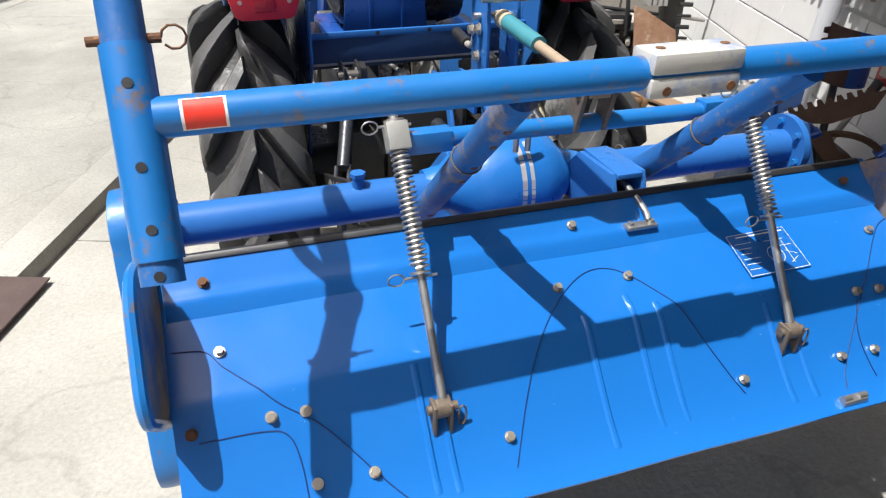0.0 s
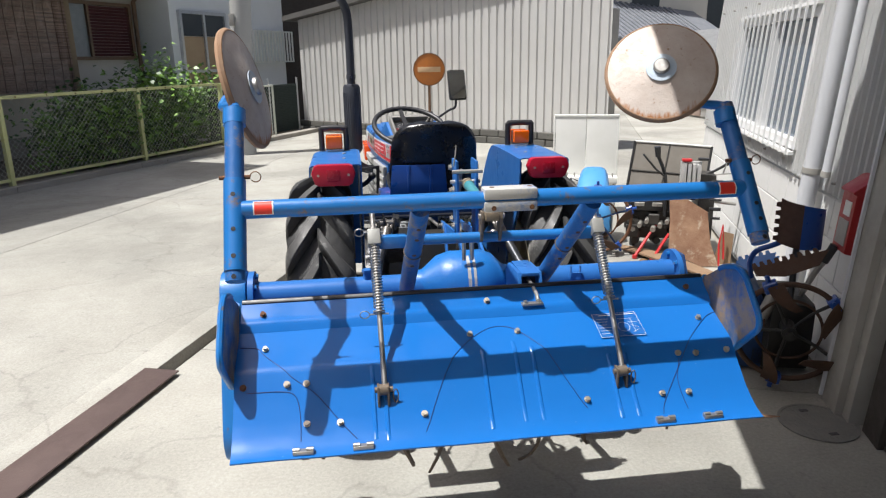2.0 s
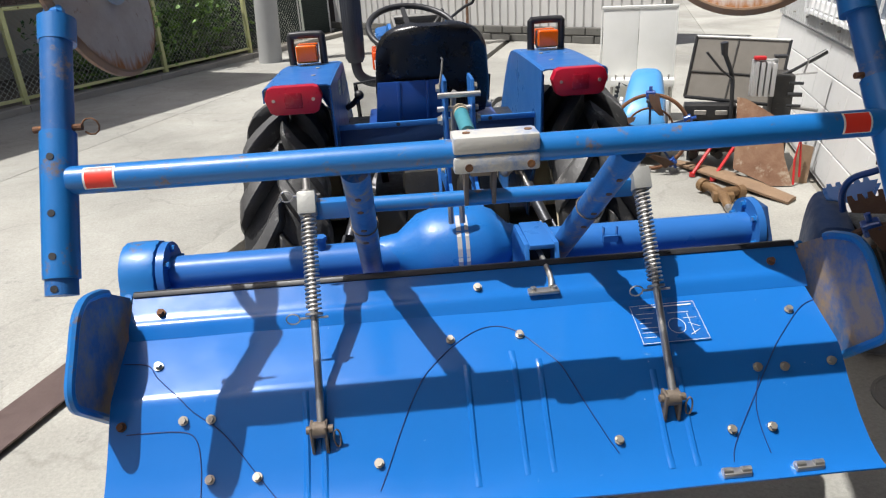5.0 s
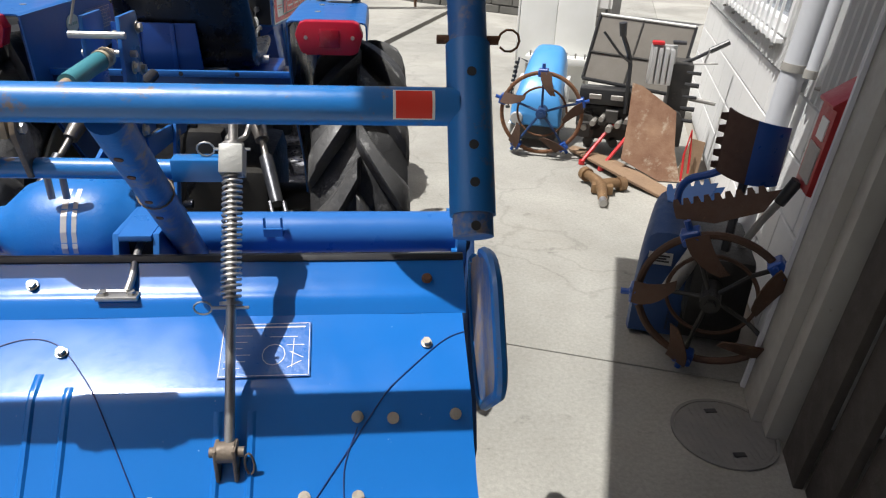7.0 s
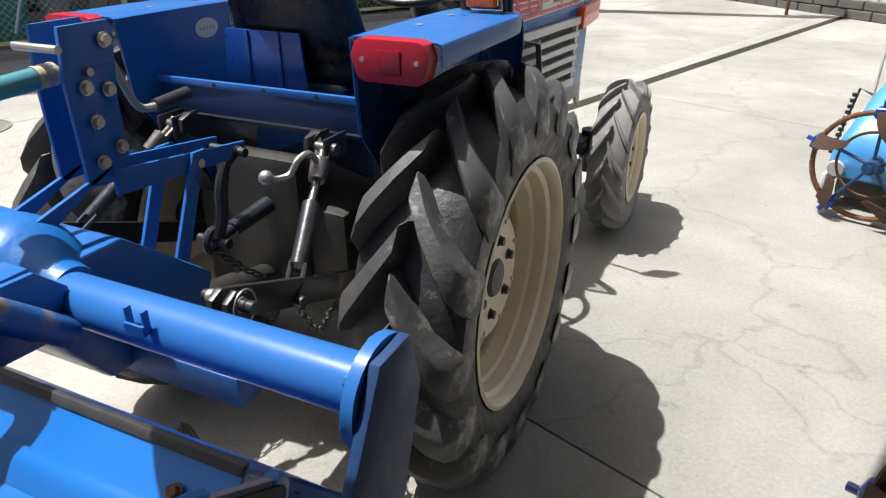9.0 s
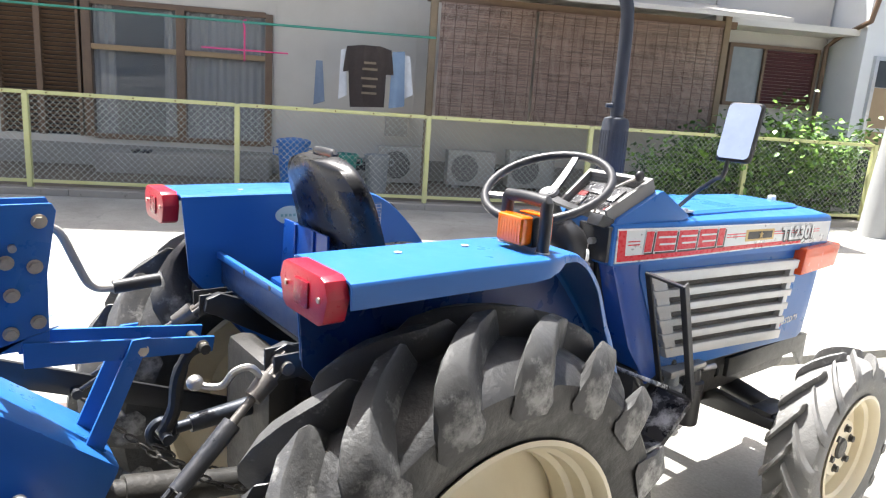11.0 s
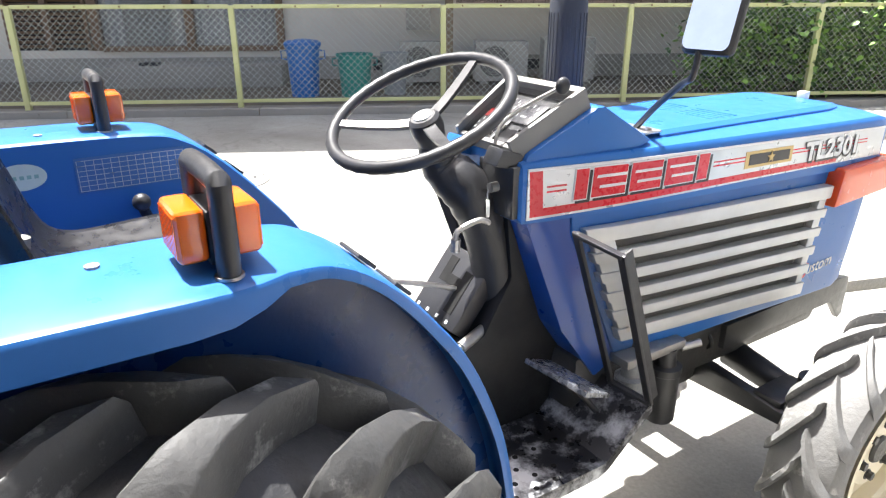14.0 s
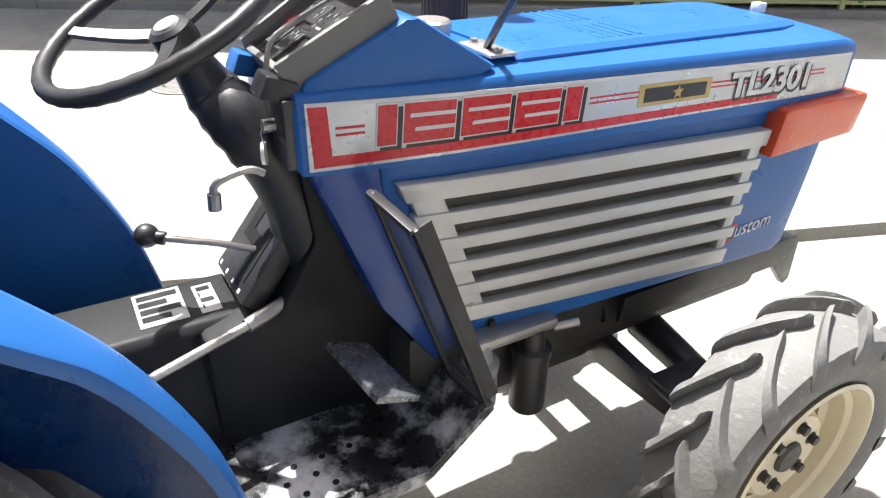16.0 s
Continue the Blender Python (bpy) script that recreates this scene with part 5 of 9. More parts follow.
# seat
seat = thing("seat", (0, 0, 0.95), "black padded bucket seat", "")
seat.parent = tractor
SEAT = mat("black_vinyl", (0.007, 0.007, 0.008), 0.3, 0, (0.011, 0.011, 0.012), 7, 0.6, bump=0.06, bump_scale=180)
bm = bm_new()
rows = []
prof = [(0.29, 0.955, 0.165), (0.31, 0.972, 0.17), (0.25, 0.982, 0.18), (0.12, 0.975, 0.185), (0.045, 0.975, 0.182), (0.0, 0.995, 0.18), (-0.025, 1.04, 0.182), (-0.045, 1.11, 0.176), (-0.064, 1.17, 0.170), (-0.079, 1.212, 0.150), (-0.087, 1.238, 0.112), (-0.09, 1.25, 0.06)]
prof = [Vector(p) for p in prof]
prof = smooth_path(prof, 3)
for i, (y, z, w) in enumerate(prof):
    a, b = prof[max(i - 1, 0)], prof[min(i + 1, len(prof) - 1)]
    t = Vector((0, b.x - a.x, b.y - a.y)).normalized()
    n = Vector((0, t.z, -t.y))
    if n.z < 0 and abs(n.z) > 0.3 or n.y < 0 and abs(n.z) <= 0.3:
        n = -n
    th = 0.046 if i < len(prof) // 2 else 0.032
    row = []
    for f, d in ((-1.0, -0.62), (-1.012, -0.45), (-1.005, -0.2), (-0.97, -0.04), (-0.90, 0.0), (-0.6, 0.0), (-0.2, 0.0), (0.2, 0.0), (0.6, 0.0), (0.90, 0.0), (0.97, -0.04), (1.005, -0.2), (1.012, -0.45), (1.0, -0.62)):
        row.append(Vector((f * w, y, z)) + n * (0.02 * min(1, abs(f)) ** 3 + d * th))
    for f in (0.95, 0.6, 0, -0.6, -0.95):
        row.append(Vector((f * w, y, z)) + n * (0.02 * abs(f) ** 3 - th))
    rows.append([bm.verts.new(v) for v in row])
for p, q in zip(rows, rows[1:]):
    for k in range(len(p)):
        bm.faces.new((p[k], p[(k + 1) % len(p)], q[(k + 1) % len(p)], q[k]))
bm.faces.new(rows[0]), bm.faces.new(rows[-1][::-1])
bmesh.ops.recalc_face_normals(bm, faces=bm.faces[:])
part("cushion", bm, SEAT, seat, angle=50)
bm = bm_new()
box(bm, (-0.10, -0.02, 0.93), (0.10, 0.26, 0.955), bevel=0.01)
rod(bm, (0.12, 0.06, 0.965), (0.20, 0.075, 0.96), 0.012, seg=10)
rod(bm, (0.0, -0.06, 0.90), (0.0, -0.03, 1.05), 0.014, seg=10)
part("seat_base", bm, STEEL, seat)

# seat platform between the fenders; navy sheet stands for shade below the lip
bm = bm_new()
box(bm, (-0.299, -0.192, 0.90), (0.299, -0.186, 0.978), bevel=0.002)
part("seat_platform", bm, NAVY, tractor, "blue sheet platform behind the seat, darkened for shade")
bm = bm_new()
box(bm, (-0.299, -0.186, 0.885), (0.299, 0.32, 0.892))
part("platform_floor", bm, BLACK_METAL, tractor)
bm = bm_new()
box(bm, (-0.22, -0.10, 0.892), (0.22, 0.28, 0.928), bevel=0.01)
part("platform_step", bm, BLUE_DARK, tractor)
# riser's blue is darkened to put shade under the seat
bm = bm_new()
prism(bm, [(-0.19, 0.94), (0.05, 0.94), (0.04, 1.08), (-0.175, 1.08)], "y", -0.084, -0.077, bevel=0.002)
for x in (-0.11, -0.02):
    box(bm, (x - 0.006, -0.09, 0.95), (x + 0.006, -0.082, 1.08), bevel=0.002)
part("seat_bracket", bm, BLUE_DARK, tractor, "pressed blue seat riser, darkened as if in shade")
bm = bm_new()
box(bm, (-0.299, -0.204, 0.966), (0.299, -0.192, 0.982), bevel=0.002)
part("platform_lip", bm, BLUE, tractor)
for x in (-0.12, 0.02, 0.16):
    bm = bm_new()
    rod(bm, (x, -0.2047, 0.974), (x, -0.2039, 0.974), 0.006, seg=10)
    part("slot", bm, BLACK, tractor)
# lever on the far fender, sticker plates
bm = bm_new()
sweep(bm, smooth_path([(-0.299, 0.185, 0.955), (-0.272, 0.178, 0.972), (-0.252, 0.172, 0.995)], 4), 0.010, 10)
bmesh.ops.create_uvsphere(bm, u_segments=14, v_segments=10, radius=0.017, matrix=Matrix.Translation((-0.250, 0.171, 1.0)))
part("position_lever", bm, BLACK, tractor)
bm = bm_new()
lathe(bm, [(-0.2995, 0.001), (-0.2995, 0.030), (-0.2985, 0.030), (-0.2985, 0.001)], 32, Matrix.Translation((0, -0.011, 1.063)) @ Matrix.Diagonal((1, 1.35, 0.8, 1)))
st = part("oval_sticker", bm, mat("pale_green_sticker", (0.6, 0.72, 0.66), 0.4, bump=0), tractor, "pale green oval sticker")
bm = bm_new()
for k in range(5):
    box(bm, (-0.2984, -0.037 + k * 0.0115, 1.059), (-0.298, -0.030 + k * 0.0115, 1.066))
part("sticker_bar", bm, mat("teal_ink", (0.25, 0.46, 0.4), 0.5, bump=0), st)
bm = bm_new()
box(bm, (-0.2995, 0.075, 1.02), (-0.2985, 0.27, 1.085))
pl = part("gear_chart", bm, mat("blue_silver_plate", (0.06, 0.17, 0.42), 0.35, 0.2, bump=0), tractor, "operation chart plate on the fender")
bm = bm_new()
for k in range(7):
    box(bm, (-0.2984, 0.078, 1.022 + k * 0.0095), (-0.298, 0.268, 1.0232 + k * 0.0095))
for k in range(14):
    box(bm, (-0.2984, 0.078 + k * 0.0145, 1.022), (-0.298, 0.0792 + k * 0.0145, 1.08))
part("chart_line", bm, SILVER_FILM, pl)

# beacons in their black hoops
for s in (1, -1):
    bc = thing("beacon", (s * 0.405, 0.142, 1.118), "amber turn lamp inside a black hoop", "")
    bc.parent = tractor
    cx, cy = s * 0.405, 0.142
    bm = bm_new()
    hoop = [(cx - 0.052, cy, 1.112), (cx - 0.052, cy, 1.203), (cx - 0.042, cy, 1.215), (cx + 0.042, cy, 1.215), (cx + 0.052, cy, 1.203), (cx + 0.052, cy, 1.112)]
    sweep(bm, smooth_path([Vector(p) for p in hoop], 3), 0.0122, 12)
    part("hoop", bm, BLACK, bc)
    bm = bm_new()
    box(bm, (cx - 0.034, cy - 0.012, 1.125), (cx + 0.034, cy + 0.012, 1.183), bevel=0.004)
    part("body", bm, BLACK, bc)
    for d in (-1, 1):
        bm = bm_new()
        y0, y1 = (cy - 0.042, cy - 0.012) if d < 0 else (cy + 0.012, cy + 0.042)
        box(bm, (cx - 0.0345, y0, 1.131), (cx + 0.0345, y1, 1.186), bevel=0.007, seg=3)
        lens = part("lens", bm, AMBER, bc)
        for k in range(9):
            bm = bm_new()
            box(bm, (cx - 0.030 + k * 0.0072, y0 - 0.0008 if d < 0 else y1 - 0.002, 1.137), (cx - 0.027 + k * 0.0072, y0 + 0.002 if d < 0 else y1 + 0.0008, 1.180))
            part("lens_rib", bm, AMBER, lens)
    for x in (-0.052, 0.052):
        bm = bm_new()
        rod(bm, (cx + x, cy, 1.1185), (cx + x, cy, 1.1215), 0.0145, seg=14)
        part("ferrule", bm, STEEL, bc)
    # rubber patches on the fender's front slope
    for y, z in ((0.325, 1.062), (0.375, 1.012)):
        bm = bm_new()
        box(bm, (-0.028, -0.016, 0.002), (0.028, 0.016, 0.0075), m=Matrix.Translation((s * 0.355, y, z)) @ pose(0, 0, 0, -43), bevel=0.002)
        part("rubber_pad", bm, BLACK, tractor)
    for y in (-0.12, 0.03):
        bm = bm_new()
        rod(bm, (s * 0.365, y, 1.1205), (s * 0.365, y, 1.1235), 0.0075, seg=12)
        part("plug", bm, GREY_STEEL, tractor)

# clutch housing, tunnel, floor
# black of oily castings, also used for shade in the lever bracket
OIL_SHADE_BLACK = mat("oily_shade_black", (0.012, 0.012, 0.012), 0.5, 0, (0.03, 0.027, 0.022), 9, 0.8, (0.09, 0.075, 0.055), 26, 0.2, 0.2, 80)
HAZY = mat("hazy_clear_plastic", (0.10, 0.105, 0.11), 0.18, 0, (0.14, 0.145, 0.15), 12, 0.6, bump=0.02, bump_scale=30, alpha=0.58)
# pale patches are scuffs and also sunlight painted onto the dark floor
SCUFFED_SUNLIT = mat("scuffed_sunlit_footplate", (0.022, 0.022, 0.025), 0.32, 0.1, (0.013, 0.013, 0.015), 8, 0.8, (0.55, 0.555, 0.57), 6.0, 0.62, 0.05, 60)
bm = bm_new()
prism(bm, [(0.62, 0.42), (0.62, 0.655), (0.75, 0.68), (0.82, 0.80), (0.80, 0.96), (0.90, 0.96), (1.0, 0.60), (1.0, 0.42)], "x", -0.085, 0.06, bevel=0.012)
prism(bm, [(-0.155, 0.40), (-0.155, 0.655), (-0.14, 0.668), (0.0, 0.668), (0.014, 0.655), (0.05, 0.50), (0.06, 0.40)], "y", -0.12, 0.70, bevel=0.006)
part("tunnel", bm, FLAT_BLACK, tractor, "black transmission tunnel")
bm = bm_new()
box(bm, (-0.22, -0.22, 0.42), (0.22, 0.22, 0.72), bevel=0.04)
rod(bm, (-0.42, -0.005, 0.525), (0.42, -0.005, 0.525), 0.075, seg=24)
box(bm, (-0.12, -0.25, 0.46), (0.12, -0.18, 0.84), bevel=0.03)
part("rear_axle_case", bm, OIL_SHADE_BLACK, tractor)
GM = Matrix.Translation((-0.055, 0.752, 0.752)) @ pose(0, 0, 0, 52, 0, 0)
gate = thing("shift_gate", (0, 0.74, 0.72), "black gear gate with slot", "")
gate.parent = tractor
bm = bm_new()
box(bm, (-0.085, -0.085, -0.03), (0.08, 0.085, 0.012), m=GM, bevel=0.008)
part("gate_plate", bm, BLACK, gate)
# near-black bars on the plate stand for the shade inside the slot
bm = bm_new()
for lo, hi in (((0.02, -0.055, 0.0118), (0.048, 0.045, 0.0135)), ((-0.05, 0.0, 0.0118), (0.02, 0.024, 0.0135)), ((-0.05, 0.024, 0.0118), (-0.022, 0.062, 0.0135))):
    box(bm, lo, hi, m=GM)
part("gate_slot", bm, mat("slot_shadow", (0.003, 0.003, 0.003), 0.9, bump=0), gate)
bm = bm_new()
for k in range(4):
    box(bm, (-0.07 + k * 0.038, -0.076, 0.0118), (-0.062 + k * 0.038, -0.068, 0.013), m=GM)
part("gate_mark", bm, WHITE_FILM, gate)
bm = bm_new()
sweep(bm, [Vector((-0.03, 0.765, 0.752)), Vector((-0.055, 0.69, 0.775)), Vector((-0.09, 0.60, 0.792))], 0.0062, 10)
part("gear_lever", bm, STEEL, gate)
bm = bm_new()
bmesh.ops.create_uvsphere(bm, u_segments=18, v_segments=12, radius=0.021, matrix=Matrix.Translation((-0.102, 0.581, 0.796)))
rod(bm, (-0.087, 0.607, 0.791), (-0.096, 0.59, 0.794), 0.012, seg=12)
part("gear_knob", bm, BLACK, gate)
for x0, x1, y0, y1 in ((-0.13, -0.02, 0.535, 0.615), (-0.115, -0.02, 0.635, 0.67)):
    bm = bm_new()
    box(bm, (x0, y0, 0.6682), (x1, y1, 0.6692))
    stp = part("tunnel_sticker", bm, SILVER_FILM, tractor, "silver instruction sticker on the tunnel")
    bm = bm_new()
    for k in range(4):
        box(bm, (x0 + 0.008 + k * (x1 - x0 - 0.016) / 4, y0 + 0.006, 0.6693), (x0 + 0.006 + (k + 0.8) * (x1 - x0 - 0.016) / 4, y1 - 0.006 - 0.02 * (k % 2), 0.6697))
    part("sticker_bar", bm, BLACK_FILM, stp)
bm = bm_new()
rod(bm, (0.11, 0.50, 0.655), (0.056, 0.704, 0.676), 0.0085, seg=12)
rod(bm, (0.06, 0.69, 0.674), (0.03, 0.79, 0.69), 0.013, seg=12)
part("brake_rod", bm, STEEL, tractor)
bm = bm_new()
sweep(bm, smooth_path([(0.075, 0.745, 0.945), (0.075, 0.72, 0.955), (0.07, 0.675, 0.94), (0.07, 0.67, 0.915)], 4), 0.006, 8)
rod(bm, (0.07, 0.67, 0.925), (0.07, 0.668, 0.90), 0.010, seg=10)
part("hand_lever", bm, STEEL, tractor)
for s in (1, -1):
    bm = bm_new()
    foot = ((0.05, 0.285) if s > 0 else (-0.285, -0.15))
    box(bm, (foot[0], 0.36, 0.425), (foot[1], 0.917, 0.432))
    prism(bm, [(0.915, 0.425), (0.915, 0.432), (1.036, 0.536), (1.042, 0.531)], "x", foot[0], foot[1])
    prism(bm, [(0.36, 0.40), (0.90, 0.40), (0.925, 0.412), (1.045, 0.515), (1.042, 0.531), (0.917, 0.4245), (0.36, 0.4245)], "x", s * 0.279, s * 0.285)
    floor_ = part("footplate", bm, SCUFFED_SUNLIT, tractor, "perforated footplate, pale patches for scuffs and sunlight")
    # black discs laid on the plate stand for the shade in its holes
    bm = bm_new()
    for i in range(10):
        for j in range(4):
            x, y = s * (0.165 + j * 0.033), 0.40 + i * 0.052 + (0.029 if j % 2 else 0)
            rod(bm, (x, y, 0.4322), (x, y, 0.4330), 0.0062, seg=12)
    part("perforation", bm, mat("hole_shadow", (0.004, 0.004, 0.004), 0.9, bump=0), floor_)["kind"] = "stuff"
    # pedal
    bm = bm_new()
    box(bm, (-0.056, -0.082, -0.006), (0.056, 0.082, 0.006), m=Matrix.Translation((s * 0.222, 0.842, 0.636)) @ pose(0, 0, 0, 0, s * 8, -s * 84) @ pose(0, 0, 0, 0, -s * 32, 0) @ Matrix.Diagonal((0.75, 1, 1, 1)), bevel=0.003)
    pd = part("pedal", bm, mat("scraped_pedal_steel", (0.10, 0.105, 0.12), 0.28, 0.6, (0.26, 0.27, 0.29), 24, 0.6, (0.5, 0.5, 0.52), 30, 0.4, 0.2, 60), tractor, "scuffed steel pedal")
    bm = bm_new()
    rod(bm, (s * 0.20, 0.855, 0.63), (s * 0.20, 0.96, 0.50), 0.008, seg=10)
    part("pedal_arm", bm, BLACK_METAL, pd)
    # leg shield of clear plastic in a black frame
    shield = thing("leg_shield", (s * 0.25, 0.93, 0.54), "clear plastic leg shield in a black steel frame", "")
    shield.parent = tractor
    c4 = [Vector((s * 0.195, 0.865, 0.935)), Vector((s * 0.302, 0.878, 0.922)), Vector((s * 0.294, 1.018, 0.552)), Vector((s * 0.20, 1.00, 0.56))]
    bm = bm_new()
    for a, b in zip(c4, c4[1:] + c4[:1]):
        d = (b - a).normalized()
        q = d.to_track_quat("Y", "Z").to_matrix().to_4x4()
        box(bm, (-0.009, -0.004, -0.004), (0.009, (b - a).length + 0.004, 0.004), m=Matrix.Translation(a) @ q, bevel=0.002)
    a, b = c4[1], c4[2]
    d = (b - a).normalized()
    box(bm, (-0.002, 0, -0.002), (0.002, (b - a).length, 0.028), m=Matrix.Translation(a) @ d.to_track_quat("Y", "X").to_matrix().to_4x4() @ pose(0, 0, 0, 0, 90 if s > 0 else -90, 0))
    part("frame", bm, BLACK, shield)
    bm = bm_new()
    n = 6
    g = [[c4[0].lerp(c4[1], i / n).lerp(c4[3].lerp(c4[2], i / n), j / n) + Vector((0, 0.02 * math.sin(math.pi * i / n) * math.sin(math.pi * j / n), 0)) for j in range(n + 1)] for i in range(n + 1)]
    v = [[bm.verts.new(p) for p in r] for r in g]
    for i in range(n):
        for j in range(n):
            bm.faces.new((v[i][j], v[i + 1][j], v[i + 1][j + 1], v[i][j + 1]))
    part("clear_sheet", bm, HAZY, shield, "hazy clear plastic sheet")

# three-point linkage
for s in (1, -1):
    bm = bm_new()
    prism(bm, [(-0.13, 0.515), (-0.13, 0.57), (-0.70, 0.802), (-0.725, 0.792), (-0.73, 0.765), (-0.71, 0.745)], "x", s * 0.30 - 0.007, s * 0.30 + 0.007, bevel=0.003)
    part("lower_link", bm, BLACK_METAL, tractor, "black flat lower link arm")
    bm = bm_new()
    rod(bm, (s * 0.27, -0.692, 0.775), (s * 0.335, -0.692, 0.775), 0.013, seg=12)
    sweep(bm, [Vector((s * 0.34, -0.692 + 0.026 * math.cos(a), 0.772 + 0.03 * math.sin(a))) for a in [i * 2 * math.pi / 16 for i in range(16)]], 0.0018, 5, closed=True)
    part("link_pin", bm, STEEL, tractor)
    # lift arm and lift rod
    bm = bm_new()
    prism(bm, [(-0.02, 0.83), (-0.24, 0.915), (-0.272, 0.905), (-0.278, 0.875), (-0.25, 0.862), (-0.04, 0.74)], "x", s * 0.178 - 0.012, s * 0.178 + 0.012, bevel=0.004)
    for e in (-0.021, 0.021):
        box(bm, (s * 0.205 + e - 0.004, -0.285, 0.862), (s * 0.205 + e + 0.004, -0.205, 0.912), bevel=0.004)
    part("lift_arm", bm, BLACK_METAL, tractor)
    a, b = Vector((s * 0.208, -0.262, 0.887)), Vector((s * 0.296, -0.528, 0.688))
    bm = bm_new()
    rod(bm, a, a.lerp(b, 0.55), 0.0085, seg=12)
    for e in (-0.014, 0.014):
        rod(bm, a.lerp(b, -0.06) + Vector((e, 0, 0)), a.lerp(b, 0.16) + Vector((e, 0, 0)), 0.006, seg=8)
    rod(bm, a + Vector((-0.034, 0, 0)), a + Vector((0.034, 0, 0)), 0.0125, seg=14)
    rod(bm, a.lerp(b, 0.10), a.lerp(b, 0.24), 0.021, 0.017, seg=14)
    part("lift_rod", bm, mat("oily_steel", (0.2, 0.19, 0.18), 0.4, 0.6, (0.1, 0.09, 0.08), 25, 0.8, (0.14, 0.08, 0.05), 60, 0.25, 0.1, 150), tractor, "oily steel lift rod")
    bm = bm_new()
    rod(bm, a.lerp(b, 0.40), a.lerp(b, 0.80), 0.0175, 0.0155, seg=16)
    for e in (-0.016, 0.016):
        rod(bm, a.lerp(b, 0.78) + Vector((e, 0, 0)), b + Vector((e, 0, 0)), 0.0055, seg=8)
    rod(bm, b + Vector((-0.03, 0, 0)), b + Vector((0.03, 0, 0)), 0.011, seg=12)
    part("turnbuckle", bm, mat("oily_dark_steel", (0.04, 0.045, 0.055), 0.35, 0.5, (0.07, 0.07, 0.075), 20, 0.6), tractor)
    # check chain
    p0, p1 = Vector((s * 0.16, -0.22, 0.46)), Vector((s * 0.30, -0.52, 0.68))
    bm = bm_new()
    for k in range(14):
        t = (k + 0.5) / 14
        c = p0.lerp(p1, t) + Vector((0, 0, -0.06 * math.sin(math.pi * t)))
        d = (p1 - p0).normalized()
        sd = d.orthogonal().normalized()
        if k % 2:
            sd = d.cross(sd)
        sweep(bm, [c + d * 0.016 * math.cos(a) + sd * 0.008 * math.sin(a) for a in [i * 2 * math.pi / 10 for i in range(10)]], 0.003, 5, closed=True)
    part("check_chain", bm, GREASY, tractor)
# levelling crank on the near lift rod
bm = bm_new()
sweep(bm, smooth_path([(0.222, -0.300, 0.862), (0.216, -0.322, 0.893), (0.208, -0.350, 0.888), (0.198, -0.368, 0.862), (0.184, -0.390, 0.858), (0.175, -0.404, 0.863)], 5), 0.0068, 8)
bmesh.ops.create_uvsphere(bm, u_segments=14, v_segments=10, radius=0.015, matrix=Matrix.Translation((0.172, -0.409, 0.865)))
part("levelling_crank", bm, STEEL, tractor)
# drive shaft in its guard
bm = bm_new()
rod(bm, (0, -0.24, 0.53), (0, -0.62, 0.60), 0.03, seg=18)
rod(bm, (0, -0.36, 0.552), (0, -0.50, 0.578), 0.038, seg=18)
part("drive_shaft", bm, OIL_SHADE_BLACK, tractor)
# draft link under the lift arms, hung from the mast by a curved hook
bm = bm_new()
rod(bm, (0.03, -0.19, 0.728), (0.03, -0.375, 0.713), 0.021, 0.018, 18)
rod(bm, (0.03, -0.375, 0.713), (0.03, -0.405, 0.711), 0.012, seg=14)
sweep(bm, [Vector((0.03, -0.428 + 0.025 * math.cos(a), 0.709 + 0.025 * math.sin(a))) for a in [i * 2 * math.pi / 18 for i in range(18)]], 0.009, 8, closed=True)
rod(bm, (-0.01, -0.428, 0.709), (0.07, -0.428, 0.709), 0.011, seg=12)
part("draft_link", bm, mat("dark_blue_black_steel", (0.02, 0.026, 0.036), 0.38, 0.3, (0.04, 0.045, 0.055), 18, 0.7, (0.12, 0.1, 0.08), 40, 0.2, 0.1, 120), tractor)
bm = bm_new()
sweep(bm, smooth_path([(0.06, -0.355, 0.888), (0.055, -0.385, 0.872), (0.046, -0.402, 0.82), (0.042, -0.408, 0.76), (0.04, -0.428, 0.716)], 5), [0.011] * 8 + [0.014] * 13, 10)
rod(bm, (-0.03, -0.36, 0.888), (0.085, -0.36, 0.888), 0.010, seg=12)
part("hook_link", bm, OIL_SHADE_BLACK, tractor)
bm = bm_new()
for k in range(15):
    t = (k + 0.5) / 15
    c = Vector((0.05, -0.45, 0.70)).lerp(Vector((0.10, -0.20, 0.56)), t) + Vector((0, 0, -0.05 * math.sin(math.pi * t)))
    d = Vector((0.05, 0.25, -0.14)).normalized()
    sd = d.orthogonal().normalized()
    sd = d.cross(sd) if k % 2 else sd
    sweep(bm, [c + d * 0.014 * math.cos(a) + sd * 0.007 * math.sin(a) for a in [i * 2 * math.pi / 10 for i in range(10)]], 0.0026, 5, closed=True)
part("hanging_chain", bm, GREASY, tractor)

# ---- rotary tiller on the three-point hitch ----
tiller = thing("rotary_tiller", (0, -1.1, 0), "raised blue rotary tiller with hinged rear cover and spring rods", "tiller")
COVER = [(-1.045, 0.875), (-1.085, 0.842), (-1.10, 0.835), (-1.115, 0.812), (-1.235, 0.762), (-1.29, 0.698), (-1.325, 0.661), (-1.35, 0.639), (-1.372, 0.624), (-1.392, 0.615), (-1.402, 0.613)]
CX0, CX1 = -0.648, 0.652


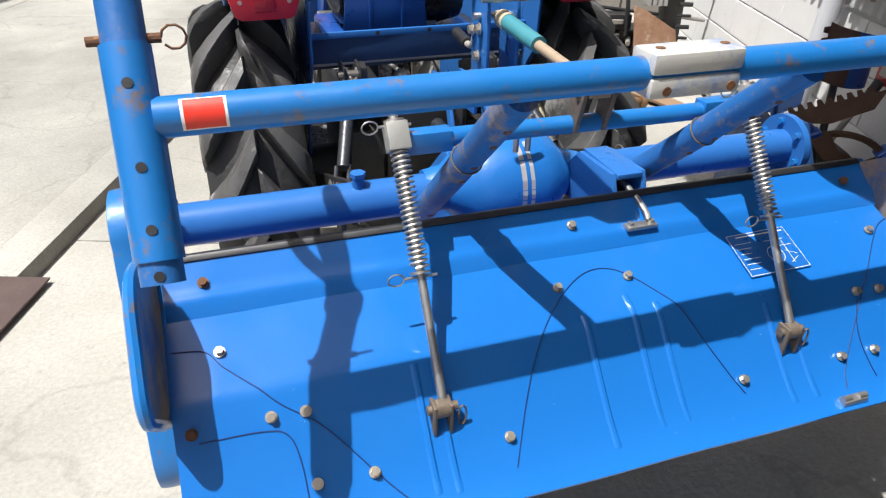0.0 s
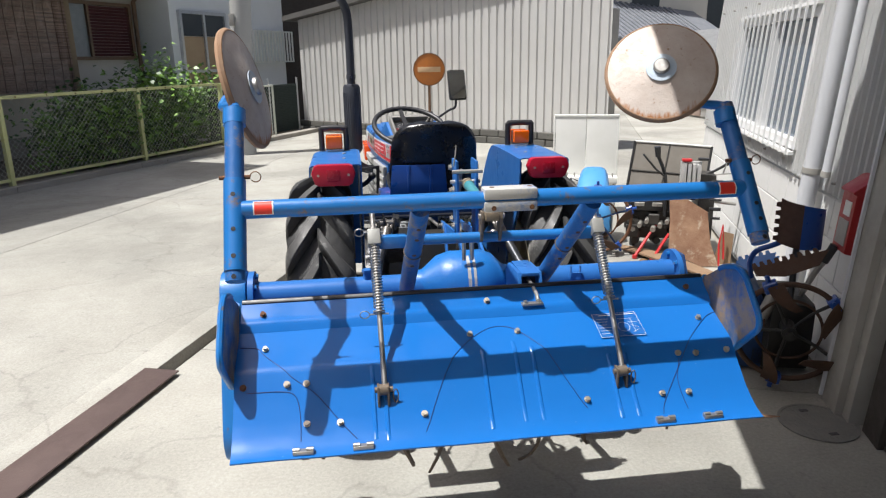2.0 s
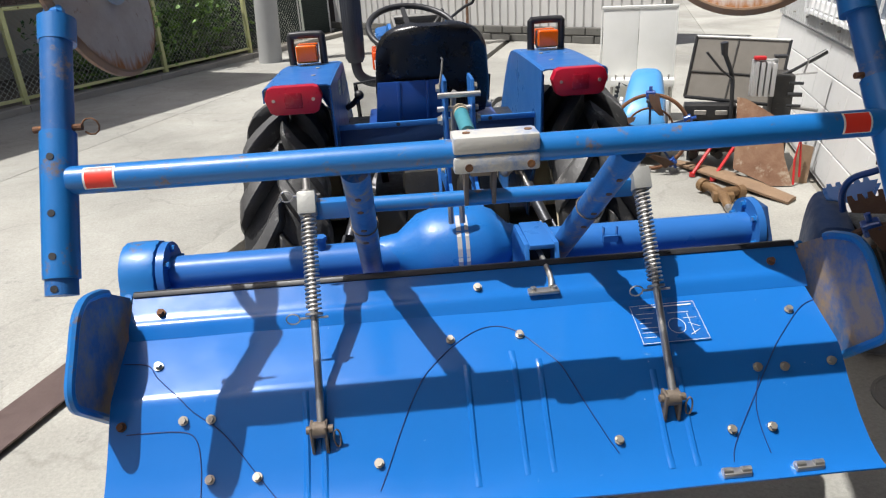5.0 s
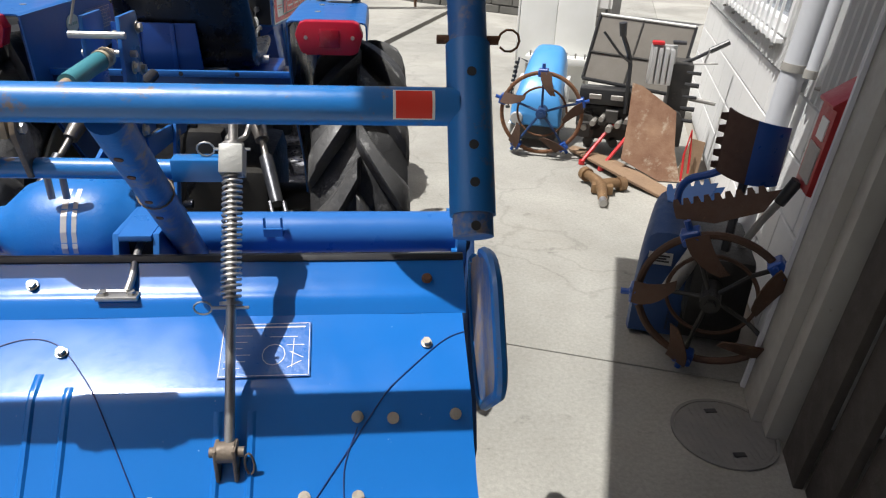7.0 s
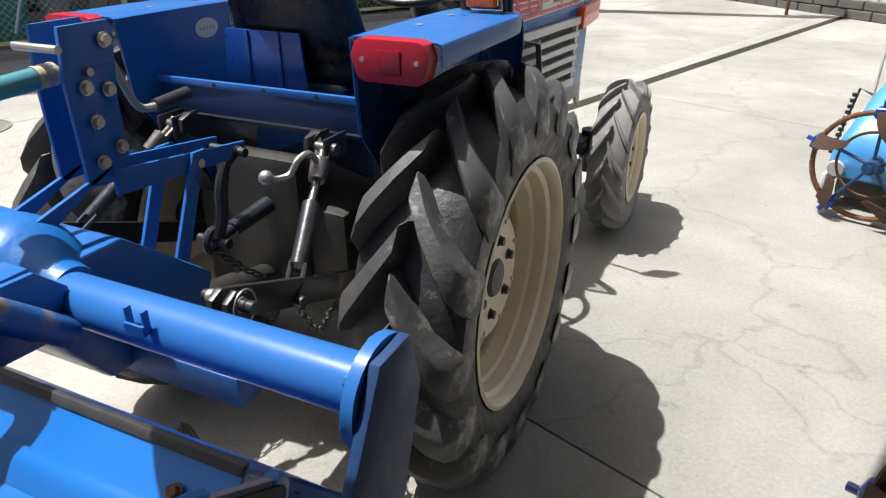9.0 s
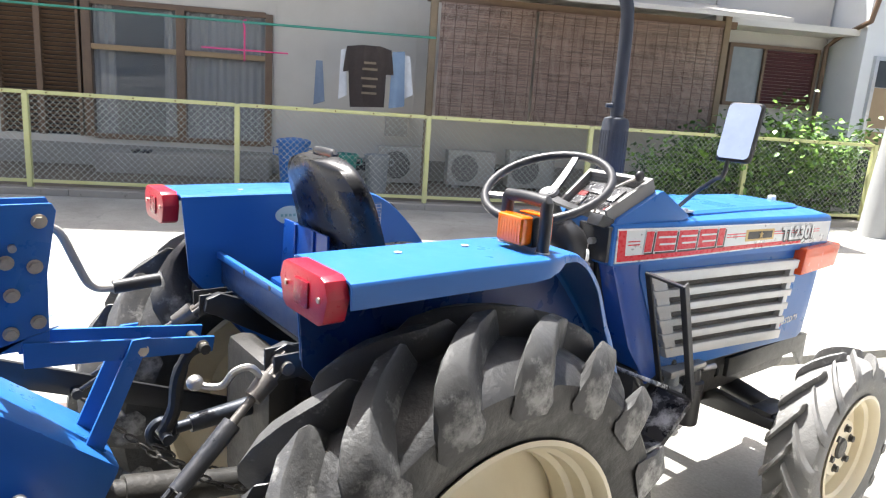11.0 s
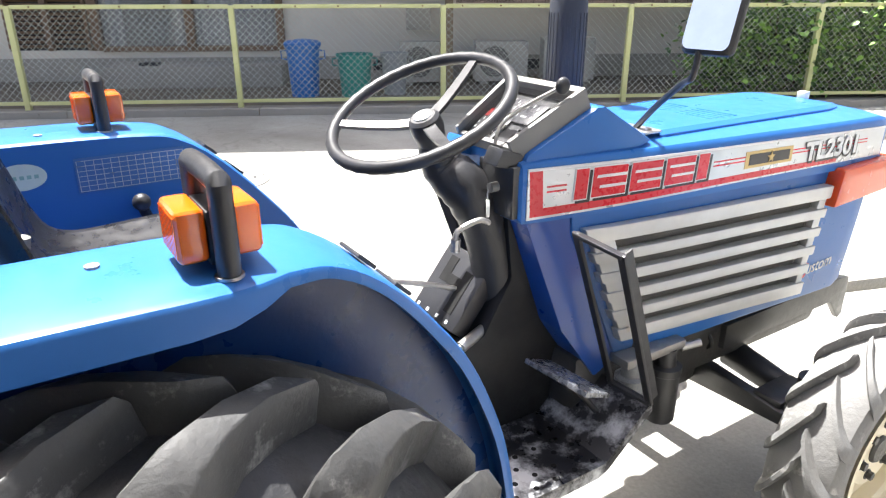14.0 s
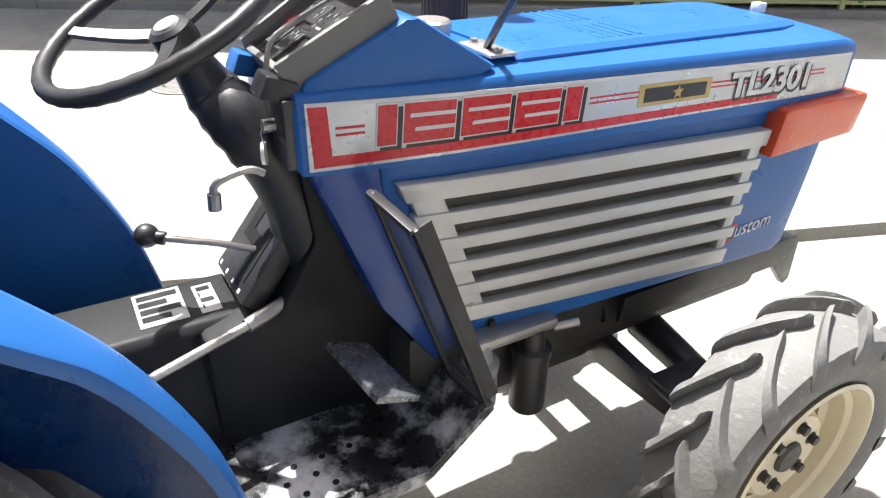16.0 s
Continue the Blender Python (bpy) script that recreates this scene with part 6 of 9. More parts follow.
def cover_z(y):
    for (y0, z0), (y1, z1) in zip(COVER, COVER[1:]):
        if y1 <= y <= y0:
            return z0 + (z1 - z0) * (y - y0) / (y1 - y0)
    return COVER[-1][1]


def cover_n(y):
    for (y0, z0), (y1, z1) in zip(COVER, COVER[1:]):
        if y1 <= y <= y0:
            return Vector((0, z1 - z0, y0 - y1)).normalized()
    return Vector((0, 0, 1))


def soft_profile(pts, n=3, r=0.012):
    """Corners of a folded sheet, rounded."""
    out = [Vector((*pts[0], 0))]
    for a, b, c in zip(pts, pts[1:], pts[2:]):
        a, b, c = Vector((*a, 0)), Vector((*b, 0)), Vector((*c, 0))
        p, q = b + (a - b).normalized() * min(r, (a - b).length * 0.4), b + (c - b).normalized() * min(r, (c - b).length * 0.4)
        for k in range(n + 1):
            t = k / n
            out.append((1 - t) ** 2 * p + 2 * t * (1 - t) * b + t * t * q)
    out.append(Vector((*pts[-1], 0)))
    return [(v.x, v.y) for v in out]


def sheet_along_x(name, prof, x0, x1, th, material, label="", flare=0.0, cuts=24):
    bm = bm_new()
    prof = soft_profile(prof)
    rows = []
    for i in range(cuts + 1):
        x = x0 + (x1 - x0) * i / cuts
        dent = 0.0025 * noise.noise(Vector((x * 6, 0, 0)))
        rows.append([bm.verts.new((x + flare * (k / len(prof)) * (1 if i == cuts else 0), y, z + dent * k / len(prof))) for k, (y, z) in enumerate(prof)])
    for a, b in zip(rows, rows[1:]):
        for k in range(len(prof) - 1):
            bm.faces.new((a[k], b[k], b[k + 1], a[k + 1]))
    bmesh.ops.recalc_face_normals(bm, faces=bm.faces[:])
    bmesh.ops.solidify(bm, geom=bm.faces[:], thickness=th)
    return part(name, bm, material, tiller, label)


COVER_BLUE = mat("scratched_blue_cover", (0.009, 0.128, 0.44), 0.22, 0, (0.011, 0.14, 0.465), 4, 0.8, (0.3, 0.42, 0.62), 55, 0.10, 0.03, 14, 0.15, 0.05)
COVER_BLUE.node_tree.nodes["Principled BSDF"].inputs["Specular IOR Level"].default_value = 0.35
sheet_along_x("top_cover", COVER[:4], CX0, CX1, 0.004, COVER_BLUE)
rear = sheet_along_x("rear_cover", [(-1.113, 0.813)] + COVER[4:], CX0 - 0.002, CX1 - 0.006, 0.004, COVER_BLUE, "pressed blue steel rear cover", 0.012)
bm = bm_new()
prism(bm, [(-1.040, 0.871), (-1.049, 0.868), (-1.053, 0.873), (-1.046, 0.8795), (-1.038, 0.879)], "x", CX0, CX1, bevel=0.002)
part("rubber_strip", bm, BLACK, tiller, "black rubber edge strip")
# front flank of the rotor hood, its blue darkened for shade under the tube
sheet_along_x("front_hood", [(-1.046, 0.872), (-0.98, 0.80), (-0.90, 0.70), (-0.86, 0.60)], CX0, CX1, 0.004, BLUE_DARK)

# pressed seams and ribs of the rear cover
SEAM = mat("dark_seam", (0.006, 0.03, 0.14), 0.5, 0, bump=0)


def on_cover(x, y, lift=0.001):
    return Vector((x, y, cover_z(y))) + cover_n(y) * lift


def seam(pts):
    bm = bm_new()
    curve = smooth_path([Vector((x, y, 0)) for x, y in pts], 6)
    sweep(bm, [on_cover(p.x, p.y, 0.0010) for p in curve], 0.0009, 6)
    part("pressed_seam", bm, SEAM, rear)


seam([(-0.194, -1.363), (-0.156, -1.297), (-0.119, -1.248), (-0.055, -1.185), (0.008, -1.149), (0.063, -1.156), (0.115, -1.207), (0.163, -1.27), (0.215, -1.343)])
seam([(-0.645, -1.161), (-0.60, -1.168), (-0.576, -1.196), (-0.518, -1.246), (-0.449, -1.284), (-0.36, -1.365)])
seam([(-0.62, -1.271), (-0.54, -1.272), (-0.505, -1.280), (-0.493, -1.31), (-0.491, -1.361)])
seam([(0.647, -1.147), (0.607, -1.166), (0.518, -1.246), (0.425, -1.337), (0.406, -1.369)])
seam([(0.488, -1.267), (0.47, -1.305), (0.474, -1.362)])


def rib(x, y0, y1, w=0.006, h=0.003):
    bm = bm_new()
    rows = []
    for k in range(13):
        y = y0 + (y1 - y0) * k / 12
        hh = h * math.sin(math.pi * (k + 0.3) / 12.6)
        rows.append([bm.verts.new(on_cover(x + dx, y, dz)) for dx, dz in ((-w, 0.0), (-w * 0.4, 0.001 + hh), (w * 0.4, 0.001 + hh), (w, 0.0))])
    for a, b in zip(rows, rows[1:]):
        for i in range(3):
            bm.faces.new((a[i], a[i + 1], b[i + 1], b[i]))
    part("pressed_rib", bm, COVER_BLUE, rear)


for x, y0, y1 in ((-0.03, -1.22, -1.37), (0.055, -1.20, -1.36), (0.10, -1.22, -1.36), (-0.315, -1.24, -1.37), (-0.285, -1.24, -1.375), (0.30, -1.25, -1.37), (0.345, -1.25, -1.37)):
    rib(x, y0, y1)

# bolts of the cover
for i, (x, y) in enumerate(((-0.591, -1.078), (-0.58, -1.173), (-0.524, -1.261), (-0.477, -1.262), (-0.477, -1.329), (-0.398, -1.331), (-0.053, -1.169), (0.075, -1.170), (-0.194, -1.328),
                            (0.219, -1.327), (0.418, -1.327), (0.489, -1.328), (0.488, -1.258), (0.537, -1.260), (0.624, -1.258), (0.588, -1.166), (0.010, -1.078), (0.593, -1.075), (-0.628, -1.262))):
    bm = bm_new()
    bolt(bm, on_cover(x, y, 0.002), cover_n(y), 0.0062, 0.007)
    part("bolt", bm, RUST if i in (0, 17, 18) else ZINC, tiller)

# hinge pieces on the lower edge
for x in (-0.485, -0.346, 0.402, 0.527):
    bm = bm_new()
    box(bm, (x - 0.024, -1.396, 0.615), (x + 0.024, -1.380, 0.625), bevel=0.002)
    for s in (-1, 1):
        rod(bm, (x + s * 0.016 - 0.008, -1.388, 0.626), (x + s * 0.016 + 0.008, -1.388, 0.626), 0.0055, seg=10)
    part("hinge", bm, STEEL, tiller)
bm = bm_new()
prism(bm, [(0.60, -1.386), (0.655, -1.386), (0.70, -1.405), (0.655, -1.402)], "z", 0.609, 0.612)
part("worn_corner", bm, RUST_PLATE, tiller, "bent rusty corner of the cover")

# printed instruction plate
bm = bm_new()
vs = [bm.verts.new(on_cover(x, y, 0.0032)) for x, y in ((0.291, -1.130), (0.418, -1.128), (0.421, -1.213), (0.293, -1.214))]
bm.faces.new(vs)
decal = part("instruction_plate", bm, mat("blue_plate_ground", (0.010, 0.125, 0.435), 0.3), tiller, "blue instruction sticker with white drawing")
bm = bm_new()


def strip(x0, y0, x1, y1, w):
    d = Vector((x1 - x0, y1 - y0, 0)).normalized()
    n = Vector((-d.y, d.x, 0)) * w * 0.19
    vs = [bm.verts.new(on_cover(p[0], p[1], 0.0040)) for p in ((x0 + n.x, y0 + n.y), (x1 + n.x, y1 + n.y), (x1 - n.x, y1 - n.y), (x0 - n.x, y0 - n.y))]
    bm.faces.new(vs)


for seg_ in ((0.293, -1.132, 0.416, -1.130), (0.416, -1.130, 0.419, -1.211), (0.419, -1.211, 0.295, -1.212), (0.295, -1.212, 0.293, -1.132)):
    strip(*seg_, 0.0022)
strip(0.31, -1.137, 0.41, -1.136, 0.006)
for k in range(6):
    strip(0.300, -1.150 - k * 0.010, 0.335 - 0.006 * (k % 3), -1.150 - k * 0.010, 0.0025)
for k in range(12):
    a0, a1 = 2 * math.pi * k / 12, 2 * math.pi * (k + 1) / 12
    strip(0.368 + 0.016 * math.cos(a0), -1.18 + 0.016 * math.sin(a0), 0.368 + 0.016 * math.cos(a1), -1.18 + 0.016 * math.sin(a1), 0.0028)
for seg_ in ((0.385, -1.165, 0.41, -1.165), (0.39, -1.175, 0.41, -1.185), (0.388, -1.2, 0.408, -1.19), (0.36, -1.152, 0.40, -1.152), (0.395, -1.155, 0.395, -1.2)):
    strip(*seg_, 0.0025)
part("white_print", bm, WHITE, decal)

# side guards
GUARD = [(-1.02, 0.855), (-1.13, 0.925), (-1.195, 0.945), (-1.235, 0.932), (-1.315, 0.845), (-1.318, 0.815), (-1.215, 0.712), (-1.185, 0.705), (-1.12, 0.74), (-1.05, 0.80)]
GUARD_IN = mat("scuffed_guard_face", (0.03, 0.13, 0.36), 0.5, 0, (0.08, 0.12, 0.22), 7, 0.8, (0.3, 0.22, 0.15), 9, 0.85, 0.12)
for s in (1, -1):
    x = 0.672 if s > 0 else -0.664
    guard = thing("side_guard", (x, -1.15, 0.8), "dark scuffed side guard with blue rolled edge", "")
    guard.parent = tiller
    guard.matrix_parent_inverse = world_of(tiller).inverted()
    bm = bm_new()
    prism(bm, GUARD, "x", x - 0.004, x + 0.004)
    part("plate", bm, GUARD_IN, guard)
    # black sheet added to darken the side turned away from the sun
    bm = bm_new()
    prism(bm, [(y * 0.94 - 0.069, z * 0.94 + 0.05) for y, z in GUARD], "x", x + s * 0.0045, x + s * 0.008)
    part("outer_face", bm, FLAT_BLACK, guard, "outer face blackened as the guard's shaded side")
    bm = bm_new()
    pts = soft_profile(GUARD + GUARD[:2], 3, 0.02)
    sweep(bm, [(x, y, z) for y, z in pts[1:-1]], 0.0085, 8)
    part("rolled_edge", bm, BLUE_WORN, guard)

# cross beam with its square clamp and red tapes
bm = bm_new()
rod(bm, (-0.585, -1.285, 1.1765), (0.605, -1.285, 1.1765), 0.0205, seg=28)
beam = part("cross_beam", bm, BLUE_WORN, tiller, "round blue cross beam")
CLAMP = mat("chipped_blue_steel", (0.02, 0.14, 0.44), 0.4, 0, (0.03, 0.16, 0.46), 6, 0.6, (0.5, 0.49, 0.46), 13, 1.05, 0.12, 60)
bm = bm_new()
for z0, z1 in ((1.150, 1.1755), (1.1785, 1.2045)):
    box(bm, (-0.042, -1.311, z0), (0.084, -1.259, z1), bevel=0.006)
part("clamp_sleeve", bm, CLAMP, beam, "chipped square clamp sleeve")
for x in (-0.02, 0.07):
    bm = bm_new()
    rod(bm, (x, -1.285, 1.2035), (x, -1.285, 1.2055), 0.006, seg=10)
    part("clamp_bolt", bm, RUST, beam)
    bm = bm_new()
    rod(bm, (x, -1.3105, 1.160), (x, -1.3125, 1.160), 0.006, seg=10)
    part("clamp_bolt", bm, RUST, beam)
for x0, x1 in ((-0.560, -0.516), (0.535, 0.579)):
    for r, d, m_, nm in ((0.0209, 0.0, WHITE, "tape_border"), (0.0213, 0.003, RED_REFLECTOR, "red_tape")):
        bm = bm_new()
        n = 12
        ra, rb = [], []
        for k in range(n + 1):
            a = radians(112 + (206 - 112) * k / n) if d == 0 else radians(117 + (201 - 117) * k / n)
            ra.append(bm.verts.new((x0 + d, -1.285 + r * math.cos(a), 1.1765 + r * math.sin(a))))
            rb.append(bm.verts.new((x1 - d, -1.285 + r * math.cos(a), 1.1765 + r * math.sin(a))))
        for k in range(n):
            bm.faces.new((ra[k], rb[k], rb[k + 1], ra[k + 1]))
        part(nm, bm, m_, beam)

# uprights at the beam's ends, leaning forward at the top
LEAN = Vector((0, 0.205, 0.36)).normalized()
LEAN_R = Vector((0, 0.205, 0.287)).normalized()
WORN = mat("worn_pipe_paint", (0.01, 0.12, 0.38), 0.42, 0, (0.03, 0.11, 0.3), 7, 0.8, (0.26, 0.2, 0.14), 18, 0.56, 0.12, 80)
for x, yb, lean, low in ((-0.602, -1.285, LEAN, 0.158), (0.618, -1.285, LEAN_R, 0.138)):
    post = thing("upright", (x, yb, 1.17), "blue leaning upright pipe with pin holes", "")
    post.parent = tiller
    post.matrix_parent_inverse = world_of(tiller).inverted()
    c = Vector((x, yb, 1.172))
    bm = bm_new()
    rod(bm, c - lean * (low - 0.023), c + lean * 0.075, 0.0245, seg=28)
    part("sleeve", bm, BLUE_WORN, post)
    bm = bm_new()
    rod(bm, c - lean * low, c - lean * (low - 0.023), 0.0215, seg=24)
    part("pipe_end", bm, WORN, post)
    bm = bm_new()
    rod(bm, c + lean * 0.075, c + lean * 0.24, 0.0215, seg=24)
    part("inner_pipe", bm, WORN, post, "worn inner pipe with bare metal patches")
    back = Vector((0, -lean.z, lean.y))
    for k, d in enumerate((0.008 - low, 0.053 - low, -0.045, 0.035)):
        bm = bm_new()
        r = 0.0215 if k == 0 else 0.0245
        p = c + lean * d + back * (r - 0.0015)
        rod(bm, p, p + back * 0.0022, 0.0052, seg=12)
        part("pin_hole", bm, BLACK, post)
    bm = bm_new()
    rod(bm, c + lean * 0.082 + Vector((-0.034, 0, 0)), c + lean * 0.082 + Vector((0.034, 0, 0)), 0.005, seg=10)
    p = c + lean * 0.082 + Vector((0.034, 0, 0))
    sweep(bm, [p + Vector((0.012 - 0.012 * math.cos(a), 0, 0.012 * math.sin(a))) for a in [i * math.pi / 5 for i in range(10)]], 0.0014, 5)
    part("lock_pin", bm, RUST, post)


# rusty gauge discs swung up on their brackets
def rust_rim(m, c, R):
    """Orange rust that has crept in ragged streaks from a disc's low edge towards its middle."""
    nt = m.node_tree
    bs = nt.nodes["Principled BSDF"]
    under = bs.inputs["Base Color"].links[0].from_socket
    geo = nt.nodes.new("ShaderNodeNewGeometry")
    off = nt.nodes.new("ShaderNodeVectorMath")
    off.operation = "SUBTRACT"
    off.inputs[1].default_value = c
    nt.links.new(geo.outputs["Position"], off.inputs[0])
    far = nt.nodes.new("ShaderNodeVectorMath")
    far.operation = "LENGTH"
    nt.links.new(off.outputs[0], far.inputs[0])
    xyz = nt.nodes.new("ShaderNodeSeparateXYZ")
    nt.links.new(off.outputs[0], xyz.inputs[0])
    stretch = nt.nodes.new("ShaderNodeVectorMath")
    stretch.operation = "MULTIPLY"
    stretch.inputs[1].default_value = (1, 1, 0.2)
    nt.links.new(off.outputs[0], stretch.inputs[0])
    streak = nt.nodes.new("ShaderNodeTexNoise")
    streak.inputs["Scale"].default_value, streak.inputs["Detail"].default_value = 120, 6
    nt.links.new(stretch.outputs[0], streak.inputs["Vector"])

    def sum_of(a, ka, b, kb):
        n = [nt.nodes.new("ShaderNodeMath") for _ in range(2)]
        n[0].operation, n[1].operation = "MULTIPLY", "MULTIPLY_ADD"
        nt.links.new(a, n[0].inputs[0])
        n[0].inputs[1].default_value = ka
        nt.links.new(b, n[1].inputs[0])
        n[1].inputs[1].default_value = kb
        nt.links.new(n[0].outputs[0], n[1].inputs[2])
        return n[1].outputs[0]

    low = sum_of(far.outputs["Value"], 1 / R, xyz.outputs["Z"], -0.28 / R)
    low = sum_of(low, 1.0, streak.outputs["Fac"], 0.45)
    edge = nt.nodes.new("ShaderNodeMapRange")
    edge.inputs["From Min"].default_value, edge.inputs["From Max"].default_value = 1.27, 1.42
    nt.links.new(low, edge.inputs["Value"])
    mix = nt.nodes.new("ShaderNodeMix")
    mix.data_type = "RGBA"
    mix.inputs[7].default_value = (0.36, 0.13, 0.025, 1)
    nt.links.new(edge.outputs["Result"], mix.inputs[0])
    nt.links.new(under, mix.inputs[6])
    nt.links.new(mix.outputs[2], bs.inputs["Base Color"])


def gauge_disc(c, normal, foot, label, R=0.142):
    d = thing("gauge_disc", c, label, "")
    d.parent = tiller
    d.matrix_parent_inverse = world_of(tiller).inverted()
    c, n = Vector(c), Vector(normal).normalized()
    turn = Matrix.Translation(c) @ n.to_track_quat("X", "Z").to_matrix().to_4x4()
    bm = bm_new()
    lathe(bm, [(0.012, 0.001), (0.012, R * 0.22), (0.008, R * 0.3), (0.003, R * 0.75), (-0.004, R * 0.96), (-0.012, R), (-0.018, R * 0.985), (-0.014, R * 0.9), (-0.006, R * 0.6), (0.002, 0.001)], 56, turn)
    face = mat("rust_streaked_disc", (0.60, 0.55, 0.50), 0.55, 0.1, (0.42, 0.33, 0.28), 16, 0.8, (0.27, 0.15, 0.08), 60, 0.34, 0.15, 70)
    rust_rim(face, c, R)
    part("disc", bm, face, d, "rust-streaked dished steel disc")
    bm = bm_new()
    lathe(bm, [(-0.0035, R * 0.945), (-0.0028, R * 0.952), (-0.0038, R * 0.972), (-0.0115, R * 1.005), (-0.019, R * 0.992), (-0.016, R * 0.95)], 56, turn, closed=True)
    part("rusty_rim", bm, mat("orange_rust_edge", (0.26, 0.13, 0.06), 0.8, 0.1, (0.36, 0.25, 0.17), 22, 0.9, (0.16, 0.07, 0.03), 40, 0.3, 0.25, 90), d, "orange rusted rim")
    bm = bm_new()
    lathe(bm, [(0.012, 0.001), (0.0125, R * 0.27), (0.0145, R * 0.27), (0.016, R * 0.16)], 32, turn)
    part("hub_ring", bm, mat("pale_blue_worn_ring", (0.36, 0.47, 0.6), 0.5, 0.1, (0.48, 0.52, 0.55), 20, 0.8), d)
    bm = bm_new()
    lathe(bm, [(0.014, 0.001), (0.014, R * 0.15), (0.024, R * 0.145), (0.027, R * 0.12), (0.027, 0.001)], 24, turn)
    part("hub_cap", bm, STEEL, d)
    bm = bm_new()
    foot = Vector(foot)
    sweep(bm, smooth_path([foot, foot + Vector((0, 0.01, 0.02)), (foot + c) / 2 - n * 0.05, c - n * 0.045, c - n * 0.01], 4), 0.012, 10)
    rod(bm, foot - LEAN * 0.025, foot + LEAN * 0.012, 0.026, seg=20)
    part("bracket", bm, BLUE_WORN, d)
    return d


gauge_disc((-0.581, -1.02, 1.43), (0.97, -0.14, 0.24), (-0.602, -1.165, 1.375), "rusty dished gauge disc on the upright", 0.151)
gauge_disc((0.468, -1.085, 1.457), (-0.33, -0.80, 0.50), (0.611, -1.165, 1.345), "rusty dished gauge disc on a blue bracket")

DIRTY = mat("dirty_brown_steel", (0.2, 0.165, 0.13), 0.6, 0.4, (0.12, 0.09, 0.065), 25, 0.8, (0.34, 0.3, 0.25), 50, 0.3, 0.2, 90)
# diagonal arms from the axle tube to the beam
for a, b in (((-0.199, -0.875, 0.80), (-0.186, -1.268, 1.158)), ((0.194, -0.885, 0.80), (0.232, -1.268, 1.158))):
    a, b = Vector(a), Vector(b)
    bm = bm_new()
    rod(bm, a, b, 0.0225, seg=22)
    arm = part("diagonal_arm", bm, WORN, tiller, "blue diagonal pipe with bolt holes")
    d = (b - a).normalized()
    back = Vector((0, -d.z, d.y)) if d.y < 0 else Vector((0, d.z, -d.y))
    back = Vector((0, -1, 0)) - d * d.dot(Vector((0, -1, 0)))
    back.normalize()
    for t in (0.12, 0.5, 0.62, 0.78, 0.88):
        bm = bm_new()
        p = a.lerp(b, t) + back * 0.0212
        rod(bm, p, p + back * 0.002, 0.0052, seg=10)
        part("bolt_hole", bm, RUST, arm)
    bm = bm_new()
    p = a.lerp(b, 0.58)
    ring = [p + (back * math.cos(t) + d.cross(back) * math.sin(t)) * 0.0245 for t in [i * 2 * math.pi / 16 for i in range(16)]]
    sweep(bm, ring, 0.0014, 6, closed=True)
    part("wire_ring", bm, DIRTY, arm)

# spring rods
LX, RX = -0.291, 0.317
bm = bm_new()
rod(bm, (LX + 0.07, -1.066, 1.030), (RX - 0.07, -1.066, 1.026), 0.0145, seg=20)
for x0, x1 in ((LX + 0.012, LX + 0.085), (RX - 0.085, RX - 0.012)):
    box(bm, (x0, -1.081, 1.012), (x1, -1.051, 1.045), bevel=0.003)
part("spring_bar", bm, BLUE_WORN, tiller)
for x, label in ((LX, "bare steel spring rod with coil spring"), (RX, "greasy spring rod with coil spring")):
    rodset = thing("spring_rod", (x, -1.066, 1.03), label, "")
    rodset.parent = tiller
    rodset.matrix_parent_inverse = world_of(tiller).inverted()
    top, bot = Vector((x - 0.001, -1.034, 1.105)), Vector((x + 0.004, -1.292, 0.728))
    d = (bot - top).normalized()
    mid = top.lerp(bot, 0.165)
    bm = bm_new()
    rod(bm, top, bot, 0.0068, seg=14)
    part("rod", bm, STEEL, rodset)
    bm = bm_new()
    q = d.to_track_quat("Z", "X").to_matrix().to_4x4()
    box(bm, (-0.0165, -0.0165, -0.021), (0.0165, 0.0165, 0.021), m=Matrix.Translation(mid) @ q, bevel=0.003)
    part("swivel_block", bm, mat("dull_grey_steel", (0.36, 0.36, 0.34), 0.5, 0.4, (0.3, 0.3, 0.28), 20, 0.6), rodset)
    p0, p1 = top.lerp(bot, 0.20), top.lerp(bot, 0.585)
    side = d.orthogonal().normalized()
    other = d.cross(side)
    turns, n = 23, 12
    pts = [p0.lerp(p1, k / (turns * n)) + (side * math.cos(2 * math.pi * k / n) + other * math.sin(2 * math.pi * k / n)) * 0.0125 for k in range(turns * n + 1)]
    bm = bm_new()
    sweep(bm, pts, 0.0022, 5)
    part("coil_spring", bm, STEEL, rodset)
    for t in (0.115, 0.60):
        bm = bm_new()
        p = top.lerp(bot, t)
        rod(bm, p - d * 0.002, p + d * 0.002, 0.0155, seg=16)
        rod(bm, p + d * 0.006 + Vector((-0.026, 0, 0)), p + d * 0.006 + Vector((0.024, 0, 0)), 0.0022, seg=6)
        sweep(bm, [p + d * 0.006 + Vector((-0.037 + 0.012 * math.cos(a), 0, 0.010 * math.sin(a))) for a in [i * 2 * math.pi / 12 for i in range(12)]], 0.0014, 5, closed=True)
        part("washer_pin", bm, STEEL, rodset)
    bm = bm_new()
    foot = on_cover(x, -1.30, 0.001)
    nrm = cover_n(-1.30)
    for s in (-1, 1):
        box(bm, (x + s * 0.012 - 0.003, -1.313, foot.z - 0.012), (x + s * 0.012 + 0.003, -1.286, foot.z + 0.042), bevel=0.003)
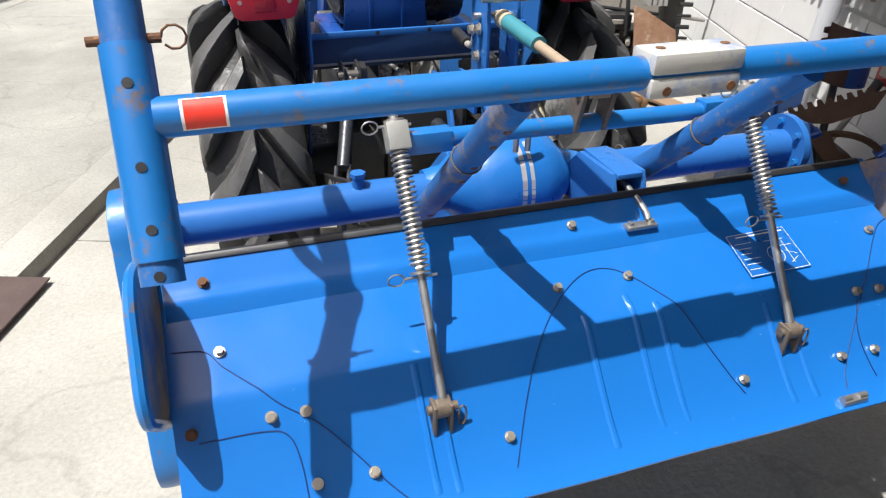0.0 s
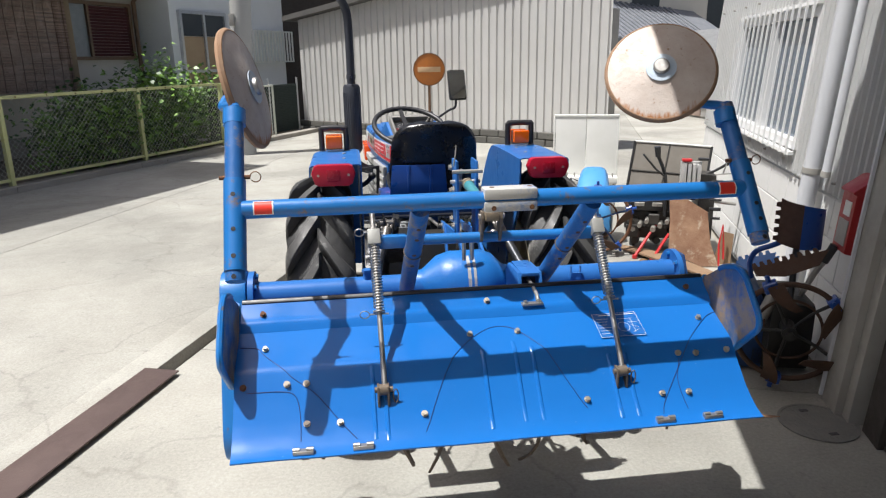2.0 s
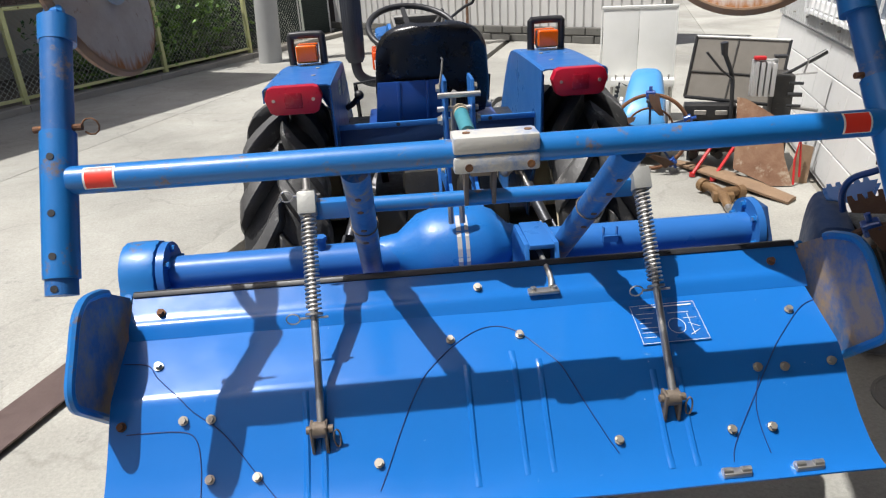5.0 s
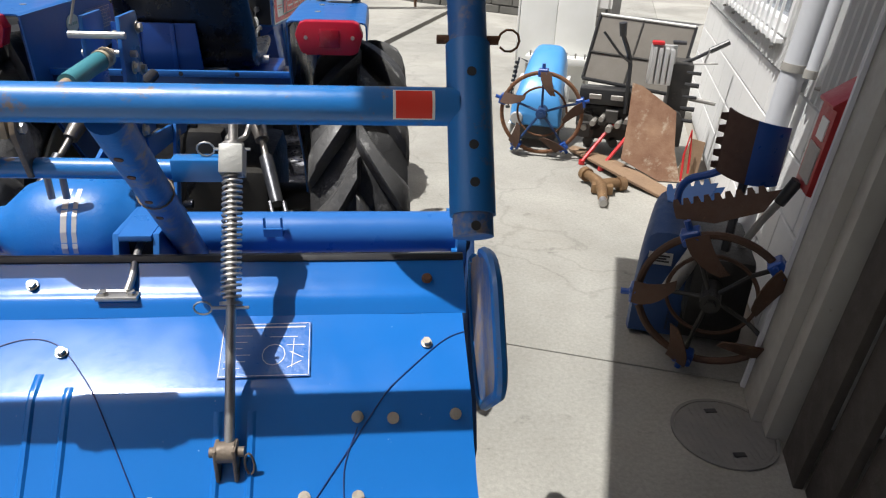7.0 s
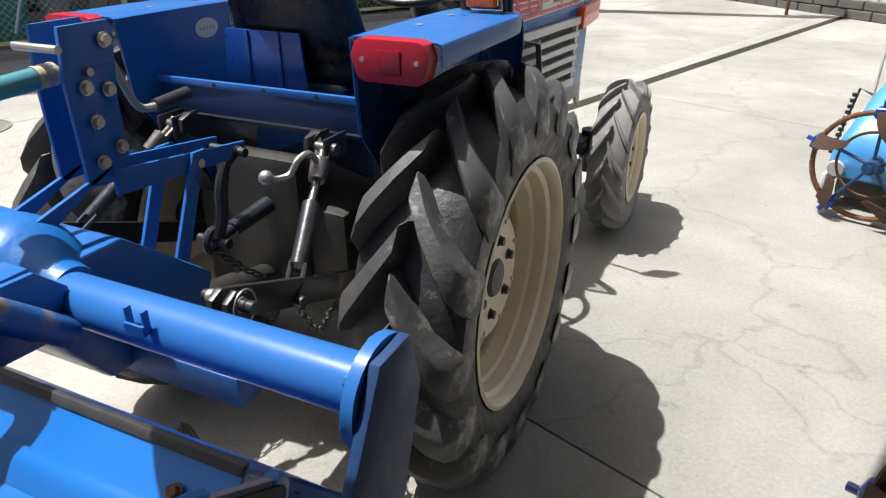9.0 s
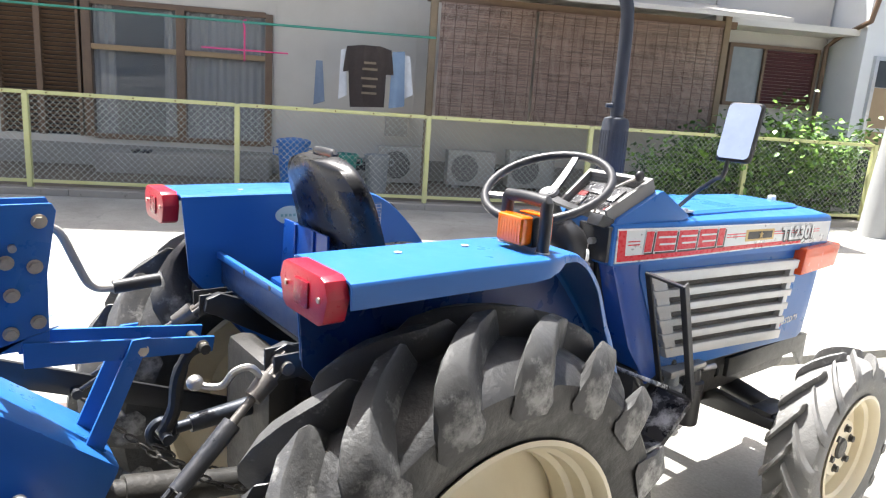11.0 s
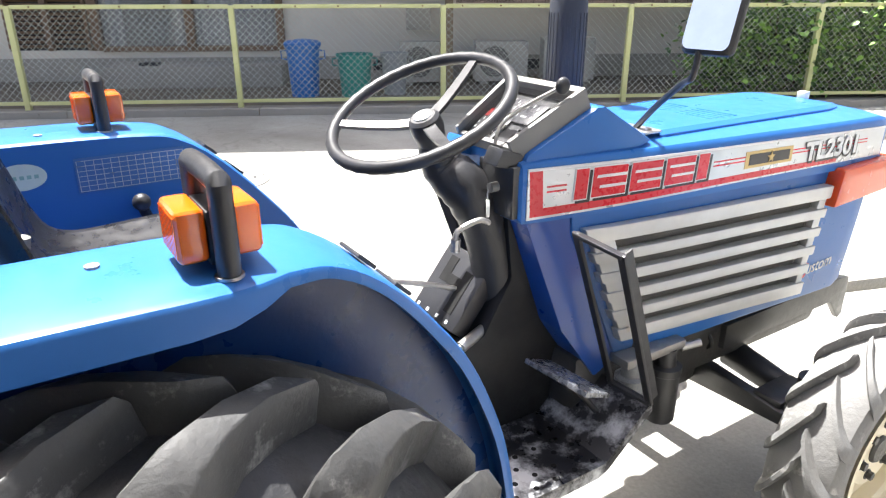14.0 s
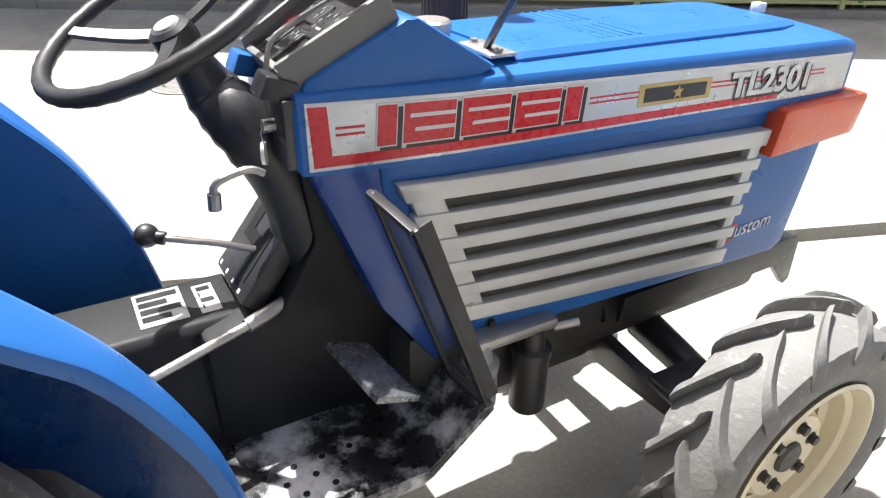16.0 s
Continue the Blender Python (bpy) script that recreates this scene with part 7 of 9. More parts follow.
    rod(bm, (x - 0.021, -1.300, foot.z + 0.030), (x + 0.024, -1.300, foot.z + 0.030), 0.007, seg=12)
    rod(bm, (x - 0.010, -1.300, foot.z + 0.030), (x + 0.012, -1.300, foot.z + 0.030), 0.014, seg=16)
    sweep(bm, [Vector((x + 0.030, -1.302, foot.z + 0.014)) + Vector((0.006 * math.sin(a), -0.004, 0.018 * math.cos(a))) for a in [i * 2 * math.pi / 12 for i in range(12)]], 0.0016, 5, closed=True)
    part("clevis", bm, DIRTY, rodset, "rusty clevis pinned to the cover")

# axle tube, gear case, flanges
bm = bm_new()
rod(bm, (-0.66, -0.838, 0.822), (0.66, -0.838, 0.822), 0.0385, seg=28)
tube = part("axle_tube", bm, BLUE, tiller, "round blue axle tube")
bm = bm_new()
lathe(bm, [(-0.17, 0.039), (-0.13, 0.046), (-0.085, 0.085), (-0.045, 0.098), (0.05, 0.098), (0.085, 0.085), (0.12, 0.05), (0.16, 0.040)], 32, Matrix.Translation((-0.01, -0.83, 0.825)))
gear = part("gear_case", bm, mat("chipped_cast_blue", (0.012, 0.15, 0.46), 0.36, 0, (0.014, 0.13, 0.41), 7, 0.8, (0.3, 0.3, 0.3), 24, 0.12, 0.12, 40), tiller, "cast blue gear case with bare weld seam")
bm = bm_new()
for k in range(9):
    a0 = radians(20 + k * 16)
    for r_, x0, x1 in ((0.0988, -0.012, -0.002), (0.0988, 0.006, 0.014)):
        a1 = radians(20 + (k + 1) * 16)
        ring = []
        for a in (a0, a1):
            ring.append((x0 + 0.0, -0.83 - r_ * math.sin(a) * 1.0, 0.825 + r_ * math.cos(a)))
            ring.append((x1 + 0.0, -0.83 - r_ * math.sin(a) * 1.0, 0.825 + r_ * math.cos(a)))
        vs = [bm.verts.new(ring[i]) for i in (0, 1, 3, 2)]
        bm.faces.new(vs)
part("weld_seam", bm, mat("scraped_bare_metal", (0.5, 0.48, 0.44), 0.5, 0.3, (0.36, 0.36, 0.38), 40, 0.8), gear)
bm = bm_new()
rod(bm, (-0.31, -0.845, 0.85), (-0.31, -0.845, 0.878), 0.012, seg=12)
rod(bm, (-0.31, -0.845, 0.878), (-0.31, -0.845, 0.886), 0.015, seg=6)
part("breather", bm, BLUE, tube)
bm = bm_new()
box(bm, (0.315, -0.882, 0.835), (0.318, -0.872, 0.87))
box(bm, (0.345, -0.882, 0.835), (0.348, -0.872, 0.87))
box(bm, (0.315, -0.886, 0.835), (0.348, -0.882, 0.85))
part("hook_lug", bm, BLUE, tube)
for s, x in ((1, 0.668), (-1, -0.648)):
    bm = bm_new()
    lathe(bm, [(-0.008, 0.001), (-0.008, 0.072), (0.008, 0.072), (0.008, 0.001)], 28, Matrix.Translation((x, -0.838, 0.822)))
    fl = part("flange", bm, BLUE, tube)
    for k in range(6):
        a = 2 * math.pi * k / 6 + 0.3
        bm = bm_new()
        bolt(bm, (x - s * 0.008, -0.838 + 0.057 * math.cos(a), 0.822 + 0.057 * math.sin(a)), (-s, 0, 0), 0.0075, 0.007)
        part("flange_bolt", bm, BLUE_WORN, fl)
# chain case on one end, bearing plate on the other
bm = bm_new()
case = arc(-0.838, 0.822, 0.078, 20, 175, 8) + [(-1.06, 0.50)] + arc(-0.99, 0.46, 0.078, 170, 330, 8) + [(-0.80, 0.74)]
prism(bm, case, "x", -0.735, -0.658, bevel=0.012)
part("chain_case", bm, BLUE_WORN, tiller)
bm = bm_new()
prism(bm, [(-0.775, 0.80), (-0.80, 0.885), (-0.87, 0.885), (-0.93, 0.78), (-1.08, 0.50), (-1.05, 0.40), (-0.95, 0.39), (-0.88, 0.50)], "x", 0.677, 0.692, bevel=0.003)
part("bearing_plate", bm, NAVY, tiller)

# lever in its bracket beside the gear case
bm = bm_new()
for x0, x1 in ((0.112, 0.122), (0.172, 0.182)):
    prism(bm, [(-0.86, 0.79), (-1.02, 0.80), (-1.035, 0.87), (-1.02, 0.905), (-0.90, 0.90), (-0.86, 0.86)], "x", x0, x1, bevel=0.002)
box(bm, (0.122, -1.028, 0.895), (0.172, -0.90, 0.905), bevel=0.002)
bracket = part("lever_bracket", bm, BLUE, tiller)
# dark block added to stand for the shade inside the bracket
bm = bm_new()
box(bm, (0.1225, -0.99, 0.80), (0.1715, -0.95, 0.894))
part("bracket_hollow", bm, OIL_SHADE_BLACK, bracket)
bm = bm_new()
sweep(bm, smooth_path([(0.145, -0.96, 0.88), (0.147, -1.02, 0.878), (0.152, -1.075, 0.86), (0.150, -1.098, 0.848)], 5), 0.0055, 10)
box(bm, (0.105, -1.108, 0.836), (0.165, -1.088, 0.843), bevel=0.002)
bolt(bm, (0.115, -1.098, 0.842), (0, 0, 1), 0.006, 0.005)
bolt(bm, (0.155, -1.098, 0.842), (0, 0, 1), 0.006, 0.005)
part("lever_rod", bm, STEEL, tiller)

# pivot lugs between beam and spring bar
for x in (-0.004, 0.046):
    bm = bm_new()
    prism(bm, [(-1.050, 1.018), (-1.082, 1.018), (-1.102, 1.085), (-1.097, 1.105), (-1.078, 1.105), (-1.062, 1.08)], "x", x - 0.004, x + 0.004, bevel=0.002)
    part("pivot_lug", bm, DIRTY, tiller)
bm = bm_new()
rod(bm, (-0.014, -1.086, 1.090), (0.056, -1.086, 1.090), 0.0075, seg=10)
part("pivot_pin", bm, STEEL, tiller)
bm = bm_new()
box(bm, (0.002, -1.102, 1.078), (0.040, -1.070, 1.104), bevel=0.005)
part("pivot_block", bm, mat("tan_dried_grease", (0.30, 0.245, 0.17), 0.7, 0.1, (0.2, 0.15, 0.1), 30, 0.8), tiller)
for s in (-1, 1):
    bm = bm_new()
    rod(bm, (-0.01 + s * 0.012, -0.90, 0.915), (-0.01 + s * 0.012, -0.90, 0.985), 0.006, seg=8)
    part("stud", bm, STEEL, tiller)

# mast to the top link and hitch frame
for x in (-0.006, 0.057):
    bm = bm_new()
    prism(bm, [(-0.70, 0.93), (-0.615, 0.93), (-0.612, 1.06), (-0.594, 1.165), (-0.60, 1.178), (-0.69, 1.178), (-0.70, 1.10)], "x", x - 0.004, x + 0.004, bevel=0.002)
    prism(bm, [(-0.655, 0.90), (-0.34, 0.875), (-0.335, 0.905), (-0.655, 0.945)], "x", x + 0.005 * (1 if x > 0 else -1) - 0.004, x + 0.005 * (1 if x > 0 else -1) + 0.004, bevel=0.002)
    prism(bm, [(-0.455, 0.925), (-0.487, 0.925), (-0.635, 0.60), (-0.595, 0.60)], "x", x + (0.013 if x > 0 else -0.013) - 0.004, x + (0.013 if x > 0 else -0.013) + 0.004, bevel=0.002)
    prism(bm, [(-0.64, 0.955), (-0.60, 0.965), (-0.84, 0.90), (-0.86, 0.85)], "x", x - 0.004, x + 0.004)
    mast = part("mast_plate", bm, BLUE, tiller)
    for y, z in ((-0.62, 1.15), (-0.67, 1.085), (-0.63, 1.075), (-0.665, 1.03), (-0.63, 0.98), (-0.67, 0.965), (-0.47, 0.90), (-0.36, 0.89)):
        bm = bm_new()
        bolt(bm, (x + (0.009 if x > 0 else -0.009), y, z), (1 if x > 0 else -1, 0, 0), 0.009, 0.007)
        part("mast_bolt", bm, ZINC, mast)
bm = bm_new()
for z, y in ((1.148, -0.705), (1.108, -0.66)):
    rod(bm, (-0.025, y, z), (0.072, y, z), 0.0065, seg=10)
sweep(bm, [(-0.02, -0.70, 1.165), (-0.012, -0.69, 1.20), (-0.008, -0.68, 1.225), (-0.012, -0.70, 1.23)], 0.0025, 5)
part("mast_pin", bm, STEEL, tiller)
bm = bm_new()
sweep(bm, smooth_path([(0.02, -0.61, 1.135), (0.02, -0.585, 1.119), (0.02, -0.563, 1.066), (0.02, -0.542, 1.022), (0.02, -0.508, 1.012), (0.021, -0.43, 1.018)], 5), 0.0075, 10)
crank = part("crank_handle", bm, GREY_STEEL, tiller)
bm = bm_new()
rod(bm, (0.02, -0.505, 1.013), (0.021, -0.424, 1.019), 0.0125, seg=14)
part("grip", bm, BLACK, crank)
# screw link from the mast back to the beam's fork
bm = bm_new()
rod(bm, (0.026, -0.66, 1.108), (0.024, -1.078, 1.088), 0.0095, seg=14)
screw = part("screw_link", bm, mat("tan_grease_rod", (0.42, 0.33, 0.24), 0.6, 0.1, (0.3, 0.22, 0.15), 20, 0.8), tiller, "tan greased adjusting rod")
bm = bm_new()
rod(bm, (0.0255, -0.715, 1.106), (0.025, -0.865, 1.099), 0.0165, 0.0155, 18)
part("sleeve", bm, mat("worn_teal_sleeve", (0.04, 0.2, 0.25), 0.45, 0, (0.06, 0.25, 0.29), 9, 0.7, (0.35, 0.34, 0.28), 30, 0.15, 0.05), screw, "worn teal sleeve")
bm = bm_new()
for k in range(5):
    rod(bm, (0.026, -0.688 - k * 0.007, 1.1075 - k * 0.0003), (0.026, -0.694 - k * 0.007, 1.1072 - k * 0.0003), 0.018 - 0.0012 * (k % 2), seg=14)
part("twine", bm, mat("dirty_twine", (0.5, 0.42, 0.3), 0.9), screw, "dirty twine wrapping")
bm = bm_new()
box(bm, (-0.34, -0.735, 0.60), (0.34, -0.655, 0.66), bevel=0.006)
prism(bm, [(-0.64, 0.80), (-0.70, 0.85), (-0.82, 0.85), (-0.86, 0.74), (-0.78, 0.62), (-0.56, 0.62), (-0.52, 0.70)], "x", -0.10, 0.11, bevel=0.012)
part("hitch_frame", bm, BLUE, tiller)
for s in (-1, 1):
    bm = bm_new()
    prism(bm, [(-0.66, 0.62), (-0.735, 0.62), (-0.72, 0.788), (-0.695, 0.80), (-0.67, 0.785)], "x", s * 0.325 - 0.006, s * 0.325 + 0.006, bevel=0.003)
    rod(bm, (s * 0.26, -0.692, 0.775), (s * 0.36, -0.692, 0.775), 0.011, seg=14)
    part("hitch_plate", bm, BLACK_METAL, tiller)

# rotor with curved tines
bm = bm_new()
rod(bm, (-0.655, -0.98, 0.50), (0.675, -0.98, 0.50), 0.028, seg=16)
rotor = part("rotor_shaft", bm, GREASY, tiller)
TINE = mat("worn_soil_tine", (0.09, 0.07, 0.055), 0.6, 0.4, (0.16, 0.12, 0.09), 14, 0.8, bump=0.2)
for k in range(26):
    x = -0.60 + k * 0.0485
    a0 = k * 2.2
    side = 1 if k % 2 else -1
    bm = bm_new()
    rows = []
    for j in range(7):
        t = j / 6
        a = a0 + 0.75 * t * t
        r = 0.03 + 0.175 * t ** 0.9
        c = Vector((x + side * 0.05 * max(0, t - 0.55) ** 1.4 * 3, -0.98 + r * math.cos(a), 0.50 + r * math.sin(a)))
        tang = Vector((0, -math.sin(a), math.cos(a)))
        w = 0.016 * (1 - 0.45 * t)
        rows.append([bm.verts.new(c + tang * w + Vector((d, 0, 0))) for d in (-0.004, 0.004)] + [bm.verts.new(c - tang * w + Vector((d, 0, 0))) for d in (0.004, -0.004)])
    for p, q in zip(rows, rows[1:]):
        for i in range(4):
            bm.faces.new((p[i], p[(i + 1) % 4], q[(i + 1) % 4], q[i]))
    bm.faces.new(rows[0]), bm.faces.new(rows[-1][::-1])
    bmesh.ops.recalc_face_normals(bm, faces=bm.faces[:])
    part("tine", bm, TINE, rotor)

# ---- cultivators and scrap along the workshop wall ----
PALE_BLUE = mat("sun_faded_blue_paint", (0.06, 0.27, 0.6), 0.38, 0, (0.08, 0.3, 0.62), 6, 0.7, (0.16, 0.2, 0.24), 24, 0.12, 0.04, 90, 0.25)
BRASS = mat("tarnished_casting", (0.27, 0.17, 0.08), 0.5, 0.4, (0.16, 0.09, 0.05), 14, 0.8, (0.55, 0.5, 0.42), 40, 0.25, 0.2, 90)
ALU = mat("dull_aluminium", (0.42, 0.41, 0.38), 0.5, 0.5, (0.3, 0.28, 0.25), 18, 0.8, (0.14, 0.12, 0.1), 40, 0.25, 0.2, 90)
TARP = mat("weathered_grey_panel", (0.2, 0.185, 0.16), 0.75, 0, (0.15, 0.135, 0.115), 5, 0.8, (0.3, 0.27, 0.22), 18, 0.2, 0.08, 60)
PLANK = mat("weathered_plank", (0.26, 0.17, 0.1), 0.85, 0, (0.17, 0.11, 0.07), 7, 0.8, (0.34, 0.24, 0.15), 20, 0.3, 0.3, 60)
DARK_RUST = mat("dark_old_rust", (0.05, 0.028, 0.02), 0.8, 0.1, (0.09, 0.045, 0.025), 9, 0.9, (0.15, 0.075, 0.035), 30, 0.25, 0.3, 90)
RED_ROD = mat("red_painted_rod", (0.55, 0.02, 0.025), 0.45, 0, (0.42, 0.02, 0.02), 12, 0.7, (0.2, 0.1, 0.06), 40, 0.15, 0.05)


def paddle_wheel(owner, c, facing, r, start, blades=5, iron=RUST):
    """An open iron wheel: ring, hub, spokes, and bent paddles held by clamps."""
    w = thing("cage_wheel", c, "rusty iron ring wheel with bent paddles in blue clamps", "")
    w.parent = owner
    w.matrix_parent_inverse = world_of(owner).inverted()
    n = Vector(facing).normalized()
    side = Vector((0, 0, 1)).cross(n).normalized()
    up = n.cross(side)
    c = Vector(c)

    def at(a, d, off=0.0):
        return c + (side * math.cos(a) + up * math.sin(a)) * d + n * off
    bm = bm_new()
    ring = 56
    sweep(bm, [at(2 * math.pi * k / ring, r) for k in range(ring)], 0.0125, 8, closed=True)
    part("ring", bm, iron, w)
    bm = bm_new()
    sweep(bm, [at(2 * math.pi * k / 40, r * 0.62, -0.035) for k in range(40)], 0.007, 6, closed=True)
    part("inner_ring", bm, iron, w)
    bm = bm_new()
    rod(bm, c - n * 0.09, c + n * 0.03, 0.032, seg=18)
    rod(bm, c + n * 0.03, c + n * 0.045, 0.018, seg=6)
    part("hub", bm, NAVY if iron is RUST else OIL_SHADE_BLACK, w)
    for k in range(blades):
        a = start + 2 * math.pi * k / blades
        bm = bm_new()
        sweep(bm, [at(a, 0.025, -0.02), at(a, r * 0.62, -0.035), at(a, r, 0.0)], 0.008, 7)
        part("spoke", bm, NAVY if iron is RUST else OIL_SHADE_BLACK, w)
        bm = bm_new()
        e1, e2 = (side * math.cos(a) + up * math.sin(a)), (up * math.cos(a) - side * math.sin(a))
        turn = Matrix(((e1.x, e2.x, n.x, c.x + e1.x * r), (e1.y, e2.y, n.y, c.y + e1.y * r), (e1.z, e2.z, n.z, c.z + e1.z * r), (0, 0, 0, 1)))
        box(bm, (-0.022, -0.03, -0.028), (0.026, 0.03, 0.03), m=turn, bevel=0.005, seg=1)
        rod(bm, turn @ Vector((0.0, -0.017, 0.03)), turn @ Vector((0.0, -0.017, 0.046)), 0.008, seg=6)
        rod(bm, turn @ Vector((0.0, 0.017, 0.03)), turn @ Vector((0.0, 0.017, 0.046)), 0.008, seg=6)
        rod(bm, turn @ Vector((0.02, 0, 0.0)), turn @ Vector((0.055, 0, 0.0)), 0.011, seg=8)
        part("clamp", bm, BLUE_DARK, w)
        bm = bm_new()
        front, back = [], []
        for i in range(7):
            f = i / 6
            wd = 0.036 * (1 - 0.55 * f ** 2.2)
            mid = Vector((0.012 - 0.135 * f, -0.02 - 0.05 * f * f, 0.036 + 0.03 * math.sin(f * 2.2)))
            lean = Vector((0.1, 0.94, 0.34)).normalized()
            front.append([bm.verts.new(turn @ (mid + lean * wd * q)) for q in (-1, 0, 1)])
            back.append([bm.verts.new(turn @ (mid + lean * wd * q + Vector((0, -0.002, 0.005)))) for q in (-1, 0, 1)])
        for i in range(6):
            for q in range(2):
                bm.faces.new((front[i][q], front[i + 1][q], front[i + 1][q + 1], front[i][q + 1]))
                bm.faces.new((back[i][q], back[i][q + 1], back[i + 1][q + 1], back[i + 1][q]))
            for q in (0, 2):
                bm.faces.new((front[i][q], back[i][q], back[i + 1][q], front[i + 1][q]))
        for i in (0, 6):
            for q in range(2):
                bm.faces.new((front[i][q], front[i][q + 1], back[i][q + 1], back[i][q]))
        bmesh.ops.recalc_face_normals(bm, faces=bm.faces[:])
        part("paddle", bm, DARK_RUST, w)
    return w


def hood_shell(bm, stations):
    """A rounded engine hood through cross-sections (u, v centre, half width, foot, top)."""
    rings = []
    for u, v, hw, lo, hi in stations:
        ring = []
        for k in range(17):
            a = math.pi * k / 16
            x, z = math.cos(a), math.sin(a)
            x, z = math.copysign(abs(x) ** 0.5, x), z ** 0.5
            ring.append(bm.verts.new(yard(v + hw * x, u, lo + (hi - lo) * z)))
        rings.append(ring)
    for a, b in zip(rings, rings[1:]):
        for k in range(16):
            bm.faces.new((a[k], a[k + 1], b[k + 1], b[k]))
        bm.faces.new((a[0], b[0], b[16], a[16]))
    bm.faces.new(rings[0]), bm.faces.new(rings[-1][::-1])
    bmesh.ops.recalc_face_normals(bm, faces=bm.faces[:])


# walking tractor in the sun
walker = thing("walking_tractor", yard(0.76, 2.75), "pale blue walking tractor with rusty cage wheel", "tractor")
paddle_wheel(walker, yard(0.765, 2.46, 0.275), -YU, 0.247, 0.35)
bm = bm_new()
hood_shell(bm, [(2.60, 0.715, 0.15, 0.16, 0.27), (2.63, 0.715, 0.165, 0.14, 0.36), (2.72, 0.72, 0.155, 0.16, 0.43), (2.90, 0.73, 0.14, 0.22, 0.56), (3.02, 0.735, 0.13, 0.27, 0.60), (3.08, 0.735, 0.11, 0.3, 0.585)])
part("hood", bm, PALE_BLUE, walker, "sun-faded blue engine hood", angle=40)
bm = bm_new()
rod(bm, yard(0.765, 2.68, 0.385), yard(0.765, 2.67, 0.43), 0.02, seg=14)
rod(bm, yard(0.765, 2.67, 0.43), yard(0.765, 2.668, 0.445), 0.03, seg=14)
part("fuel_cap", bm, BLACK, walker)
bm = bm_new()
box(bm, (0.60, 2.62, 0.05), (0.86, 3.0, 0.20), m=YARD, bevel=0.03)
rod(bm, yard(0.765, 2.46, 0.275), yard(0.765, 2.70, 0.20), 0.03, seg=14)
rod(bm, yard(0.62, 2.8, 0.06), yard(0.62, 2.8, 0.0), 0.02, seg=10)
rod(bm, yard(0.84, 2.95, 0.06), yard(0.84, 2.95, 0.0), 0.02, seg=10)
part("engine_block", bm, GREASY, walker)
bm = bm_new()
box(bm, (0.545, 2.58, 0.08), (0.565, 2.9, 0.16), m=YARD, bevel=0.006)
box(bm, (0.555, 2.80, 0.14), (0.58, 3.0, 0.40), m=YARD, bevel=0.008)
part("side_guard", bm, WHITE, walker, "white painted side guard")
bm = bm_new()
box(bm, (0.87, 2.78, 0.10), (0.895, 2.95, 0.42), m=YARD, bevel=0.008)
part("side_guard", bm, WHITE, walker, "white painted side guard")
bm = bm_new()
lathe(bm, [(-0.02, 0.001), (-0.02, 0.034), (0.0, 0.042), (0.015, 0.036), (0.015, 0.001)], 20, Matrix.Translation(yard(0.60, 2.575, 0.20)) @ (-YU).to_track_quat("X", "Z").to_matrix().to_4x4())
part("headlight", bm, SILVER, walker)
bm = bm_new()
for k in range(11):
    p = yard(0.50 + 0.004 * k, 2.84, 0.20 + 0.03 * k)
    box(bm, p - Vector((0.014, 0.01, 0.009)), p + Vector((0.014, 0.01, 0.009)), bevel=0.003, seg=1)
sweep(bm, [yard(0.50, 2.84, 0.19), yard(0.55, 2.86, 0.53), yard(0.60, 2.9, 0.50)], 0.006, 6)
part("chain", bm, BLACK_METAL, walker)

# white sheet metal tank behind it
wt = thing("storage_screen", yard(0.67, 4.07), "white sheet metal panel with a middle seam, standing upright", "panel")
for v0, v1 in ((0.375, 0.668), (0.672, 0.965)):
    bm = bm_new()
    box(bm, (v0, 4.05, 0.0), (v1, 4.08, 0.93), m=YARD, bevel=0.006)
    part("sheet", bm, WHITE, wt)
bm = bm_new()
box(bm, (0.36, 4.045, 0.92), (0.98, 4.09, 0.945), m=YARD, bevel=0.006)
part("top_rail", bm, WHITE, wt)
for v in (0.355, 0.965):
    bm = bm_new()
    box(bm, (v, 4.047, 0.0), (v + 0.014, 4.085, 0.92), m=YARD, bevel=0.003)
    part("edge_post", bm, WHITE, wt)
bm = bm_new()
box(bm, (0.46, 3.90, 0.30), (0.98, 4.04, 0.36), m=YARD, bevel=0.008)
part("shelf", bm, WHITE, wt)
for k in range(7):
    bm = bm_new()
    rod(bm, yard(0.50 + k * 0.072, 3.92, 0.36), yard(0.50 + k * 0.072, 3.92, 0.40), 0.008, seg=8)
    part("peg", bm, ALU, wt)
for v in (0.47, 0.95):
    bm = bm_new()
    rod(bm, yard(v, 3.96, 0.0), yard(v, 3.96, 0.30), 0.012, seg=8)
    part("leg", bm, ALU, wt)

# planter with seedling tray, levers and engine
planter = thing("rice_planter", yard(1.25, 2.8), "old walking planter with grey tray, levers and greasy engine", "planter")
bm = bm_new()
tray = [(1.04, 2.86, 0.83), (1.62, 2.86, 0.79), (1.56, 2.70, 0.40), (0.98, 2.70, 0.46)]
n0 = YARD.to_3x3() @ Vector((0, -0.93, 0.37))
lo = [bm.verts.new(yard(v, u, z)) for v, u, z in tray]
hi = [bm.verts.new(yard(v, u, z) + n0 * 0.012) for v, u, z in tray]
bm.faces.new(lo), bm.faces.new(hi[::-1])
for i in range(4):
    bm.faces.new((lo[i], lo[(i + 1) % 4], hi[(i + 1) % 4], hi[i]))
bmesh.ops.recalc_face_normals(bm, faces=bm.faces[:])
part("tray", bm, TARP, planter, "weathered grey-brown sloping tray")


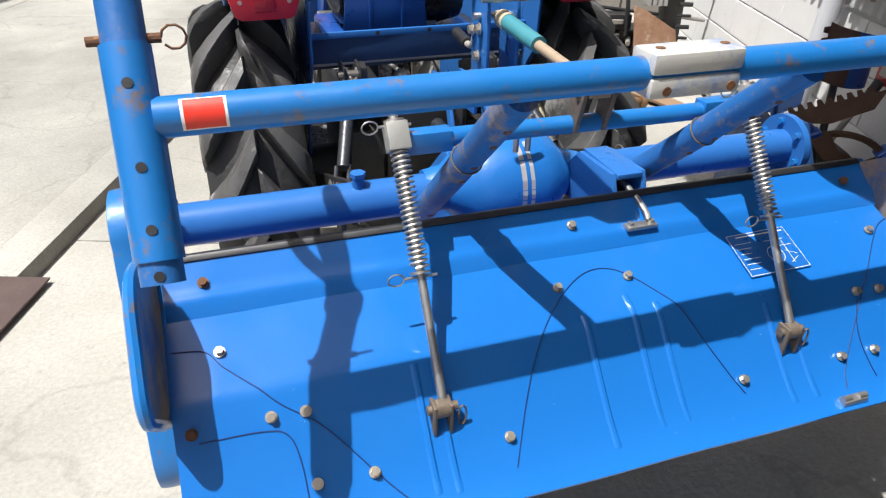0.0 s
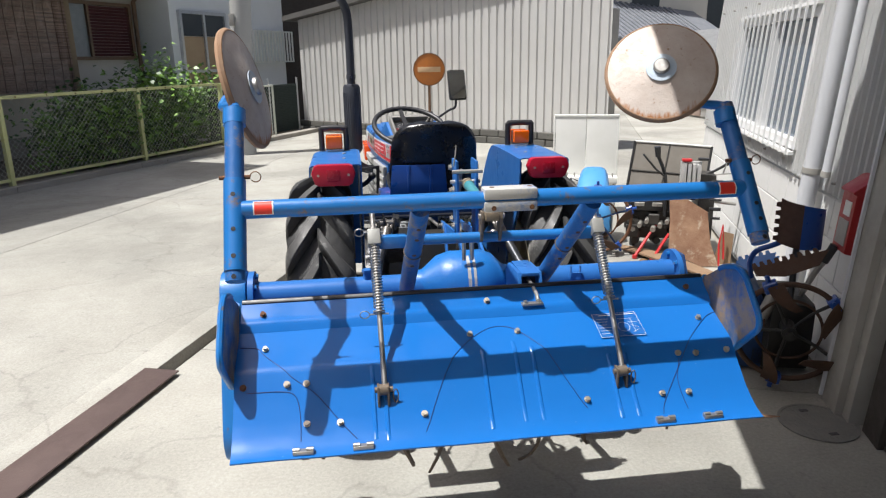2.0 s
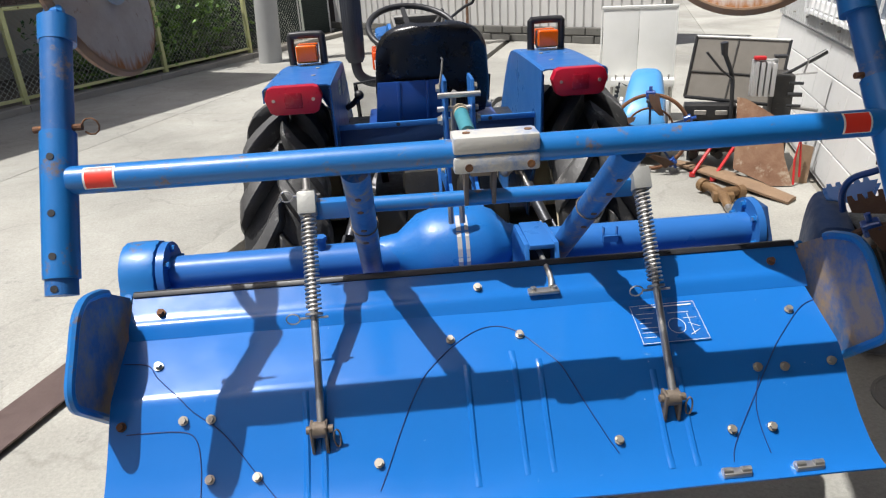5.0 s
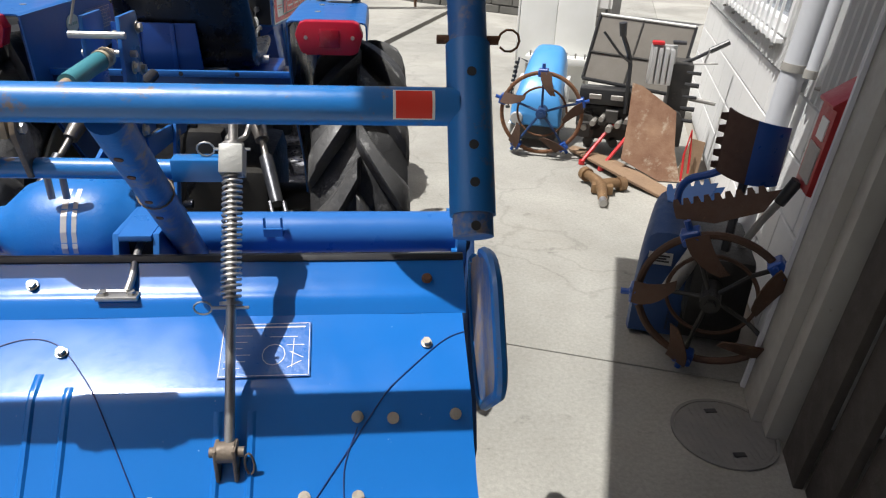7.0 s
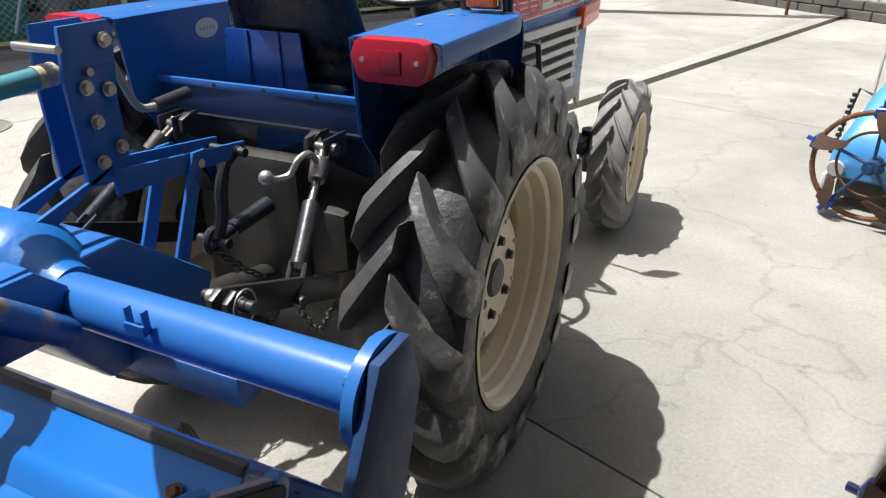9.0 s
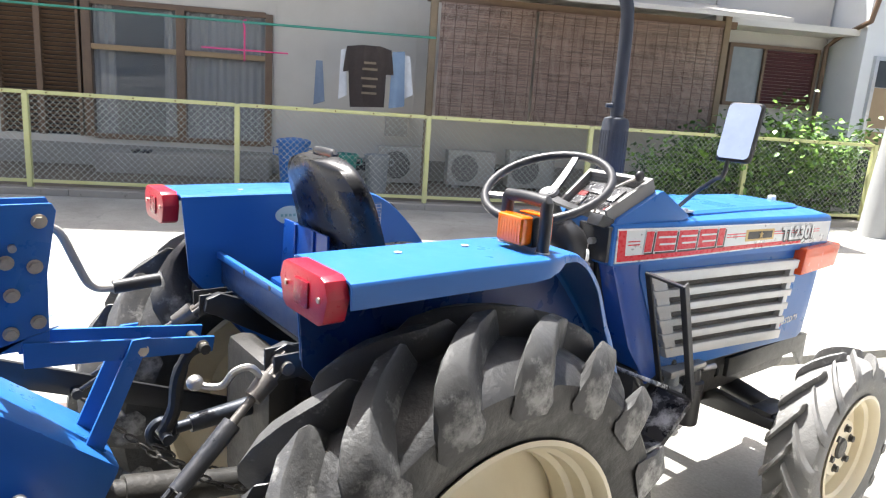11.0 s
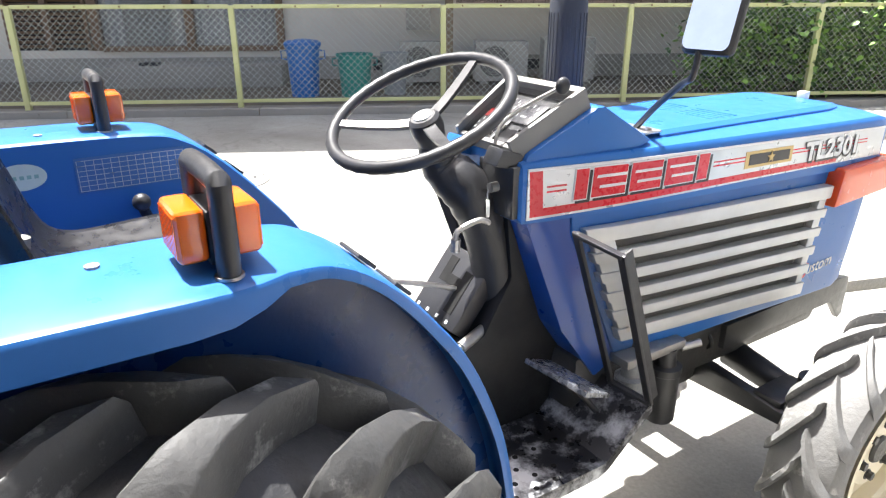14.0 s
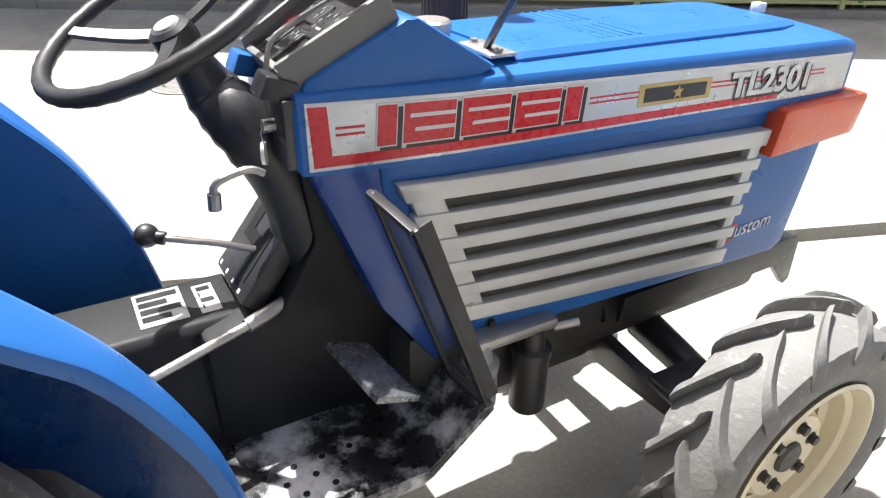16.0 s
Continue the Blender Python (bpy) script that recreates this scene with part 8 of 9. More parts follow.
def on_tray(s, f, off=0.014):
    a = Vector(tray[0]).lerp(Vector(tray[1]), s)
    b = Vector(tray[3]).lerp(Vector(tray[2]), s)
    p = a.lerp(b, f)
    return yard(p.x, p.y, p.z) + n0 * off


for s0, f0, s1, f1, r, m_ in ((0, 0, 1, 0, 0.009, WHITE), (0, 0, 0, 1, 0.010, BLACK_METAL), (1, 0, 1, 1, 0.010, BLACK_METAL), (0, 0.58, 1, 0.56, 0.008, GREASY), (0.46, 0, 0.44, 1, 0.006, GREASY), (0, 1, 1, 1, 0.012, BLACK_METAL)):
    bm = bm_new()
    rod(bm, on_tray(s0, f0), on_tray(s1, f1), r, seg=8)
    part("tray_rib", bm, m_, planter)
bm = bm_new()
sweep(bm, smooth_path([yard(1.27, 2.55, 0.30), yard(1.26, 2.56, 0.50), yard(1.25, 2.58, 0.62), yard(1.19, 2.56, 0.76)], 4), 0.014, 8)
rod(bm, yard(1.19, 2.56, 0.755), yard(1.18, 2.55, 0.83), 0.02, 0.024, 10)
part("lever_stalk", bm, BLACK_METAL, planter)
bm = bm_new()
sweep(bm, [yard(1.255, 2.57, 0.60), yard(1.18, 2.55, 0.66), yard(1.08, 2.53, 0.775)], 0.008, 7)
part("side_lever", bm, BLACK_METAL, planter)
bm = bm_new()
for k in range(4):
    box(bm, (1.37 + 0.034 * k, 2.50, 0.50), (1.395 + 0.034 * k, 2.58, 0.715 - 0.004 * k), m=YARD, bevel=0.004)
box(bm, (1.36, 2.56, 0.49), (1.51, 2.60, 0.72), m=YARD, bevel=0.006)
part("lever_box", bm, SILVER, planter, "silver slotted lever box")
bm = bm_new()
box(bm, (1.36, 2.50, 0.725), (1.43, 2.56, 0.745), m=YARD, bevel=0.006)
part("red_grip", bm, RED_ROD, planter)
bm = bm_new()
box(bm, (1.475, 2.50, 0.735), (1.55, 2.56, 0.752), m=YARD, bevel=0.006)
part("black_grip", bm, BLACK, planter)
bm = bm_new()
sweep(bm, smooth_path([yard(1.40, 2.62, 0.56), yard(1.58, 2.64, 0.62), yard(1.72, 2.66, 0.70)], 4), 0.011, 8)
rod(bm, yard(1.70, 2.655, 0.69), yard(1.80, 2.68, 0.745), 0.017, seg=10)
part("handlebar", bm, BLACK_METAL, planter)
bm = bm_new()
sweep(bm, [yard(1.52, 2.62, 0.60), yard(1.66, 2.64, 0.615), yard(1.76, 2.66, 0.62)], 0.006, 6)
rod(bm, yard(1.68, 2.645, 0.615), yard(1.70, 2.65, 0.70), 0.006, seg=6)
part("clutch_lever", bm, STEEL, planter)
bm = bm_new()
box(bm, (0.98, 2.56, 0.335), (1.30, 2.70, 0.43), m=YARD, bevel=0.008)
part("battery_box", bm, BLACK_METAL, planter)
for v in (1.04, 1.17):
    bm = bm_new()
    box(bm, (v, 2.548, 0.372), (v + 0.075, 2.557, 0.402), m=YARD, bevel=0.003, seg=1)
    part("vent", bm, ALU, planter)
bm = bm_new()
rnd = random.Random(7)
box(bm, (1.02, 2.62, 0.10), (1.42, 2.86, 0.32), m=YARD, bevel=0.02)
for k in range(16):
    v, u, z = 1.0 + rnd.random() * 0.42, 2.52 + rnd.random() * 0.16, 0.08 + rnd.random() * 0.24
    s = 0.02 + rnd.random() * 0.03
    if k % 2:
        rod(bm, yard(v, u, z), yard(v + 0.05 * (rnd.random() - 0.5), u + 0.1, z + 0.06 * (rnd.random() - 0.5)), s * 0.8, seg=10)
    else:
        box(bm, (v - s, u - s * 0.6, z - s), (v + s, u + s * 0.6, z + s), m=YARD, bevel=0.006, seg=1)
part("engine", bm, GREASY, planter, "greasy engine with ports and fins")
bm = bm_new()
for k in range(6):
    rod(bm, yard(1.03 + 0.05 * k, 2.50, 0.20 + 0.03 * (k % 3)), yard(1.05 + 0.05 * k, 2.60, 0.21 + 0.03 * (k % 3)), 0.02 - 0.002 * (k % 3), seg=10)
part("cylinder_fins", bm, ALU, planter)
bm = bm_new()
box(bm, (1.50, 2.55, 0.12), (1.62, 2.85, 0.62), m=YARD, bevel=0.012)
rod(bm, yard(1.55, 2.5, 0.30), yard(1.55, 2.6, 0.30), 0.05, seg=16)
part("gear_housing", bm, GREASY, planter)
for k in range(5):
    bm = bm_new()
    rod(bm, yard(1.58, 2.52, 0.30 + 0.07 * k), yard(1.66, 2.51, 0.30 + 0.07 * k), 0.010 + 0.004 * (k % 2), seg=8)
    part("side_lever", bm, BLACK_METAL, planter)
bm = bm_new()
rod(bm, yard(1.58, 2.6, 0.42), yard(1.78, 2.58, 0.40), 0.013, seg=10)
part("tow_bar", bm, STEEL, planter)
for v in (1.06, 1.38):
    bm = bm_new()
    rod(bm, yard(v, 2.78, 0.12), yard(v, 2.78, 0.0), 0.025, seg=10)
    part("foot", bm, BLACK_METAL, planter)
for a, b in (((1.05, 2.38, 0.02), (1.22, 2.58, 0.24)), ((1.17, 2.30, 0.02), (1.30, 2.50, 0.17))):
    bm = bm_new()
    rod(bm, yard(*a), yard(*b), 0.011, seg=8)
    rod(bm, yard(*a) - Vector((0, 0, 0.015)), yard(*a) + Vector((0, 0, 0.01)), 0.02, seg=8)
    part("stay_rod", bm, RED_ROD, planter)

# rusty plate leaning by the planter, and the plank before it
bm = bm_new()
outline = [(1.285, 2.50, 0.50), (1.345, 2.50, 0.485), (1.555, 2.44, 0.365), (1.575, 2.34, 0.16), (1.625, 2.24, 0.005), (1.50, 2.22, 0.005), (1.275, 2.26, 0.10), (1.285, 2.38, 0.30)]
bk = [bm.verts.new(yard(v, u, z)) for v, u, z in outline]
ft = [bm.verts.new(yard(v, u - 0.006, z + 0.002)) for v, u, z in outline]
bm.faces.new(bk), bm.faces.new(ft[::-1])
for i in range(len(bk)):
    bm.faces.new((bk[i], bk[(i + 1) % len(bk)], ft[(i + 1) % len(bk)], ft[i]))
bmesh.ops.recalc_face_normals(bm, faces=bm.faces[:])
solid("rusty_plate", bm, RUST_PLATE, "brown rusty steel plate leaning on the planter", "plate")
bm = bm_new()
pl = [(1.60, 2.33, 0.0), (1.66, 2.36, 0.24), (1.74, 2.37, 0.22), (1.72, 2.32, 0.0)]
bk = [bm.verts.new(yard(v, u, z)) for v, u, z in pl]
ft = [bm.verts.new(yard(v, u - 0.008, z)) for v, u, z in pl]
bm.faces.new(bk), bm.faces.new(ft[::-1])
for i in range(4):
    bm.faces.new((bk[i], bk[(i + 1) % 4], ft[(i + 1) % 4], ft[i]))
bmesh.ops.recalc_face_normals(bm, faces=bm.faces[:])
solid("board_scrap", bm, PLANK, "short weathered board leaning beside the rusty plate", "board")
bm = bm_new()
sweep(bm, [yard(1.63, 2.25, 0.008), yard(1.625, 2.28, 0.16), yard(1.645, 2.30, 0.30), yard(1.66, 2.30, 0.16), yard(1.665, 2.28, 0.05)], 0.007, 6)
solid("red_rod", bm, RED_ROD, "bent red rod standing against the rusty plate", "rod")
bm = bm_new()
rows = []
for k in range(9):
    f = k / 8
    v, u = 0.97 + 0.60 * f - 0.04 * math.sin(f * 3.1), 2.66 - 0.72 * f
    wdt = 0.035 + 0.04 * math.sin(f * 2.6)
    cx = Vector((0.55, 0.83, 0)) * wdt
    z = 0.018 + 0.03 * math.sin(f * 3.14)
    rows.append([bm.verts.new(yard(v + q * cx.x, u + q * cx.y, z + h)) for q, h in ((-1, 0.0), (0, 0.012), (1, 0.004), (0.98, -0.012), (-0.98, -0.014))])
for a, b in zip(rows, rows[1:]):
    for k in range(5):
        bm.faces.new((a[k], a[(k + 1) % 5], b[(k + 1) % 5], b[k]))
bm.faces.new(rows[0]), bm.faces.new(rows[-1][::-1])
bmesh.ops.recalc_face_normals(bm, faces=bm.faces[:])
solid("bent_plank", bm, PLANK, "long bent rusty-brown plough blade lying on the concrete", "blade")

# tarnished casting on the ground
cast = thing("metal_casting", yard(1.2, 1.95), "tarnished three-armed metal casting lying on the concrete", "casting")
bm = bm_new()
c0 = yard(1.18, 1.93, 0.04)
ends = (yard(1.09, 2.07, 0.05), yard(1.29, 2.0, 0.04), yard(1.2, 1.74, 0.03))
for e_, r_ in zip(ends, (0.034, 0.03, 0.022)):
    sweep(bm, smooth_path([c0, c0.lerp(e_, 0.5) + Vector((0, 0, 0.012)), e_], 4), [0.04, 0.036, 0.033, 0.03, 0.028, 0.027, 0.026, 0.026, r_], 12)
box(bm, (1.13, 1.88, 0.005), (1.25, 1.99, 0.06), m=YARD, bevel=0.015)
part("body", bm, BRASS, cast)
for e_, d_ in ((ends[0], ends[0] - c0), (ends[1], ends[1] - c0)):
    bm = bm_new()
    d_ = Vector((d_.x, d_.y, 0)).normalized()
    rod(bm, e_ - d_ * 0.02, e_ + d_ * 0.02, 0.040, seg=16)
    part("collar", bm, BRASS, cast)
bm = bm_new()
rod(bm, ends[2], ends[2] + (ends[2] - c0).normalized() * 0.045, 0.023, 0.02, 14)
part("spigot", bm, STEEL, cast)

# cultivator in the shade of the roof, its iron and paint darkened for it
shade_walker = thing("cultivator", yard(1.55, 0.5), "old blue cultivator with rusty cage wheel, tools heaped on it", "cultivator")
paddle_wheel(shade_walker, yard(1.555, 0.31, 0.285), -YU * 0.97 - YV * 0.15, 0.225, 0.75, iron=DARK_RUST)
bm = bm_new()
hood_shell(bm, [(0.50, 1.42, 0.085, 0.02, 0.36), (0.53, 1.42, 0.092, 0.02, 0.405), (0.66, 1.43, 0.088, 0.02, 0.43), (0.86, 1.45, 0.08, 0.02, 0.44), (0.90, 1.45, 0.07, 0.03, 0.42)])
part("fuel_tank", bm, NAVY, shade_walker, "blue rounded tank with worn label", angle=40)
bm = bm_new()
box(bm, (1.36, 0.488, 0.30), (1.44, 0.494, 0.345), m=YARD)
part("tank_label", bm, SILVER, shade_walker)
bm = bm_new()
for z_, w_ in ((0.332, 0.06), (0.322, 0.05), (0.312, 0.06)):
    box(bm, (1.37, 0.485, z_), (1.37 + w_, 0.4875, z_ + 0.005), m=YARD)
part("label_bars", bm, BLACK, shade_walker)
bm = bm_new()
box(bm, (1.50, 0.42, 0.12), (1.70, 0.80, 0.38), m=YARD, bevel=0.03)
box(bm, (1.44, 0.50, 0.02), (1.72, 0.86, 0.14), m=YARD, bevel=0.02)
rod(bm, yard(1.555, 0.31, 0.285), yard(1.58, 0.46, 0.26), 0.03, seg=14)
part("engine_block", bm, OIL_SHADE_BLACK, shade_walker)
bm = bm_new()
rod(bm, yard(1.44, 0.42, 0.25), yard(1.52, 0.46, 0.42), 0.028, seg=16)
rod(bm, yard(1.52, 0.46, 0.42), yard(1.53, 0.465, 0.44), 0.02, seg=16)
part("muffler", bm, ALU, shade_walker)
bm = bm_new()
sweep(bm, smooth_path([yard(1.64, 0.55, 0.33), yard(1.70, 0.55, 0.48), yard(1.745, 0.55, 0.56)], 4), 0.013, 8)
part("handle_tube", bm, ALU, shade_walker)
bm = bm_new()
rod(bm, yard(1.74, 0.55, 0.55), yard(1.775, 0.545, 0.635), 0.019, 0.021, 12)
part("grip", bm, BLACK, shade_walker)
bm = bm_new()
rod(bm, yard(1.60, 0.5, 0.36), yard(1.63, 0.6, 0.66), 0.015, seg=10)
rod(bm, yard(1.63, 0.6, 0.66), yard(1.62, 0.585, 0.70), 0.012, seg=10)
part("post", bm, BLACK_METAL, shade_walker)

# toothed half-round blade standing on the cultivator
hb = thing("toothed_drum_half", yard(1.62, 0.55, 0.64), "half-round toothed metal shell, rust brown and blue", "shell")
for lo_a, hi_a, m_, nm in ((200, 262, mat("dark_rust_shell", (0.075, 0.035, 0.025), 0.6, 0.1, (0.05, 0.025, 0.02), 12, 0.8, (0.13, 0.06, 0.03), 30, 0.25, 0.1), "rusty_half"), (262, 335, BLUE_DARK, "blue_half")):
    bm = bm_new()
    gi, go = [], []
    for k in range(9):
        a = radians(lo_a + (hi_a - lo_a) * k / 8)
        z0, z1 = 0.645 - 0.02 * k / 8, 0.85 - 0.02 * k / 8
        if nm == "blue_half":
            z0, z1 = 0.625 - 0.01 * k / 8, 0.83 - 0.025 * k / 8
        for lst, r_ in ((gi, 0.098), (go, 0.104)):
            p = (1.62 + r_ * math.cos(a), 0.57 + 0.9 * r_ * math.sin(a))
            lst.append([bm.verts.new(yard(p[0], p[1], z0)), bm.verts.new(yard(p[0], p[1], z1))])
    for k in range(8):
        bm.faces.new((go[k][0], go[k + 1][0], go[k + 1][1], go[k][1]))
        bm.faces.new((gi[k][0], gi[k][1], gi[k + 1][1], gi[k + 1][0]))
        bm.faces.new((go[k][1], go[k + 1][1], gi[k + 1][1], gi[k][1]))
        bm.faces.new((go[k][0], gi[k][0], gi[k + 1][0], go[k + 1][0]))
    for k in (0, 8):
        bm.faces.new((go[k][0], go[k][1], gi[k][1], gi[k][0]))
    if nm == "rusty_half":
        p = (1.62 + 0.101 * math.cos(radians(200)), 0.57 + 0.09 * math.sin(radians(200)))
        for j in range(5):
            z0 = 0.66 + j * 0.04
            prism(bm, [(p[0] + 0.004, z0 - 0.013), (p[0] - 0.022, z0 - 0.007), (p[0] - 0.022, z0 + 0.012), (p[0] + 0.004, z0 + 0.016)], "y", p[1] - 0.003, p[1] + 0.003, m=YARD)
    bmesh.ops.recalc_face_normals(bm, faces=bm.faces[:])
    part(nm, bm, m_, hb)


def saw_blade(name, a, b, width, teeth, material, label, drop):
    """A flat toothed blade from a to b, with the teeth along its upper edge."""
    a, b = Vector(a), Vector(b)
    d = (b - a)
    acr = Vector(drop).normalized()
    nrm = d.cross(acr).normalized() * 0.004
    top = []
    for k in range(teeth):
        for f, h in ((0.0, 0.0), (0.15, -0.022), (0.6, -0.022), (0.75, 0.0)):
            top.append(a + d * (0.9 * (k + f) / teeth) + acr * h)
    pts = [a + acr * width * 0.55] + top + [b, a + d * 0.8 + acr * width * 0.8, a + d * 0.35 + acr * width]
    bm = bm_new()
    f0 = [bm.verts.new(p) for p in pts]
    f1 = [bm.verts.new(p + nrm) for p in pts]
    bm.faces.new(f0), bm.faces.new(f1[::-1])
    for i in range(len(pts)):
        bm.faces.new((f0[i], f0[(i + 1) % len(pts)], f1[(i + 1) % len(pts)], f1[i]))
    bmesh.ops.recalc_face_normals(bm, faces=bm.faces[:])
    return solid(name, bm, material, label, "blade")


saw_blade("old_saw", yard(1.40, 0.42, 0.545), yard(1.68, 0.33, 0.672), 0.075, 9, DARK_RUST, "long rusty toothed blade lying across the cultivator", YARD.to_3x3() @ Vector((0.25, -0.55, -0.6)))
saw_blade("blue_toothed_blade", yard(1.40, 0.70, 0.50), yard(1.56, 0.66, 0.56), 0.085, 5, BLUE, "bright blue toothed blade piled on the cultivator", YARD.to_3x3() @ Vector((0.1, -0.75, -0.5)))
saw_blade("blue_toothed_blade", yard(1.41, 0.78, 0.46), yard(1.60, 0.74, 0.52), 0.085, 5, BLUE, "bright blue toothed blade piled on the cultivator", YARD.to_3x3() @ Vector((0.1, -0.8, -0.3)))
bm = bm_new()
sweep(bm, smooth_path([yard(1.45, 0.62, 0.44), yard(1.43, 0.60, 0.52), yard(1.45, 0.58, 0.585), yard(1.52, 0.57, 0.62), yard(1.60, 0.58, 0.66)], 4), 0.013, 8)
solid("blue_bracket", bm, BLUE_DARK, "bent blue bracket arm on the cultivator", "bracket")

# ---- fence and dwelling across the lane ----
FA, FN = Vector((0.47, 0.883, 0)), Vector((-0.883, 0.47, 0))
FH = Matrix(((FA.x, FN.x, 0, -5.35), (FA.y, FN.y, 0, 4.13), (0, 0, 1, 0), (0, 0, 0, 1)))  # (along, behind, up)


def fh(a, off, z=0.0):
    return FH @ Vector((a, off, z))


KERB = mat("kerb_concrete", (0.34, 0.32, 0.28), 0.9, 0, (0.25, 0.23, 0.2), 2, 0.8, (0.16, 0.15, 0.12), 12, 0.3, 0.3, 50)
SOIL = mat("garden_soil", (0.17, 0.145, 0.11), 0.95, 0, (0.11, 0.095, 0.07), 3, 0.8, (0.25, 0.22, 0.17), 25, 0.3, 0.5, 60)
kerb = thing("kerb", fh(0, 0), "low stained concrete kerb under the fence", "kerb", kind="structure")
for k in range(-5, 5):
    bm = bm_new()
    box(bm, (k * 2.0 + 0.004, -0.13, -0.05), (k * 2.0 + 1.996, 0.10, 0.085), m=FH, bevel=0.008)
    part("kerb_stone", bm, KERB, kerb)
bm = bm_new()
box(bm, (-11, 0.10, -0.08), (9.5, 12, 0.045), m=FH)
solid("garden_ground", bm, SOIL, "bare garden soil behind the fence", "ground", kind="structure")

YELLOW = mat("faded_yellow_green_paint", (0.52, 0.53, 0.2), 0.5, 0, (0.6, 0.6, 0.33), 5, 0.8, (0.3, 0.2, 0.08), 28, 0.2, 0.06)
WIRE = mat("galvanised_wire", (0.5, 0.53, 0.46), 0.5, 0.2, (0.58, 0.6, 0.54), 10, 0.6, bump=0)
fence = thing("fence", fh(0, 0), "faded yellow chain-link fence on a kerb", "fence")
POSTS = [-6.6, -4.43, -2.21, 0.0, 2.05, 4.22, 6.1]
for a in POSTS:
    bm = bm_new()
    box(bm, (a - 0.028, -0.03, 0.0), (a + 0.028, 0.03, 1.13), m=FH, bevel=0.004)
    part("post", bm, YELLOW, fence)
for a, b in zip(POSTS, POSTS[1:]):
    for z, h in ((1.10, 0.042), (0.135, 0.035)):
        bm = bm_new()
        box(bm, (a + 0.029, -0.02, z), (b - 0.029, 0.018, z + h), m=FH, bevel=0.003)
        part("rail", bm, YELLOW, fence)
    bm = bm_new()
    for k in range(5):
        x = a + (b - a) * (k + 0.5) / 5
        rod(bm, fh(x, -0.02, 1.122), fh(x, -0.027, 1.122), 0.009, seg=8)
    part("rivets", bm, RUST, fence)
    # woven wire between the posts
    bm = bm_new()
    z0, z1, cell, r = 0.15, 1.11, 0.072, 0.0024
    hgt = z1 - z0
    x = a - hgt
    while x < b:
        for d in (1, -1):
            xa, xb = (x, x + hgt) if d > 0 else (x + hgt, x)
            za, zb = z0, z1
            # cut at the posts
            def cut(xp, yp, xq, yq):
                if xp < a:
                    t = (a - xp) / (xq - xp); xp, yp = a, yp + (yq - yp) * t
                if xp > b:
                    t = (b - xp) / (xq - xp); xp, yp = b, yp + (yq - yp) * t
                return xp, yp
            if max(xa, xb) > a and min(xa, xb) < b:
                p = cut(xa, za, xb, zb)
                q = cut(xb, zb, xa, za)
                rod(bm, fh(p[0], 0.004 * d, p[1]), fh(q[0], 0.004 * d, q[1]), r, seg=3, cap=False)
        x += cell
    part("chain_link", bm, WIRE, fence, "diamond wire mesh")

# house
HWALL = mat("beige_house_wall", (0.62, 0.58, 0.51), 0.85, 0, (0.54, 0.5, 0.43), 1.5, 0.7, (0.34, 0.3, 0.25), 10, 0.1, 0.1, 50)
BROWN = mat("brown_window_frame", (0.17, 0.105, 0.06), 0.5, 0, (0.13, 0.08, 0.05), 8, 0.7, bump=0.05)
CURTAIN = mat("pale_curtain", (0.55, 0.54, 0.5), 0.9, 0, (0.45, 0.44, 0.41), 6, 0.8, bump=0.2, bump_scale=30)
OFF = 2.5
house = thing("dwelling", fh(-2, OFF), "beige two-storey dwelling with brown sliding windows", "house")
for a, b, o0, o1, z0, z1 in ((-10, -5.75, 0, 0.15, 0, 6.2), (-2.02, 4.9, 0, 0.15, 0, 6.2), (-5.75, -2.02, 0, 0.15, 2.35, 6.2), (-5.75, -2.02, 0, 0.15, 0, 0.46),
                             (-10, -9.85, 0.15, 6, 0, 6.2), (4.75, 4.9, 0.15, 6, 0, 6.2), (-9.85, 4.75, 2.6, 2.75, 0, 6.2)):
    bm = bm_new()
    box(bm, (a, OFF + o0, z0), (b, OFF + o1, z1), m=FH)
    part("wall", bm, HWALL, house)
# unseen deep eave, added to shade the lane and cut to spare the pole
bm = bm_new()
box(bm, (-10.4, 0.05, 6.2), (3.2, OFF + 6.4, 6.4), m=FH)
box(bm, (3.2, OFF - 0.2, 6.2), (5.2, OFF + 6.4, 6.4), m=FH)
part("roof", bm, ROOF, house)
# sliding window with four leaves
glazing = thing("window", fh(-3.3, OFF, 0.46), "wide brown-framed sliding window with curtains", "")
glazing.parent = house
glazing.matrix_parent_inverse = world_of(house).inverted()
for a, b in ((-4.62, -4.50), (-2.12, -2.02), (-3.36, -3.24)):
    bm = bm_new()
    box(bm, (a, OFF - 0.06, 0.46), (b, OFF + 0.08, 2.35), m=FH, bevel=0.005)
    part("window_frame", bm, BROWN, glazing)
for z in (0.44, 1.69, 2.30):
    bm = bm_new()
    box(bm, (-4.50, OFF - 0.05, z), (-2.12, OFF + 0.07, z + 0.075), m=FH, bevel=0.005)
    part("window_frame", bm, mat("tan_window_rail", (0.34, 0.23, 0.12), 0.5, 0, (0.28, 0.19, 0.1), 8, 0.7) if z == 1.69 else BROWN, glazing)
